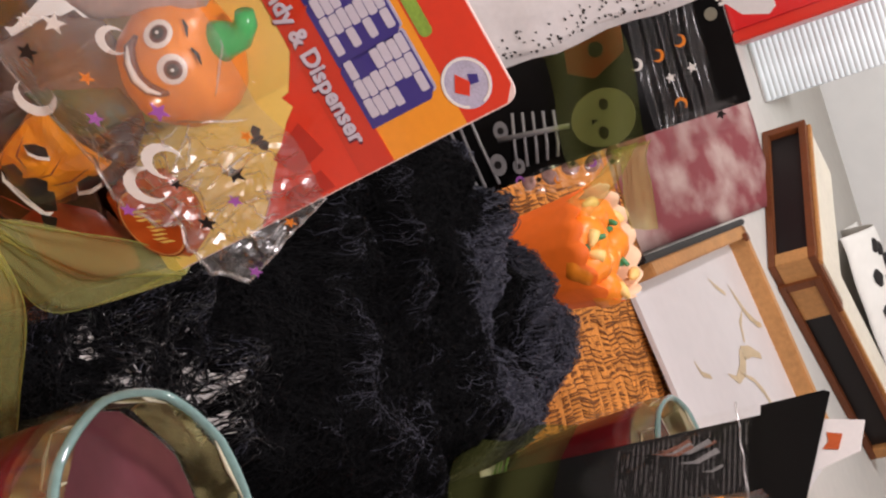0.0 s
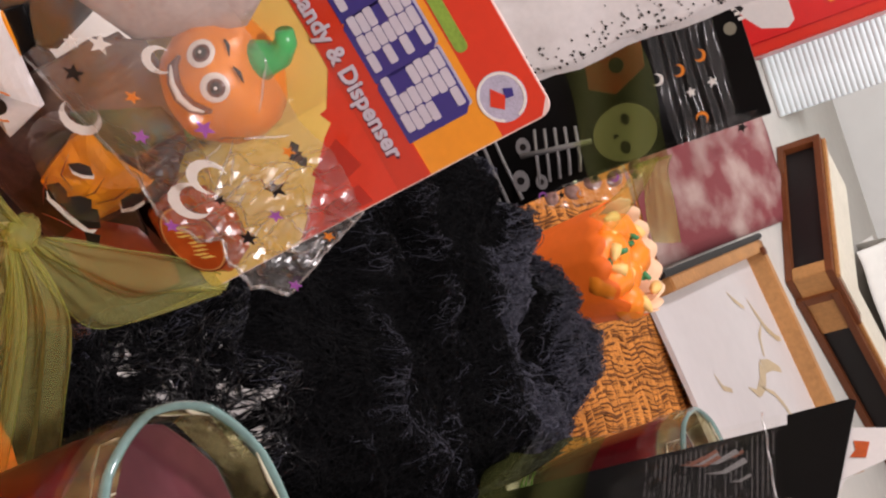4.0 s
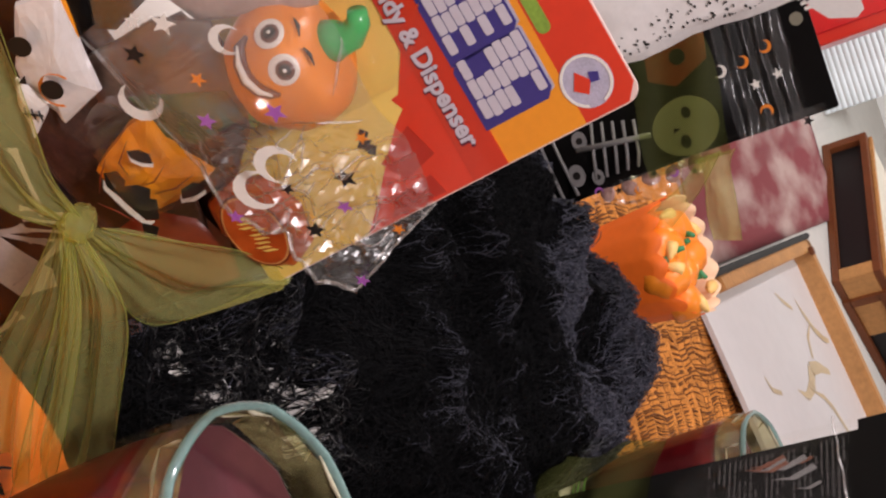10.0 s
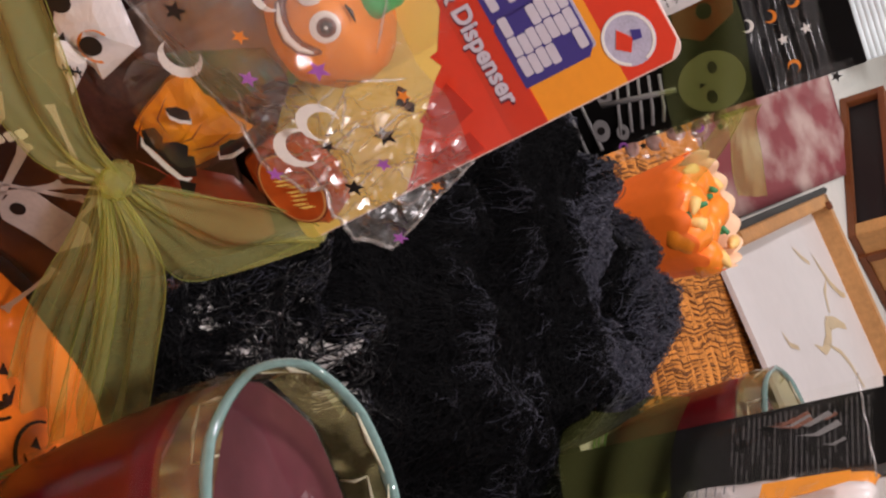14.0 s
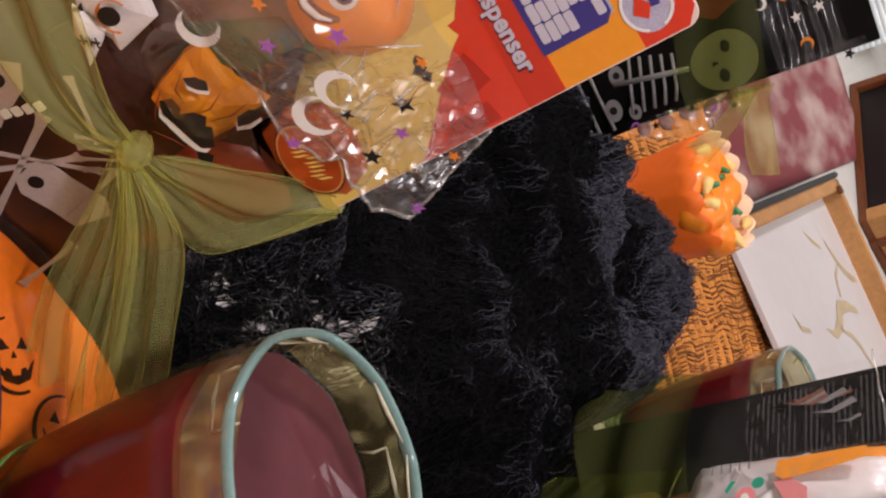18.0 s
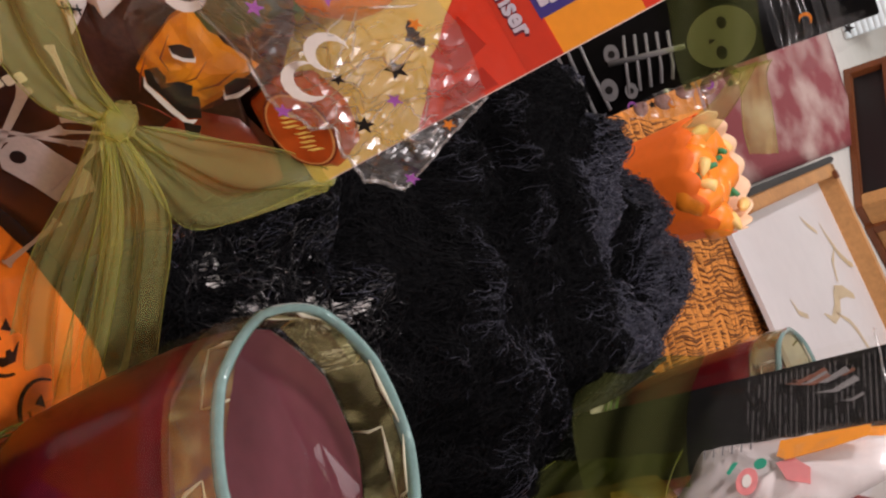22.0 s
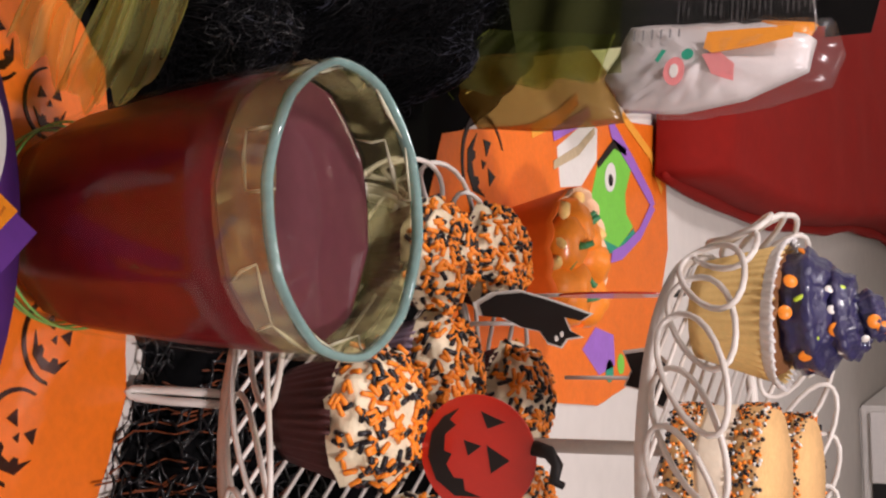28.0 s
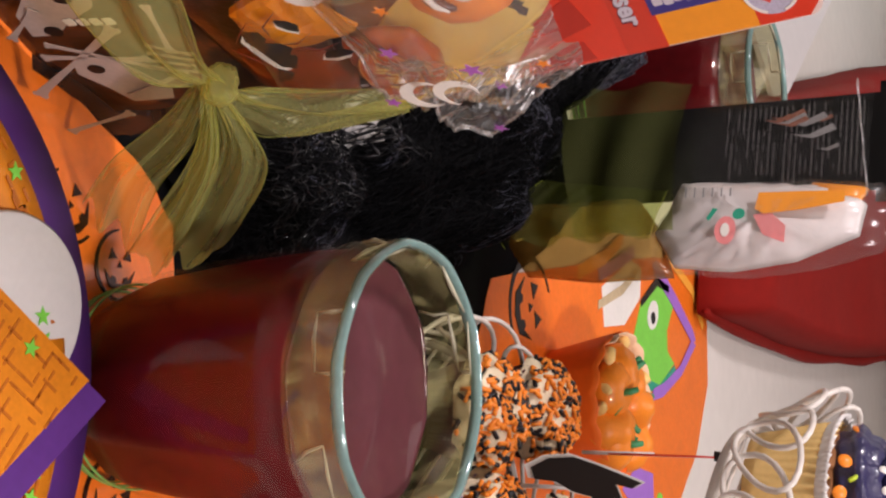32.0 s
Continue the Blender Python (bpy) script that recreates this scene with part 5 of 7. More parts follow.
for s, z, r in ((-0.030, 0.206, 0.0045), (-0.010, 0.200, 0.0050)):
    part("eye_hole", plate_shape(circle(r, 14, s, z, ry=r * 0.8), 0.0004, z=0.0206), M["black_print"], sk, smooth=False)
part("nose_hole", plate_shape([(-0.022, 0.194), (-0.018, 0.193), (-0.020, 0.199)], 0.0004, z=0.0206), M["black_print"], sk, smooth=False)
for k in range(5):
    part("rib_print", tube([(-0.046 + 0.002 * k, 0.135 + 0.008 * k, 0.0205), (-0.022 + 0.002 * k, 0.130 + 0.0085 * k, 0.022), (-0.004, 0.126 + 0.0085 * k, 0.0205)], 0.0013, 6), M["print_grey"], bag_b, at=B)
part("spine_print", tube([(-0.030, 0.118, 0.021), (-0.026, 0.150, 0.022), (-0.023, 0.176, 0.021)], 0.0022, 6), M["print_grey"], bag_b, at=B)
for s, z, a in ((-0.012, 0.112, 0.0085), (-0.036, 0.122, 0.0075), (-0.006, 0.128, 0.006)):
    hip = part("hip_print", plate_shape(circle(a, 18, s, z, ry=a * 0.8), 0.0006, z=0.0205), M["print_grey"], bag_b, smooth=False, at=B)
    part("eye_hole", plate_shape(circle(a * 0.36, 12, s, z), 0.0004, z=0.0211), M["black_print"], hip, smooth=False)
for z, dz in ((0.098, 0.010), (0.088, 0.008), (0.078, 0.012)):
    part("bone_print", tube([(-0.070, z, 0.0195), (-0.030, z + dz * 0.5, 0.0205), (0.002, z + dz, 0.0195)], 0.0014, 6), M["print_grey"], bag_b, at=B)
part("orange_print", plate_shape([(-0.086, 0.190), (-0.060, 0.186), (-0.050, 0.205), (-0.062, 0.232), (-0.086, 0.236)], 0.0005, z=0.0195), M["packet_brown"], bag_b, "orange candy behind the ribbon", False, B)
part("dark_spot", plate_shape(circle(0.006, 14, -0.070, 0.212), 0.0004, z=0.0202), M["black_print"], bag_b, smooth=False, at=B)
M["organza_dark"] = film_mat("green_organza_band", (0.64, 0.69, 0.42), 0.945, 0.5, 0.02, haze=(0.44, 0.48, 0.14))
M["film_neck"] = film_mat("gathered_film", (0.97, 0.97, 0.97), 0.985, 0.25, 0.30, 0.0, 60, edge=0.5)
part("ribbon_band", grid(lambda u, v: B @ Vector((-0.092 + 0.100 * u, 0.172 + 0.062 * v + 0.004 * math.sin(5 * u), 0.0275 + 0.004 * math.sin(9 * v + 3 * u))), 24, 12), M["organza_dark"], bag_b, "sheer green ribbon")
ribbon("ribbon_tail", [(0.006, 0.232, 0.020), (0.016, 0.222, 0.010), (0.040, 0.216, 0.0), (0.070, 0.208, -0.010)], [(0.004, 0.200, 0.020), (0.014, 0.202, 0.010), (0.045, 0.192, 0.0), (0.064, 0.188, -0.010)], bag_b, 1, 0.002, 3, B)
ribbon("ribbon_tail", [(0.004, 0.206, 0.020), (0.020, 0.180, 0.008), (0.030, 0.150, 0.0)], [(0.004, 0.222, 0.020), (0.026, 0.196, 0.008), (0.046, 0.164, 0.0)], bag_b, 1, 0.002, 6, B)
neck = part("film_neck", grid(lambda u, v: B @ Vector((-0.094 + 0.096 * u, 0.236 + 0.052 * v, 0.011 + 0.0035 * math.sin(30 * v + 3 * u + 2 * noise.noise((u * 3, v * 2, 1))) + 0.004 * noise.noise((u * 3, v * 9, 7)))), 40, 40), M["film_neck"], bag_b, "gathered clear film")
part("film_flap", grid(lambda u, v: B @ Vector((-0.006 + 0.030 * u * (1 - 0.4 * v), 0.240 + 0.058 * v, 0.006 + 0.004 * noise.noise((u * 4, v * 6, 9)))), 12, 20), M["film_neck"], bag_b, "loose clear film")
rng = random.Random(3)
for s, z, kind, c in ((-0.049, 0.239, "m", "white_print"), (-0.032, 0.260, "s", "white_print"), (-0.034, 0.277, "s", "white_print"), (-0.050, 0.256, "m", "orange_print"), (-0.055, 0.274, "m", "orange_print"), (0.004, 0.287, "s", "black_print"), (-0.012, 0.262, "m", "orange_print")):
    part("star_print" if kind == "s" else "moon_print", plate_shape(star(0.0042, turn=s * 50) if kind == "s" else moon(0.0046, s * 40), 0.0003), M[c], neck, smooth=False, at=B @ pose(s, z, 0.022))
flap = part("film_edge", grid(lambda u, v: B @ Vector((-0.002 + (0.014 + 0.010 * math.sin(math.pi * v)) * u, 0.112 + 0.098 * v, 0.006 + 0.004 * noise.noise((u * 3, v * 14, 4)))), 10, 44), M["film_crisp"], bag_b, "crinkled clear film edge with prints", False)
M["candy_pink"] = mat("pale_pink_candy", "d8a79c", 0.4, vary=0.25, scale=90, coat=0.3)
for k in range(5):
    part("candy", crumpled([(p * 0.9, q * 0.7) for p, q in circle(0.0085, 9)], 0.004, 20.0 + k, 2), M["candy_pink"], bag_b, "pale pink candy in the film", at=B @ pose(0.006 + 0.002 * (k % 2), 0.124 + 0.018 * k, 0.0, 0, 0, 40 * k))
for k, c in enumerate(("purple_print", "black_print", "orange_print", "black_print", "purple_print", "black_print")):
    part("star_print" if k % 2 else "moon_print", plate_shape(star(0.0034, turn=k) if k % 2 else moon(0.0034, k), 0.0003), M[c], flap, smooth=False, at=B @ pose(0.008 + 0.004 * (k % 3 - 1), 0.122 + 0.015 * k, 0.0120))
tag = part("hang_tag", plate_shape([(-0.094, 0.296), (-0.070, 0.310), (-0.060, 0.318), (-0.054, 0.336), (-0.058, 0.342), (-0.094, 0.342)], 0.0008, z=0.003), M["white_paper"], bag_b, "white hanging tag", False, B)
for k in range(4):
    part("unreadable_mark", plate_shape(rounded(-0.086 + 0.0042 * k, -0.0835 + 0.0042 * k, 0.300 + 0.0014 * k, 0.306 + 0.0014 * k, 0.0006, 2), 0.0003, z=0.0034), M["white_print"], bag_b, smooth=False, at=B)
part("round_mark", plate_shape(circle(0.0048, 18, -0.068, 0.2965), 0.0003, z=0.0026), M["print_pale"], bag_b, smooth=False, at=B)
part("dark_mark", plate_shape([(-0.094, 0.2965), (-0.076, 0.3075), (-0.078, 0.3105), (-0.094, 0.3005)], 0.0003, z=0.0036), M["black_print"], bag_b, smooth=False, at=B)

# ---- white bag beside it ----
white_bag = thing("paper_bag", (0, 0, 0.001), "crumpled white paper bag with black speckled prints", "paper bag")
M["crumpled"] = mat("crumpled_white_paper", "ece8e6", 0.35, vary=0.06, scale=30, bump=0.8, bump_scale=35, coat=0.15)
WB = Matrix(((1, 0, 0, -0.195), (0, 0, -1, 0.410), (0, 1, 0, 0), (0, 0, 0, 1)))


def bag_front(u, v):
    c = noise.noise((u * 4, v * 7, 3)) * 0.006 + abs(noise.noise((u * 9, v * 13, 5))) * 0.004
    return WB @ Vector((-0.150 + 0.150 * u + 0.004 * noise.noise((v * 9, 0, 1)), 0.002 + 0.36 * v, 0.012 * math.sin(math.pi * u) + c))


part("front", grid(bag_front, 30, 60, 0.001), M["crumpled"], white_bag, "white crumpled paper")
part("back", grid(lambda u, v: bag_front(u, v) + Vector((0, 0.03, 0)), 10, 20, 0.001), M["crumpled"], white_bag)
rng = random.Random(8)
for k in range(170):
    u, v = (0.995 - 0.10 * rng.random() ** 2, rng.uniform(0.48, 0.92)) if k < 150 else (rng.uniform(0.5, 0.95), rng.uniform(0.70, 0.80))
    p = bag_front(u, v)
    w = rng.uniform(0.0003, 0.0013)
    part("speckle", plate_shape([(-w, -w * 0.3), (w * 0.2, -w * 0.8), (w, w * 0.1), (0, w * 0.7)], 0.0006, Matrix.Translation(p + Vector((0, -0.0016, 0))) @ pose(0, 0, 0, 90, 0, 0)), M["black_print"], white_bag, smooth=False)

# ---- black treat bag with the window ----
C = Matrix(((0.58, 0, -0.815, 0.116), (-0.815, 0, -0.58, 0.389), (0, 1, 0, 0), (0, 0, 0, 1)))
M["film_thin"] = film_mat("thin_clear_film", (0.98, 0.98, 0.97), 0.994, 0.12, 0.12, 0.3, 40, edge=0.4)
M["film_tan"] = film_mat("tan_film", (0.80, 0.64, 0.36), 0.62, 0.2, 0.3, 0.4, 50, haze=(0.30, 0.18, 0.06), edge=0.6)
M["streak_brown"] = mat("brown_streak", "7a4a38", 0.4, vary=0.2, coat=0.3)
bag_c = flat_bag((0, 0, 0.001), 0, "black treat bag with pastel candy in clear film")
part("back_card", plate_shape(rounded(-0.072, 0.0, 0.004, 0.300, 0.002), 0.0015), M["bag_black"], bag_c, "black printed card", False, C)
part("header", plate_shape([(-0.080, 0.276), (0.009, 0.276), (0.009, 0.304), (-0.078, 0.322), (-0.081, 0.318)], 0.0006, z=0.0015), M["bag_black"], bag_c, "glossy black header", False, C)
tag = part("hang_tag", plate_shape([(-0.062, 0.304), (-0.050, 0.342), (-0.026, 0.338), (-0.014, 0.300)], 0.0008, z=-0.001), M["white_paper"], bag_c, "white hanging tag with a slot", False, C)
part("slot", plate_shape([(-0.046, 0.318), (-0.042, 0.328), (-0.030, 0.325), (-0.033, 0.315), (-0.038, 0.319)], 0.0004), M["packet_rust"], tag, smooth=False, at=pose(0, 0, 0.0))
part("film", grid(lambda u, v: C @ Vector((-0.078 + 0.124 * u * (1 - 0.15 * v * v), 0.062 + 0.212 * v, 0.006 + 0.022 * math.sin(math.pi * u) * (1 - 0.5 * v) + 0.003 * noise.noise((u * 9, v * 5, 3)))), 40, 40), M["film_thin"], bag_c, "clear film front")
part("film_seam", tube([C @ Vector((-0.077 + 0.087 * k / 20, 0.263 + 0.010 * k / 20, 0.012 + 0.002 * math.sin(k))) for k in range(21)], 0.0008, 6), M["film_ridge"], bag_c, "shiny film seam")
M["print_faint"] = mat("faint_grey_print", "4a4848", 0.5, vary=0.2)
g = random.Random(77)
for k in range(26):
    z0 = 0.176 + 0.0036 * k
    s0 = -0.067
    while s0 < -0.016:
        w = g.uniform(0.003, 0.011)
        if g.random() < 0.75:
            part("unreadable_line", plate_shape(rounded(s0, s0 + w, z0, z0 + 0.0009, 0.0003, 2), 0.0003, z=0.0018), M["print_faint"], bag_c, smooth=False, at=C)
        s0 += w + 0.0016
rng = random.Random(31)
for k in range(8):
    s, z = rng.uniform(-0.058, -0.030), rng.uniform(0.200, 0.244)
    w, hgt = rng.uniform(0.0005, 0.0016), rng.uniform(0.012, 0.030)
    part("foil_streak", plate_shape([(s - w, z), (s + 0.1 * hgt, z + hgt * 0.5), (s - 0.1 * hgt, z + hgt), (s - 0.25 * hgt, z + hgt * 0.9), (s - 0.2 * w, z + hgt * 0.4)], 0.0003, z=0.0022 + 0.0001 * k), M[("streak_brown", "print_grey")[k % 2]], bag_c, smooth=False, at=C)
packet = part("candy_packet", crumpled([(-0.008, 0.150), (0.030, 0.135), (0.052, 0.150), (0.056, 0.190), (0.050, 0.230), (0.034, 0.268), (0.012, 0.272), (0.0, 0.245), (-0.006, 0.200)], 0.017, 7.0, 8), M["packet_white"], bag_c, "white candy packet with coloured prints", at=C @ pose(0, 0, 0.004))
M["pink_print"] = mat("pink_print", "e88a8a", 0.4, vary=0.1, coat=0.3)
for outline, c, z in ((circle(0.010, 20, 0.036, 0.188, ry=0.007), "pink_print", 0.0200), (circle(0.005, 14, 0.036, 0.188, ry=0.003), "white_print", 0.0204), ([(0.026, 0.205), (0.040, 0.212), (0.046, 0.226), (0.034, 0.226), (0.024, 0.216)], "pink_print", 0.0190), (circle(0.004, 12, 0.025, 0.196), "print_teal", 0.0206), ([(0.020, 0.179), (0.027, 0.175), (0.029, 0.177), (0.021, 0.182)], "print_teal", 0.0206), ([(0.010, 0.208), (0.022, 0.206), (0.026, 0.212), (0.020, 0.262), (0.012, 0.262)], "card_orange", 0.0200)):
    part("packet_print", plate_shape(wavy(outline, 2, 0.0008, z), 0.0004, z=z + 0.0010), M[c], packet, smooth=False)
for k in range(6):
    part("unreadable_line", plate_shape(rounded(0.002 + 0.0004 * k, 0.010, 0.158 + 0.006 * k, 0.1590 + 0.006 * k, 0.0002, 2), 0.0002, z=0.0185), M["print_grey"], packet, smooth=False)
part("clear_pouch", crumpled([(-0.006, 0.150), (0.030, 0.134), (0.056, 0.148), (0.061, 0.200), (0.056, 0.246), (0.046, 0.282), (0.024, 0.290), (0.002, 0.284), (-0.006, 0.230)], 0.021, 13.0, 6), M["film_neck"], bag_c, "crinkled clear film pouch", at=C @ pose(0, 0, 0.004))
part("orange_packet", puffy([(-0.006, 0.236), (0.012, 0.232), (0.018, 0.262), (0.0, 0.272)], 0.012), M["packet_orange"], bag_c, "orange candy", at=C @ pose(0, 0, 0.002))
part("lower_pouch", crumpled([(0.000, 0.030), (0.000, 0.120), (0.020, 0.135), (0.058, 0.150), (0.060, 0.098), (0.054, 0.044), (0.030, 0.026)], 0.016, 4.0, 8), M["film_tan"], bag_c, "crumpled tan film pouch", at=C @ pose(0, 0, 0.002))
part("ribbon_band", grid(lambda u, v: C @ Vector((-0.076 + 0.114 * u, 0.066 + 0.090 * v + 0.02 * u * (1 - v), 0.030 + 0.004 * math.sin(11 * v + 4 * u) + 0.012 * math.sin(math.pi * u))), 26, 16), M["organza_dark"], bag_c, "sheer green ribbon")
ribbon("ribbon_tail", [(0.010, 0.150, 0.034), (0.030, 0.146, 0.038), (0.044, 0.142, 0.040)], [(-0.004, 0.060, 0.034), (0.026, 0.030, 0.038), (0.048, 0.040, 0.040)], bag_c, 3, 0.005, 2, C, cloth="organza_dark")


# ---- cups of candy pumpkins ----
M["paper_pale"] = mat("pale_peach_paper", "f0cba6", 0.6, vary=0.06)
M["candy_orange"] = mat("orange_candy", "f28a22", 0.45, vary=0.08, scale=60, coat=0.15)
M["candy_corn"] = mat("cream_candy", "f0c87a", 0.45, vary=0.1, scale=60, coat=0.15)
M["candy_green"] = mat("green_candy", "3d8a5a", 0.45, vary=0.1)
M["cup_orange"] = mat("orange_cup_paper", "f2701c", 0.6, vary=0.06, scale=20)


def scallop_wall(r0, r1, h, lift, n=12, thick=0.0008, face=None):
    """A cup wall with a scalloped upper edge."""
    bm = bmesh.new()
    rows = []
    for k in range(9):
        f = k / 8
        row = []
        for i in range(n * 8):
            a = 2 * math.pi * i / (n * 8)
            top = h + lift * abs(math.sin(n * a / 2))
            r = r0 + (r1 - r0) * f
            row.append(bm.verts.new((r * math.cos(a), r * math.sin(a), top * f)))
        rows.append(row)
    for a, b in zip(rows, rows[1:]):
        for i in range(len(a)):
            j = (i + 1) % len(a)
            if face is None or math.cos(2 * math.pi * i / len(a) - face) > -0.1:
                bm.faces.new((a[i], a[j], b[j], b[i]))
    bmesh.ops.recalc_face_normals(bm, faces=bm.faces)
    bmesh.ops.solidify(bm, geom=bm.faces[:], thickness=thick)
    return bm


def candy_pumpkin(parent, at, r, turn, first=[]):
    p = part("candy_pumpkin", lathe([(0, -0.75 * r), (0.6 * r, -0.7 * r), (r, -0.1 * r), (0.9 * r, 0.4 * r), (0.5 * r, 0.72 * r), (0.12 * r, 0.6 * r), (0, 0.58 * r)], 30, 6, -0.10), M["candy_orange"], parent, "orange candy pumpkin", at=Matrix.Translation(at) @ pose(0, 0, 0, *turn))
    part("stem", tube([(0, 0, 0.5 * r), (0.05 * r, 0, 0.8 * r), (0.18 * r, 0, 1.05 * r)], [0.15 * r, 0.13 * r, 0.10 * r], 8), M["candy_green"], p, "green candy stem")


def candy_cup(at, r, h, label, seed):
    c = thing("candy_cup", at, label, "cup", "candy cups", turn=13 * seed)
    part("cup_wall", scallop_wall(0.74 * r, r, h, 0.055 * h, 16), M["cup_orange"], c, "orange scalloped paper")
    part("cup_bottom", lathe([(0, 0.0), (0.74 * r, 0.0), (0.74 * r, 0.002), (0, 0.002)], 32), M["cup_orange"], c)
    part("inner_wall", scallop_wall(0.70 * r, 0.99 * r, h * 1.09, 0.05 * h, 16, face=math.radians(80 - 13 * seed)), M["paper_pale"], c, "pale translucent paper collar")
    g = random.Random(seed)
    for k in range(8):
        a, d = k * 2.4, r * (0.25 + 0.5 * ((k * 0.37) % 1))
        candy_pumpkin(c, Vector((d * math.cos(a), d * math.sin(a), h * (0.94 + 0.07 * g.random()))), 0.40 * r, (g.uniform(-50, 50), g.uniform(-50, 50), g.uniform(0, 360)))
    for k in range(13):
        a, d = k * 2.399 + 1, r * 0.86 * math.sqrt(g.random())
        part("candy_corn", lathe([(0, -0.16 * r), (0.11 * r, -0.13 * r), (0.10 * r, 0.0), (0.04 * r, 0.14 * r), (0, 0.16 * r)], 10), M["candy_corn"], c, at=pose(d * math.cos(a), d * math.sin(a), h * (0.99 + 0.12 * g.random()), g.uniform(0, 180), g.uniform(0, 180), 0))
    return c


candy_cup((-0.060, 0.690, 0.002), 0.052, 0.119, "orange scalloped paper cup full of candy pumpkins", 1)
candy_cup((0.302, 0.418, 0.003), 0.055, 0.054, "low orange paper cup of candy pumpkins on the mat", 2)

# ---- gauze runner ----
runner = thing("table_runner", (0, 0, 0.001), "crinkled orange gauze runner with brown threads on the table", "table runner")
SIDES = [(0.62, -0.34, 0.090), (0.72, -0.34, 0.098), (0.85, -0.34, 0.112), (0.98, -0.34, 0.132), (1.08, -0.34, 0.150), (1.15, -0.34, 0.152)]


def runner_at(u, v, lift=0.0):
    k = min(v * 5, 4.999)
    i, f = int(k), k - int(k)
    y = SIDES[i][0] + (SIDES[i + 1][0] - SIDES[i][0]) * f
    x0 = SIDES[i][1] + (SIDES[i + 1][1] - SIDES[i][1]) * f
    x1 = SIDES[i][2] + (SIDES[i + 1][2] - SIDES[i][2]) * f
    x = x0 + (x1 - x0) * u
    y2 = y - 0.10 * max(0, u - 0.62) * v + 0.01 * math.sin(20 * x)
    return Vector((x, y2, 0.004 + 0.004 * noise.noise((x * 18, y2 * 9, 0)) + 0.0018 * math.sin(y2 * 260 + 9 * noise.noise((x * 12, y2 * 8, 3))) + lift))


part("cloth", grid(lambda u, v: runner_at(u, v), 60, 150, 0.001), M["burlap"], runner, "orange gauze")
M["brown_thread"] = mat("brown_thread", "74451a", 0.8, vary=0.3)
bm = bmesh.new()
g = random.Random(5)
for k in range(70):
    v = (k + g.random()) / 70
    tube([runner_at(0.45 + 0.55 * i / 22, min(1, max(0, v + 0.006 * math.sin(i * 0.7 + k) + 0.012 * noise.noise((i * 0.3, k * 0.4, 0)))), 0.0012) for i in range(23)], [0.00032 * (0.3 + abs(noise.noise((i * 0.5, k, 1))) * 2) for i in range(23)], 4, bm=bm)
for k in range(64):
    u = 0.45 + 0.55 * (k + g.random()) / 64
    tube([runner_at(min(1, u + 0.006 * math.sin(i * 0.7 + 0.3 * k) + 0.012 * noise.noise((i * 0.35, k * 0.15, 5))), i / 52, 0.0012) for i in range(53)], [0.0005 + 0.0022 * abs(noise.noise((i * 0.4, k * 0.6, 2))) for i in range(53)], 4, bm=bm)
tagged(part("thread", bm, M["brown_thread"], runner, "brown woven threads"), kind="stuff")
part("edge_cord", tube([runner_at(1, k / 40, 0.001) for k in range(41)], 0.0016, 6), M["brown_thread"], runner, "dark hemmed edge")
part("edge_cord", tube([runner_at(0.4 + 0.6 * k / 40, 1, 0.001) for k in range(41)], 0.0016, 6), M["brown_thread"], runner, "dark hemmed edge")

# ---- marbled tray ----
tray = thing("tray", (0, 0, 0.001), "wooden tray with a white marbled bottom", "tray")
T = pose(0.0, 1.10, 0.003, 0, -7, 0)
part("bottom", box(0.0, 0.345, -0.043, 0.46, 0.002, 0.008), M["marble"], tray, "white marbled panel with gold veins", False, T)
part("rail", box(-0.018, 0.000, -0.02, 0.46, 0.0, 0.034, 0.002), M["wood"], tray, "light wooden rail", False, T)
part("rail", box(-0.018, 0.345, 0.438, 0.460, 0.0, 0.034, 0.002), M["wood"], tray, "light wooden rail", False, T)
part("dark_strip", box(-0.027, -0.018, -0.045, 0.462, 0.0, 0.037, 0.002), M["black"], tray, "black outer strip", False, T)
part("corner_post", box(-0.006, 0.006, 0.426, 0.438, 0.034, 0.040, 0.001), M["dark_wood"], tray, smooth=False, at=T)


def vein(pts, w):
    bm = bmesh.new()
    n = len(pts)
    for k in range(n - 1):
        (x0, y0), (x1, y1) = pts[k], pts[k + 1]
        d = Vector((x1 - x0, y1 - y0)).normalized()
        nx, ny = -d.y, d.x
        w0, w1 = w * math.sin(math.pi * (k + 0.15) / n), w * math.sin(math.pi * (k + 1.15) / n)
        bm.faces.new([bm.verts.new(p) for p in ((x0 + nx * w0, y0 + ny * w0, 0.0086), (x1 + nx * w1, y1 + ny * w1, 0.0086), (x1 - nx * w1, y1 - ny * w1, 0.0086), (x0 - nx * w0, y0 - ny * w0, 0.0086))])
    return part("gold_vein", bm, M["gold"], tray, smooth=False, at=T)


vein([(0.15, 0.17), (0.165, 0.20), (0.158, 0.24), (0.140, 0.27), (0.145, 0.31), (0.160, 0.35)], 0.010)
vein([(0.158, 0.22), (0.18, 0.27), (0.20, 0.29), (0.24, 0.31)], 0.005)
vein([(0.05, 0.34), (0.070, 0.35), (0.10, 0.37), (0.12, 0.40), (0.125, 0.42)], 0.006)
vein([(0.09, 0.36), (0.105, 0.32), (0.13, 0.30)], 0.004)
vein([(0.03, 0.26), (0.045, 0.28), (0.06, 0.31)], 0.004)
vein([(0.11, 0.06), (0.13, 0.07), (0.14, 0.10)], 0.004)

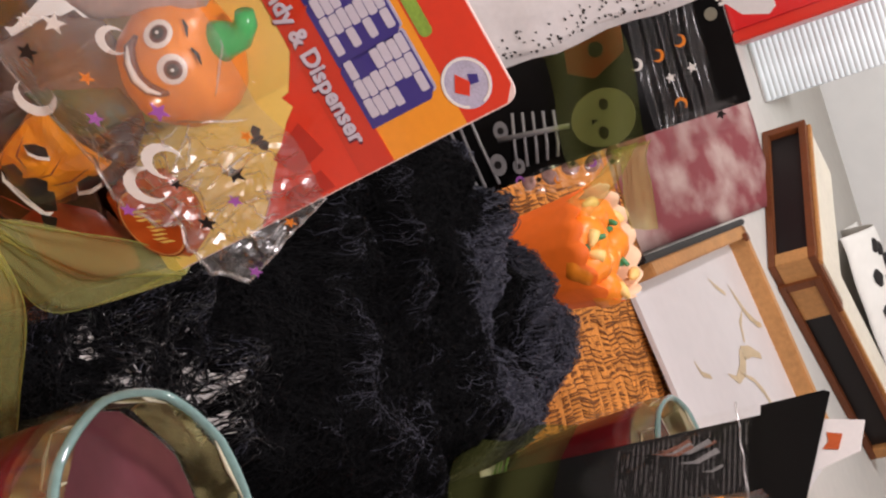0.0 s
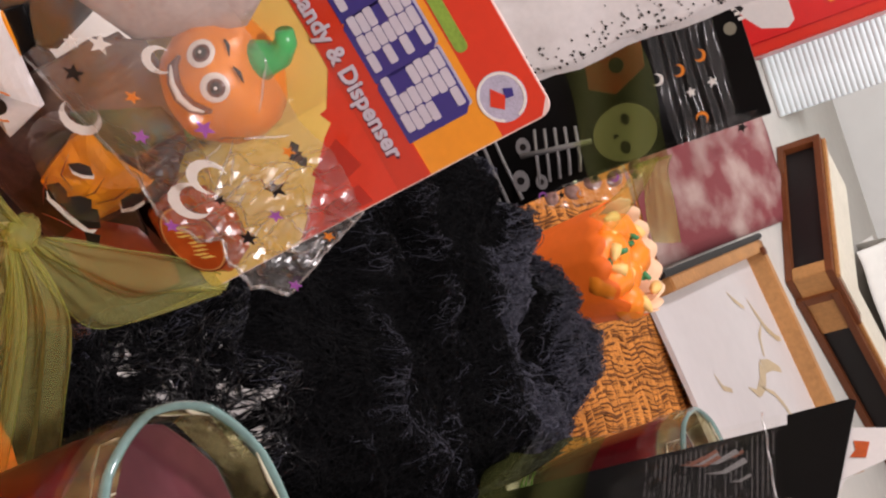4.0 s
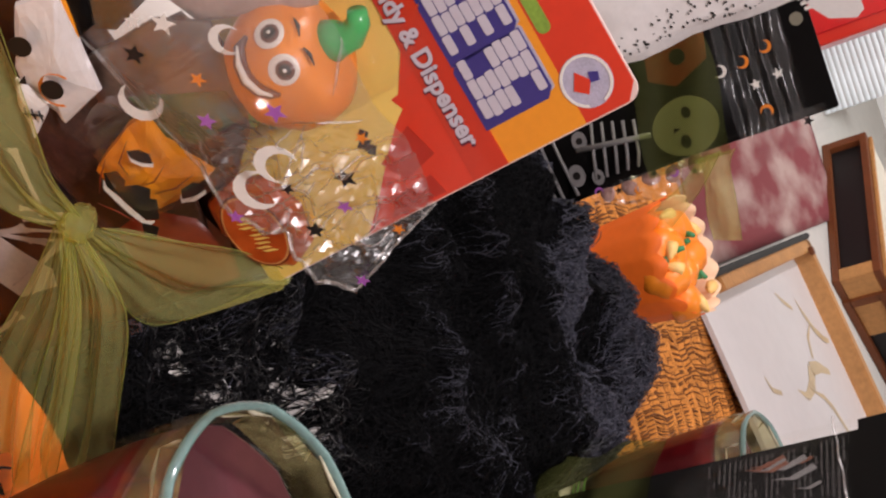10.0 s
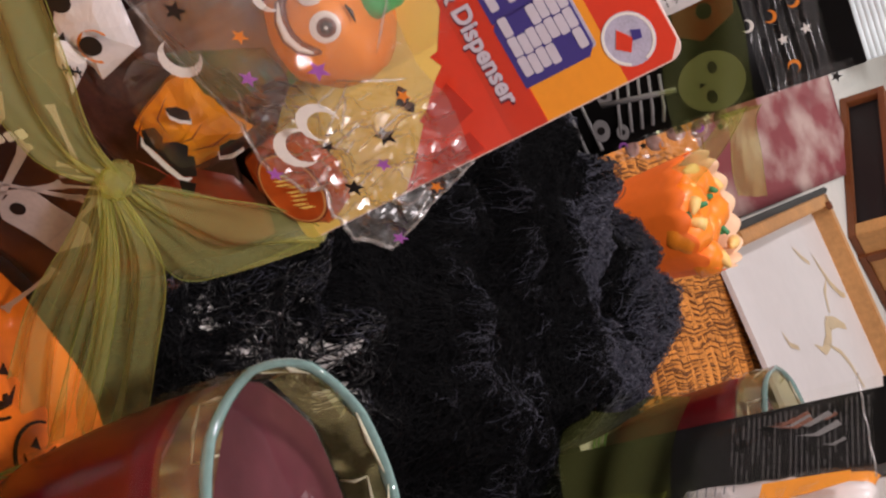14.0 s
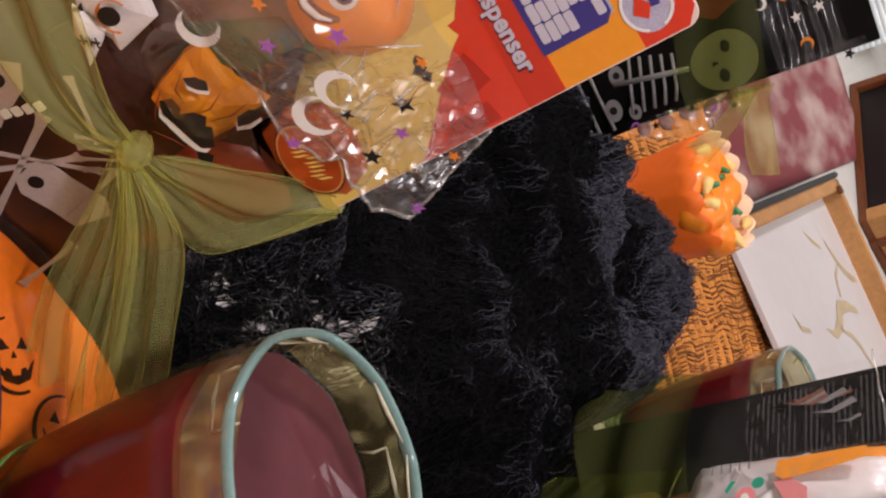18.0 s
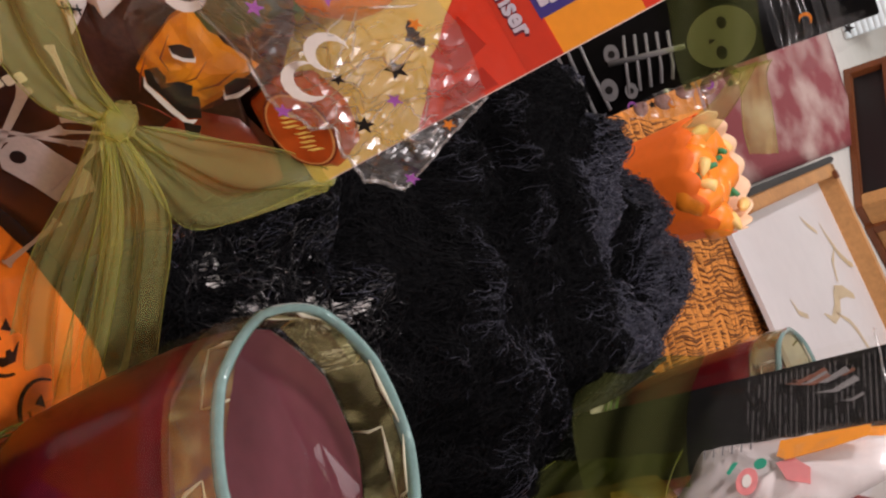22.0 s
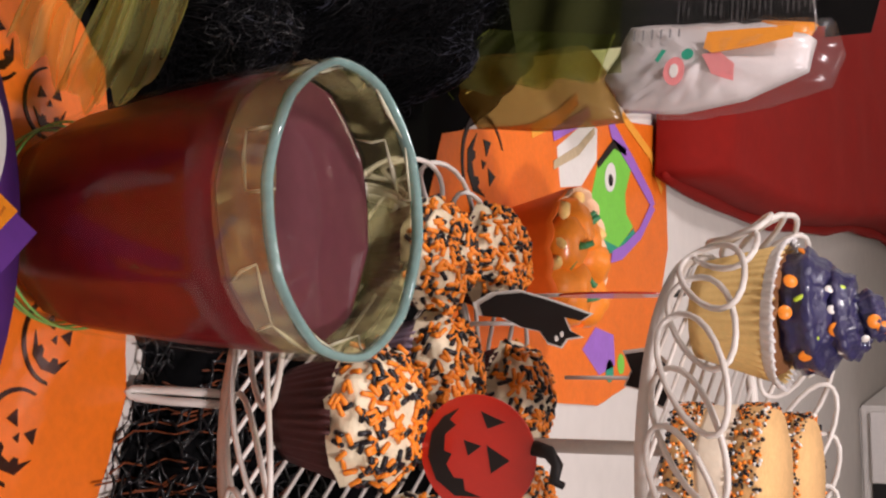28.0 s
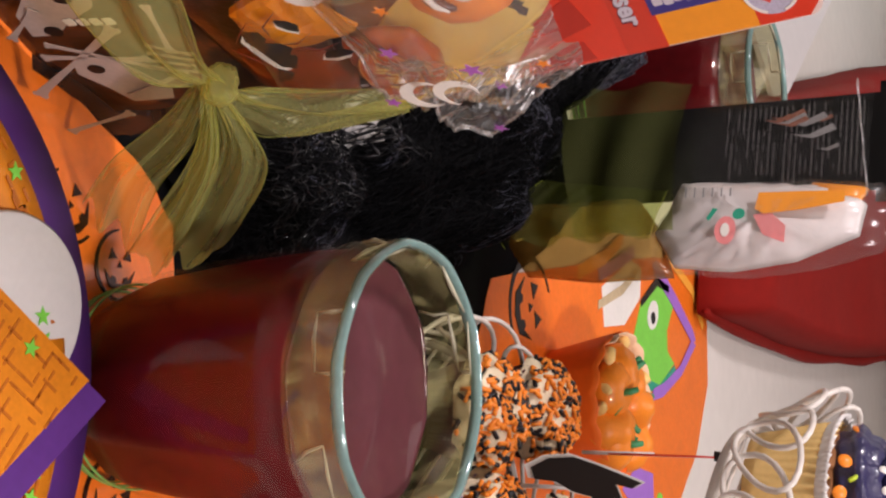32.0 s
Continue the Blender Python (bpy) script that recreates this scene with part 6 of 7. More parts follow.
# ---- patterned cloth beside the tray ----
M["red_pattern"] = mat("red_and_white_cloth", "a04a50", 0.8, vary=0.2, scale=25, bump=0.3, bump_scale=200)
n, l = M["red_pattern"].node_tree.nodes, M["red_pattern"].node_tree.links
tn, rp, tc = n.new("ShaderNodeTexNoise"), n.new("ShaderNodeValToRGB"), n.new("ShaderNodeTexCoord")
tn.inputs["Scale"].default_value, tn.inputs["Detail"].default_value = 13, 6
mp = n.new("ShaderNodeMapping")
mp.inputs["Scale"].default_value = (1.0, 0.45, 1.0)
rp.color_ramp.elements[0].position, rp.color_ramp.elements[0].color = 0.44, srgb("7e3a3e")
rp.color_ramp.elements[1].position, rp.color_ramp.elements[1].color = 0.66, srgb("b0968e")
l.new(tc.outputs["Object"], mp.inputs["Vector"]), l.new(mp.outputs["Vector"], tn.inputs["Vector"]), l.new(tn.outputs["Fac"], rp.inputs["Fac"]), l.new(rp.outputs["Color"], n["Principled BSDF"].inputs["Base Color"])
single("patterned_cloth", grid(lambda u, v: (-0.42 + 0.388 * u, 1.08 + 0.90 * v, 0.003 + 0.002 * noise.noise((u * 9, v * 14, 2))), 24, 50, 0.002), M["red_pattern"], "dusty red and white patterned cloth on the table", "cloth")


# ---- wooden boxes ----
def open_box(p, q, h, deep, label, rail=0.012):
    """A low wooden box on its side between two front corners, open and black inside."""
    p, q = Vector((*p, 0)), Vector((*q, 0))
    w = (q - p).length
    a = math.degrees(math.atan2(q.y - p.y, q.x - p.x))
    b = thing("wooden_box", (p.x, p.y, 0.001), label, "box", "wooden boxes", turn=a)
    part("bottom_board", box(0, w, 0, deep, 0, rail, 0.001), M["dark_wood"], b, smooth=False)
    part("top_board", box(0, w, 0, deep, h - rail, h, 0.001), M["dark_wood"], b, smooth=False)
    part("end_board", box(0, rail * 1.4, 0, deep, rail, h - rail, 0.001), M["dark_wood"], b, smooth=False)
    part("end_board", box(w - rail * 2.2, w, 0, deep, rail, h - rail, 0.001), M["wood"], b, "lighter wooden end", False)
    part("black_lining", box(rail * 1.4, w - rail * 2.2, 0.012, deep, rail, h - rail), M["black"], b, "black lining", False)
    part("glass_lid", box(0.012, w - 0.012, 0.03, deep - 0.01, h, h + 0.004, 0.001), M["pale_panel"], b, "pale inlaid lid", False)
    part("lid_edge", box(0.0, w, 0.014, 0.024, h, h + 0.006, 0.001), M["wood"], b, smooth=False)
    return b


M["pale_panel"] = mat("pale_inlay", "d8cdb8", 0.35, vary=0.12, scale=14, coat=0.2)
open_box((-0.160, 2.035), (0.062, 1.775), 0.078, 0.14, "dark wooden box with an open black front")
open_box((0.100, 1.800), (0.470, 2.110), 0.070, 0.12, "brown wooden box with an open black side")

spotted = thing("spotted_cloth", (0, 0, 0), "folded white cloth with black spots behind the boxes", "cloth")
part("cloth", grid(lambda u, v: (0.07 + 0.42 * u, 2.22 + 0.50 * v + 0.10 * u, 0.002 + 0.085 * math.sin(math.pi * min(1, v * 1.6 + 0.08)) ** 0.5 + 0.006 * noise.noise((u * 6, v * 6, 3))), 40, 40, 0.002), M["cloth"], spotted, "white cloth")
g = random.Random(12)
for k in range(26):
    u, v = g.random() * 0.95, 0.05 + 0.75 * g.random()
    x, y = 0.07 + 0.42 * u, 2.22 + 0.50 * v + 0.10 * u
    z = 0.006 + 0.085 * math.sin(math.pi * min(1, v * 1.6 + 0.08)) ** 0.5 + 0.006 * noise.noise((u * 6, v * 6, 3))
    part("black_spot", puffy([(px * g.uniform(0.7, 1.2), py * g.uniform(0.7, 1.2)) for px, py in circle(0.012 + 0.008 * g.random(), 12)], 0.002), M["black_print"], spotted, at=pose(x, y, z, 25 if v < 0.4 else 0, 0, 0))

# ---- ribbed white panel and red gift bag ----
M["panel_white"] = mat("white_panel_paint", "e6eef0", 0.5, vary=0.03, scale=8)
panel = thing("ribbed_panel", (0, 0, 0.001), "white ribbed board standing behind the boxes", "panel")
part("board", box(-0.60, -0.215, 2.14, 2.15, 0.0, 0.42, 0.002), M["white_paper"], panel, smooth=False)
for k in range(39):
    part("rib", tube([(-0.60, 2.1465, 0.008 + 0.0106 * k), (-0.215, 2.1465, 0.008 + 0.0106 * k)], 0.0085, 10), M["panel_white"], panel)
gift = thing("gift_bag", (0, 0, 0.001), "shiny red gift bag with gold dots", "gift bag")
M["red_gloss"] = mat("red_gloss_paper", "c01818", 0.3, vary=0.08, coat=0.4)
part("body", box(-0.72, -0.345, 2.04, 2.10, 0.0, 0.46, 0.004), M["red_gloss"], gift, "red glossy paper", False)
part("hem", box(-0.345, -0.325, 2.03, 2.105, 0.0, 0.46, 0.003), M["red_toy"], gift, "bright red pleated edge", False)
for k in range(14):
    part("gold_dot", plate_shape(circle(0.008, 14), 0.001, pose(-0.38 - 0.045 * (k % 4), 2.0395, 0.08 + 0.09 * (k // 4) + 0.02 * (k % 2), 90, 0, 0)), M["card_orange"], gift, smooth=False)

# ---- red blanket, serving plate, cabinet ----
red = thing("red_blanket", (0, 0, 0.001), "thick dark red blanket with a rolled edge", "blanket")
NEAR = [(0.435, 0.775), (0.69, 1.115), (0.95, 1.46), (1.19, 1.81), (1.43, 2.15)]
FAR = [(0.275, 0.940), (0.385, 1.240), (0.490, 1.520), (0.592, 1.800), (0.790, 2.300)]


def along_rows(rows, u):
    k = min(u * 4, 3.999)
    i, f = int(k), k - int(k)
    return Vector(rows[i]).lerp(Vector(rows[i + 1]), f)


def blanket(u, v):
    """u along the rolled edge, v across to the far side."""
    p = along_rows(NEAR, u).lerp(along_rows(FAR, u), v)
    fall = min(1, v / 0.05, (1 - v) / 0.05, u / 0.04)
    return (p.x + 0.012 * math.sin(7 * u) * (1 - v), p.y - 0.008 * math.sin(7 * u) * (1 - v), 0.006 + 0.062 * math.sin(fall * math.pi / 2) + 0.005 * noise.noise((u * 9, v * 5, 1)))


part("cover", grid(blanket, 60, 40, 0.005), M["red_cloth"], red, "dark red cloth")
part("rolled_edge", tube([Vector(blanket(k / 40, 0)) + Vector((0.002, -0.001, 0.010)) for k in range(41)], [0.004 + 0.006 * min(1, k / 5) + 0.002 * math.sin(k * 0.7) for k in range(41)], 14), M["red_cloth"], red, "rolled padded edge")
cab = thing("cabinet", (1.55, 1.50, 0), "white painted cabinet with a dark gap between its doors", "cabinet", turn=-32)
part("body", box(-0.16, 0.30, 0.0, 0.30, 0.0, 0.42, 0.004), M["wall"], cab, "white painted body", False)
part("door", box(-0.150, -0.02, -0.012, -0.002, 0.02, 0.40, 0.002), M["white_paper"], cab, smooth=False)
part("door", box(0.03, 0.29, -0.012, -0.002, 0.02, 0.40, 0.002), M["white_paper"], cab, smooth=False)
part("dark_gap", box(-0.018, 0.028, -0.006, -0.001, 0.02, 0.40), M["black"], cab, smooth=False)


# ---- wire stand ----
stand = thing("wire_stand", (0.208, 0.095, 0.001), "two-tier white wire stand for cakes", "cake stand")


def wire_tier(r, floor, n, high, lean, spacing, ox=0.0):
    """One basket: floor bars, a flat rim band, and a frill of wire loops that lean out."""
    ring = [(ox + r * math.cos(a), r * math.sin(a), floor) for a in np.linspace(0, 2 * math.pi, 72, endpoint=False)]
    part("floor_ring", tube(ring, 0.0024, 8, True), M["wire"], stand)
    part("band", lathe([(r + 0.0005, floor - 0.003), (r + 0.0020, floor - 0.003), (r + 0.0030, floor + 0.003), (r + 0.0015, floor + 0.003)], 72, ring=True), M["wire"], stand, "flat white band", at=pose(ox, 0, 0))
    k = -r + spacing
    while k < r - 0.004:
        half = math.sqrt(r * r - k * k)
        part("floor_bar", tube([(ox + k, -half, floor), (ox + k, 0, floor - 0.0005), (ox + k, half, floor)], 0.0012, 6), M["wire"], stand)
        k += spacing
    for i in range(n):
        a = 2 * math.pi * i / n
        pts = []
        for t in np.linspace(0, 2 * math.pi, 22, endpoint=False):
            b = a + 0.62 * (2 * math.pi / n) * math.cos(t) * 1.35 + 0.70 * (2 * math.pi / n) * math.sin(t)
            hgt = floor + 0.004 + high * (0.5 + 0.5 * math.sin(t))
            rr = r + 0.003 + lean * (hgt - floor) + (0.0022 if i % 2 else 0)
            pts.append((ox + rr * math.cos(b), rr * math.sin(b), hgt))
        part("wire_loop", tube(pts, 0.0015, 8, True), M["wire"], stand)


wire_tier(0.142, 0.050, 21, 0.033, 0.30, 0.0135)
wire_tier(0.104, 0.243, 26, 0.040, 0.40, 0.0135, 0.010)
part("pole", tube([(0.02, 0.02, 0.05), (0.02, 0.02, 0.243)], 0.004, 12), M["wire"], stand)
for a in (222, 312, 42, 132):
    c, s = math.cos(math.radians(a)), math.sin(math.radians(a))
    px, py = -s * 0.0026, c * 0.0026
    pts = [(0.138 * c + px, 0.138 * s + py, 0.05), (0.148 * c + px, 0.148 * s + py, 0.020), (0.156 * c + px * 0.8, 0.156 * s + py * 0.8, 0.003), (0.158 * c, 0.158 * s, 0.002), (0.156 * c - px * 0.8, 0.156 * s - py * 0.8, 0.003), (0.148 * c - px, 0.148 * s - py, 0.020), (0.138 * c - px, 0.138 * s - py, 0.05)]
    part("leg", tube(pts, 0.0022, 8), M["wire"], stand)


# ---- cupcakes ----
def fluted(r0, r1, h, n=36, depth=0.05, ragged=0.0):
    """A pleated paper case."""
    bm = bmesh.new()
    rows = []
    for k in range(7):
        f = k / 6
        row = []
        for i in range(n * 4):
            a = 2 * math.pi * i / (n * 4)
            r = (r0 + (r1 - r0) * f) * (1 + depth * f * math.cos(n * a))
            z = h * f + (ragged * (0.5 + 0.5 * math.cos(n * a)) + ragged * noise.noise((3 * math.cos(a), 3 * math.sin(a), r0 * 99))) * (k == 6)
            row.append(bm.verts.new((r * math.cos(a), r * math.sin(a), z)))
        rows.append(row)
    for a, b in zip(rows, rows[1:]):
        for i in range(len(a)):
            j = (i + 1) % len(a)
            bm.faces.new((a[i], a[j], b[j], b[i]))
    bm.faces.new(rows[0])
    bmesh.ops.recalc_face_normals(bm, faces=bm.faces)
    bmesh.ops.solidify(bm, geom=bm.faces[:], thickness=0.0004)
    return bm


def dome(u, v, r, h, seed, rough):
    a, f = 2 * math.pi * u, v
    rr = r * math.cos(f * math.pi / 2) ** 0.55
    z = h * math.sin(f * math.pi / 2) ** 0.8
    k = 1 + rough * noise.noise((4 * math.cos(a) + seed, 4 * math.sin(a), f * 6)) + 0.05 * math.sin(3 * a + 9 * f)
    return Vector((rr * k * math.cos(a), rr * k * math.sin(a), z * (1 + rough * 0.6 * noise.noise((rr * 90, a, seed)))))


def sprinkles(parent, count, seed, r, h, z0, rough, me, name, low=0.05):
    """Single sprinkles that lie on the frosting, all of one shape."""
    g = random.Random(seed)
    for k in range(count):
        u, v = g.random(), low + (0.97 - low) * g.random() ** 0.9
        p = dome(u, v, r, h, seed // 10, rough)
        q1, q2 = dome(u + 0.01, v, r, h, seed // 10, rough) - p, dome(u, min(1, v + 0.02), r, h, seed // 10, rough) - p
        a = g.uniform(0, 6.28)
        nrm = q1.cross(q2).normalized()
        if nrm.dot(p) < 0:
            nrm = -nrm
        d = (q1.normalized() * math.cos(a) + q2.normalized() * math.sin(a) + nrm * g.uniform(-0.35, 0.35)).normalized()
        side = nrm.cross(d).normalized()
        up = d.cross(side)
        c = p + Vector((0, 0, z0)) + nrm * 0.0009
        ob = new(name, me)
        ob.parent = parent
        ob.matrix_basis = Matrix(((d.x, side.x, up.x, c.x), (d.y, side.y, up.y, c.y), (d.z, side.z, up.z, c.z), (0, 0, 0, 1)))


def sprinkle_shape(material):
    return mesh_from(tube([(-0.0036, 0, 0), (-0.0031, 0, 0), (0.0031, 0, 0), (0.0036, 0, 0)], [0.0007, 0.00135, 0.00135, 0.0007], 7), "sprinkle", material)


ORANGE_SPRINKLE, BLACK_SPRINKLE = sprinkle_shape(M["spr_o"]), sprinkle_shape(M["spr_b"])


def cupcake(at, liner, label, seed, s=1.0, turn=(0, 0, 0)):
    c = new("cupcake")
    c.matrix_world = pose(*at, *turn)
    tagged(c, label, "cupcake", "cupcakes on the stand")
    case = part("paper_case", fluted(0.0235 * s, 0.0325 * s, 0.036 * s, 40, 0.045, 0.002), liner, c, "pleated paper case")
    part("cake", lathe([(0, 0.002), (0.0225 * s, 0.002), (0.0305 * s, 0.034 * s), (0.028 * s, 0.040 * s), (0, 0.042 * s)], 32), M["sponge"], c, "cake inside the case")
    r, h, z0 = 0.0335 * s, 0.026 * s, 0.035 * s
    part("frosting", grid(lambda u, v: dome(u, v, r, h, seed, 0.16) + Vector((0, 0, z0)), 48, 18), M["icing"], c, "cream white frosting")
    sprinkles(c, int(165 * s), seed * 10 + 1, r, h, z0, 0.16, ORANGE_SPRINKLE, "orange_sprinkle")
    sprinkles(c, int(115 * s), seed * 10 + 2, r, h, z0, 0.16, BLACK_SPRINKLE, "black_sprinkle")
    return c


M["sponge"] = mat("sponge_cake", "8a5a34", 0.8, vary=0.15, scale=80, bump=0.5, bump_scale=400)
M["lilac_case"] = mat("lilac_foil_case", "9c8a9c", 0.35, vary=0.1, metal=0.3)
cupcake((0.146, 0.040, 0.0535), M["choc"], "chocolate cupcake with white frosting and many sprinkles", 1, 1.06)
cupcake((0.181, 0.122, 0.0535), M["lilac_case"], "cupcake in a lilac case with sprinkled frosting", 2, 0.94)
cupcake((0.127, 0.158, 0.0535), M["choc"], "cupcake with white frosting and orange sprinkles", 3, 0.92)
cupcake((0.172, 0.222, 0.0535), M["choc"], "cupcake with white frosting and black sprinkles", 4, 0.92)
cupcake((0.256, 0.188, 0.0535), M["choc"], "dark chocolate cupcake with sprinkled white frosting", 5, 1.0)
cupcake((0.318, 0.150, 0.0535), M["lilac_case"], "cupcake with thin white frosting and sprinkles", 6, 0.98)
cupcake((0.236, 0.030, 0.0535), M["choc"], "chocolate cupcake with white frosting and few sprinkles", 7, 1.0)

# purple swirled cupcake on the upper tier
pc = new("cupcake")
pc.matrix_world = pose(0.149, 0.132, 0.2465, 2, 3, 0)
tagged(pc, "yellow cupcake with a swirl of dark purple frosting", "cupcake", "cupcakes on the stand")
part("paper_case", fluted(0.0245, 0.0335, 0.040, 44, 0.03, 0.003), M["cake"], pc, "pale yellow pleated case")
part("case_flare", fluted(0.0330, 0.0365, 0.006, 44, 0.05, 0.002), M["white_paper"], pc, "white frill of the case", at=pose(0, 0, 0.037))
part("cake", lathe([(0, 0.002), (0.0235, 0.002), (0.0315, 0.038), (0.028, 0.044), (0, 0.046)], 32), M["sponge"], pc)
coil, rad = [], []
for k in range(130):
    f = k / 129
    a = 2 * math.pi * 3.1 * f
    r = 0.0225 * (1 - f) ** 0.72
    coil.append((r * math.cos(a) + 0.002 * f, r * math.sin(a), 0.046 + 0.046 * f ** 1.05))
    rad.append(0.0128 * (1 - 0.62 * f) * (1 + 0.09 * math.sin(k * 1.9) + 0.05 * math.sin(k * 0.73)) if f < 0.97 else 0.002)


def ridged(points, radius, ridges=6):
    """A piped rope of icing with ridges along it."""
    bm = tube(points, radius, 24)
    bm.verts.ensure_lookup_table()
    for i, v in enumerate(bm.verts):
        c = Vector(points[i // 24])
        v.co = c + (v.co - c) * (1 + 0.13 * math.cos(ridges * 2 * math.pi * (i % 24) / 24) + 0.07 * noise.noise(v.co * 220))
    return bm


part("frosting", ridged(coil, rad), M["purple_icing"], pc, "swirled dark purple frosting")
part("frosting_core", lathe([(0, 0.040), (0.024, 0.042), (0.018, 0.062), (0.008, 0.082), (0, 0.088)], 32), M["purple_icing"], pc)
M["lime"] = mat("lime_sprinkle", "b6cc30", 0.4, vary=0.08)
for a, z, kind in ((205, 0.050, "o"), (232, 0.049, "o"), (218, 0.0545, "l"), (180, 0.056, "w"), (250, 0.070, "o"), (262, 0.062, "l"), (275, 0.057, "o"), (290, 0.072, "w"), (225, 0.068, "w"), (240, 0.086, "o"), (262, 0.090, "o"), (250, 0.096, "l"), (300, 0.060, "o"), (200, 0.066, "w"), (190, 0.070, "l"), (320, 0.056, "w"), (160, 0.052, "o"), (280, 0.082, "w")):
    ar = math.radians(a)
    r = 0.0356 - 0.62 * (z - 0.046)
    m = Matrix.Translation((r * math.cos(ar), r * math.sin(ar), z)) @ Matrix.Rotation(ar, 4, "Z") @ Matrix.Rotation(math.radians(65), 4, "Y")
    if kind == "l":
        part("lime_sprinkle", tube([(-0.003, 0, 0), (-0.0025, 0, 0), (0.0025, 0, 0), (0.003, 0, 0)], [0.0006, 0.0011, 0.0011, 0.0006], 8), M["lime"], pc, at=m @ pose(0, 0, 0, 0, 0, a))
    else:
        part("orange_confetti" if kind == "o" else "white_confetti", lathe([(0, -0.0005), (0.0032, -0.0005), (0.0035, 0), (0.0032, 0.0005), (0, 0.0005)] if kind == "o" else [(0, -0.0004), (0.0020, -0.0004), (0.0022, 0), (0.0020, 0.0004), (0, 0.0004)], 18), M["spr_o"] if kind == "o" else M["white_print"], pc, at=m)


# ---- sandwich cookies on the upper tier ----
M["cookie"] = mat("pale_cookie", "dcae72", 0.7, vary=0.15, scale=70, bump=0.4, bump_scale=350)
M["cream"] = mat("cream_filling", "efe0c8", 0.55, vary=0.05, scale=50, bump=0.2, bump_scale=200)


def sandwich(at, r, label, seed):
    """Two soft cookies with cream between; fine sprinkles stick to their sides."""
    c = new("sandwich_cookie")
    c.matrix_world = pose(*at, 0, 0, 40 * seed)
    tagged(c, label, "cookie", "sandwich cookies")
    for z, h in ((0.0, 0.015), (0.031, 0.015)):
        k = part("cookie", lathe([(0, z), (r * 0.9, z), (r, z + 0.25 * h), (r * 1.01, z + 0.6 * h), (r * 0.95, z + h), (0, z + h)], 48, wobble=0.04), M["cookie"], c, "soft cookie edged with sprinkles")
        g = random.Random(seed * 7 + int(z * 1000))
        for material, name, count in ((M["spr_o"], "orange_speckle", 330), (M["spr_b"], "black_speckle", 420), (M["white_print"], "white_speckle", 160)):
            bm = bmesh.new()
            for i in range(count):
                a, zz = g.uniform(0, 6.283), z + h * g.uniform(0.02, 1.0)
                rr = r * 1.0 * (1 + 0.012 * g.random())
                bmesh.ops.create_icosphere(bm, subdivisions=1, radius=g.uniform(0.0006, 0.0013), matrix=Matrix.Translation((rr * math.cos(a), rr * math.sin(a), zz)))
            tagged(part(name, bm, material, k), kind="stuff")
    part("cream", lathe([(0, 0.014), (r * 0.92, 0.014), (r * 0.99, 0.018), (r * 0.95, 0.022), (r * 1.0, 0.027), (r * 0.92, 0.032), (0, 0.032)], 48, wobble=0.06), M["cream"], c, "piped cream filling")
    return c


sandwich((0.188, 0.052, 0.2465), 0.034, "sandwich cookie with cream and speckled edges", 1)
sandwich((0.242, 0.110, 0.2465), 0.034, "sandwich cookie with cream filling beside the cupcake", 2)
sandwich((0.256, 0.030, 0.2465), 0.034, "sandwich cookie with orange and black specks", 3)

# ---- picks in the cupcakes ----
FACE = Matrix(((0.84, 0, -0.543, 0), (-0.543, 0, -0.84, 0), (0, 1, 0, 0), (0, 0, 0, 1)))


def pick(name, at, label, outline, material, m=FACE, edge=None, stick=0.05):
    p = thing(name, at, label, "cake pick", "cake picks")
    if edge:
        part("white_border", plate_shape([(x * edge, y * edge) for x, y in outline], 0.0008), M["white_print"], p, "white cut edge", False, m @ pose(0, 0, -0.0008))
    part("figure", plate_shape(outline, 0.0012), material, p, smooth=False, at=m)
    part("stick", tube([(0, 0, -stick), (0, 0, -0.005)], 0.0012, 8), M["white_paper"], p)
    return p


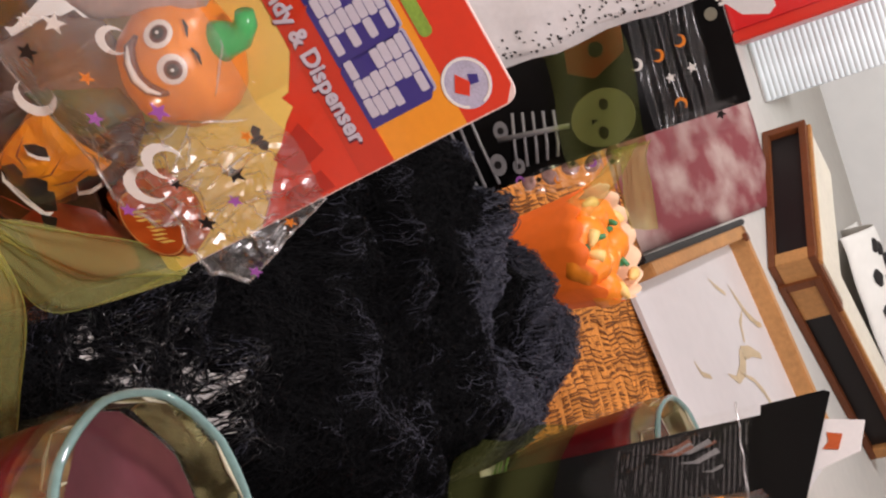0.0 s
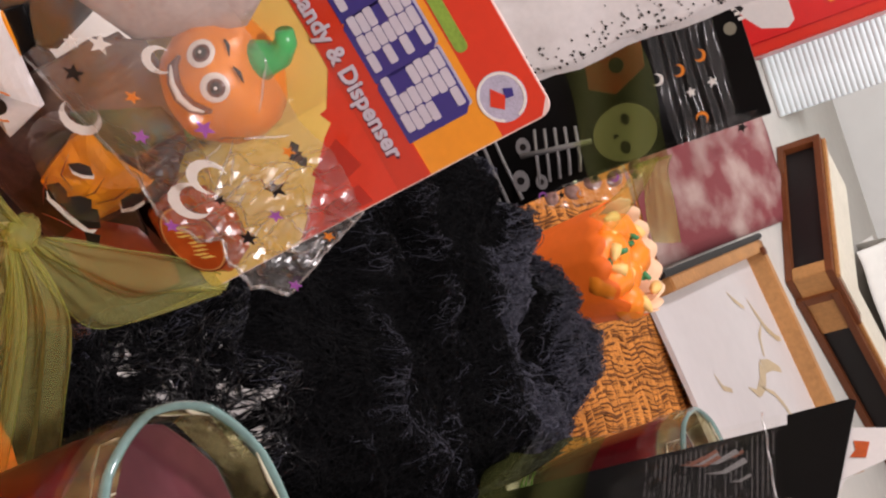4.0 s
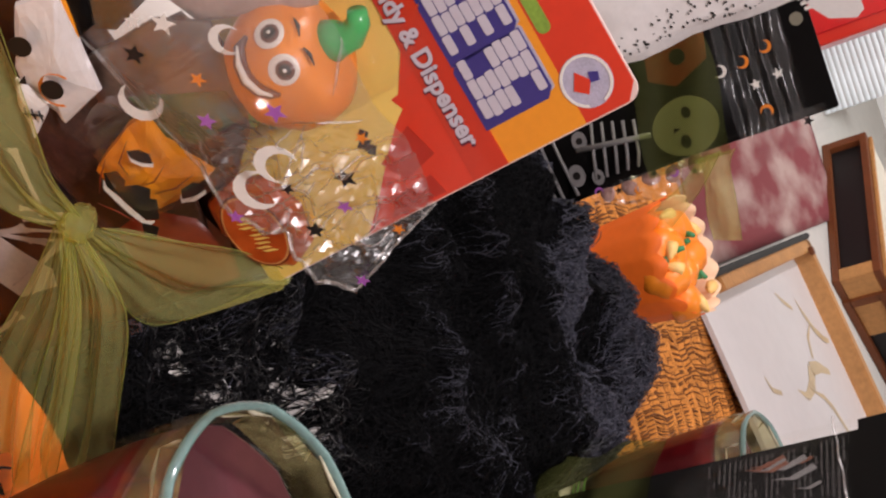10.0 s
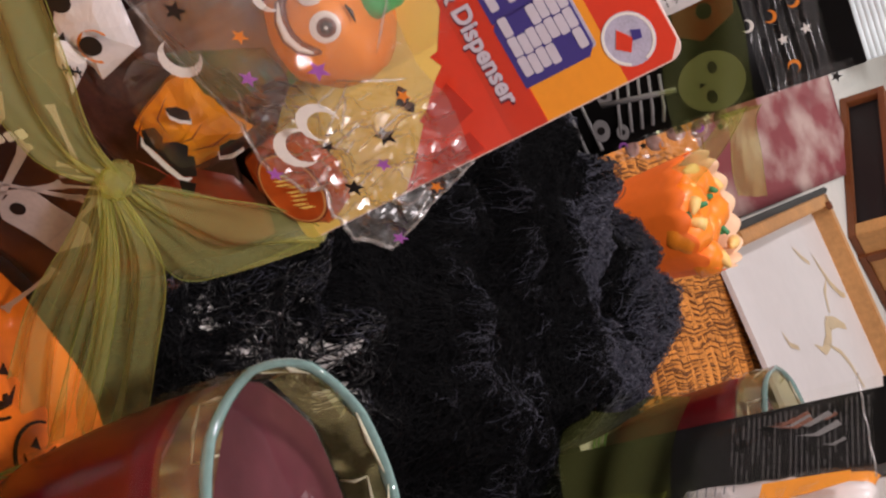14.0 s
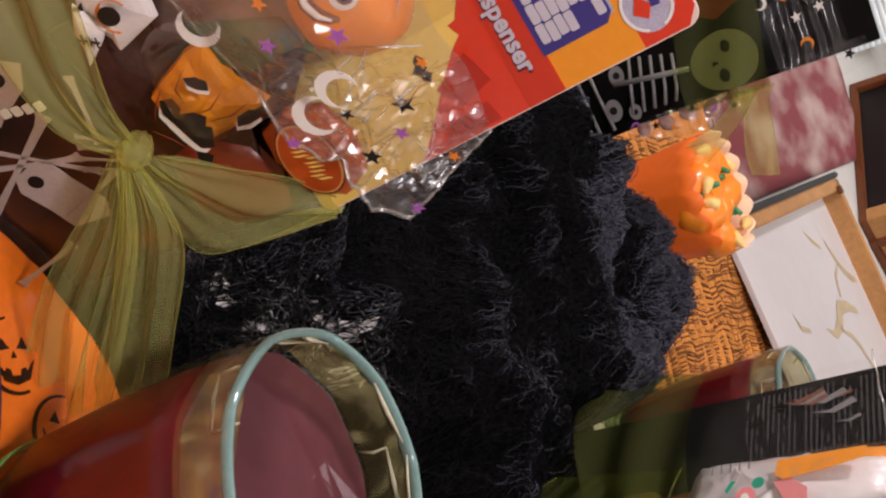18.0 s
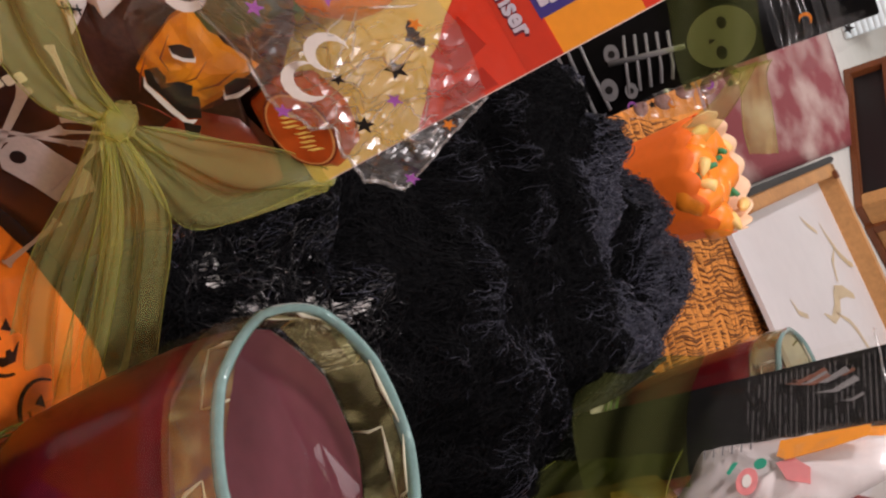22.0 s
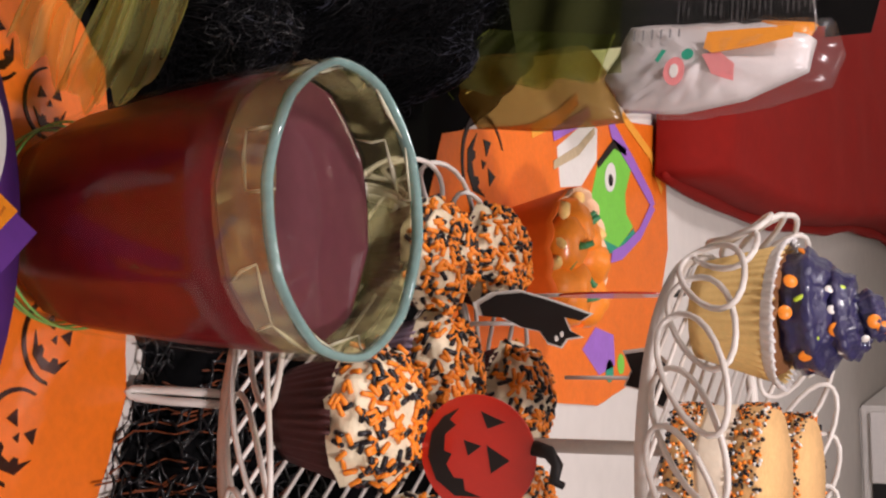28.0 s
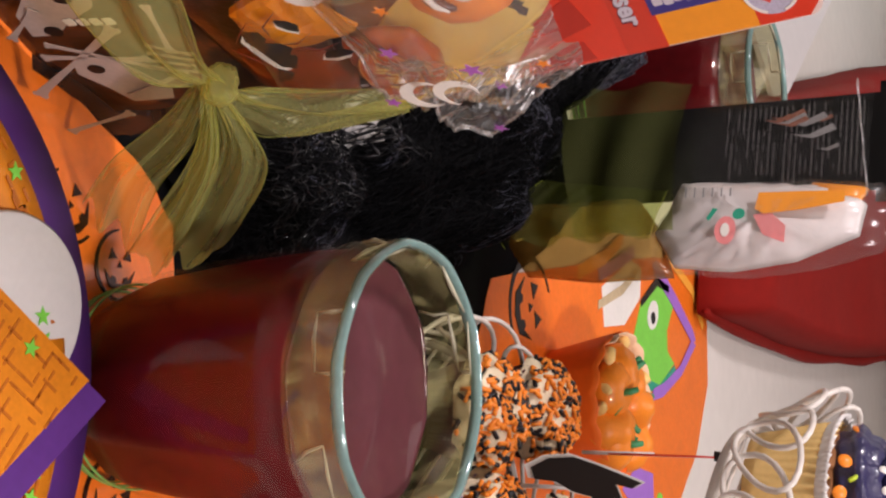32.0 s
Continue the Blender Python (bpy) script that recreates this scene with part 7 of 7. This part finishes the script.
pp = pick("pumpkin_pick", (0.173, 0.045, 0.147), "round red pumpkin pick with a black face", circle(0.030, 40, ry=0.0315), M["red_toy"])
PF = FACE @ pose(0, 0, 0, 0, 0, 8)
for outline in ([(-0.004, 0.006), (0.010, 0.006), (0.005, 0.017)], [(-0.021, 0.006), (-0.012, 0.008), (-0.014, 0.018)], [(-0.008, -0.006), (0.000, -0.005), (-0.004, 0.003)], [(-0.024, -0.006), (-0.019, -0.012), (-0.016, -0.009), (-0.012, -0.016), (-0.004, -0.018), (-0.002, -0.014), (0.003, -0.018), (0.010, -0.015), (0.011, -0.010), (0.017, -0.010), (0.021, -0.002), (0.019, -0.016), (0.010, -0.025), (-0.002, -0.0275), (-0.014, -0.023), (-0.021, -0.015)]):
    part("black_feature", plate_shape(outline, 0.0004, z=0.0012), M["black_print"], pp, smooth=False, at=PF)
part("black_stem", tube([FACE @ Vector(p) for p in ((-0.004, 0.030, 0.0), (-0.002, 0.038, 0), (0.004, 0.042, 0), (0.012, 0.040, 0), (0.014, 0.045, 0))], [0.004, 0.0036, 0.0032, 0.003, 0.002], 8), M["black_print"], pp)
cat = pick("cat_pick", (0.140, 0.110, 0.178), "black cat shaped pick with a white cut edge", [(-0.010, -0.044), (-0.015, -0.034), (-0.016, -0.020), (-0.012, -0.006), (-0.008, 0.006), (-0.004, 0.017), (-0.001, 0.012), (-0.003, 0.003), (0.004, 0.006), (0.007, 0.012), (0.008, 0.004), (0.012, 0.001), (0.010, -0.006), (0.004, -0.010), (0.002, -0.020), (-0.003, -0.030), (-0.004, -0.042)], M["black_print"], edge=1.10)
for x, y in ((0.0058, 0.0020), (0.0080, -0.0010)):
    part("eye", plate_shape(circle(0.0016, 10, x, y, ry=0.0010), 0.0003, z=0.0012), M["white_print"], cat, smooth=False, at=FACE)
pick("bat_pick", (0.230, 0.178, 0.189), "small black bat pick with a white cut edge", [(-0.014, -0.012), (-0.016, 0.004), (-0.008, 0.012), (0.000, 0.008), (0.008, 0.014), (0.016, 0.010), (0.012, 0.000), (0.006, -0.004), (0.004, -0.012), (-0.004, -0.008)], M["black_print"], edge=1.14)
SIDE = Matrix.Rotation(math.radians(85), 4, "Z") @ FACE
rp_ = pick("pumpkin_pick", (0.187, 0.202, 0.172), "red pumpkin pick turned edge on", circle(0.030, 32, ry=0.032), M["red_toy"], SIDE)
part("black_stem", tube([SIDE @ Vector(p) for p in ((0, 0.031, 0), (0.001, 0.036, 0), (0.004, 0.040, 0), (0.008, 0.040, 0))], [0.003, 0.0026, 0.002, 0.0015], 8), M["black_print"], rp_)
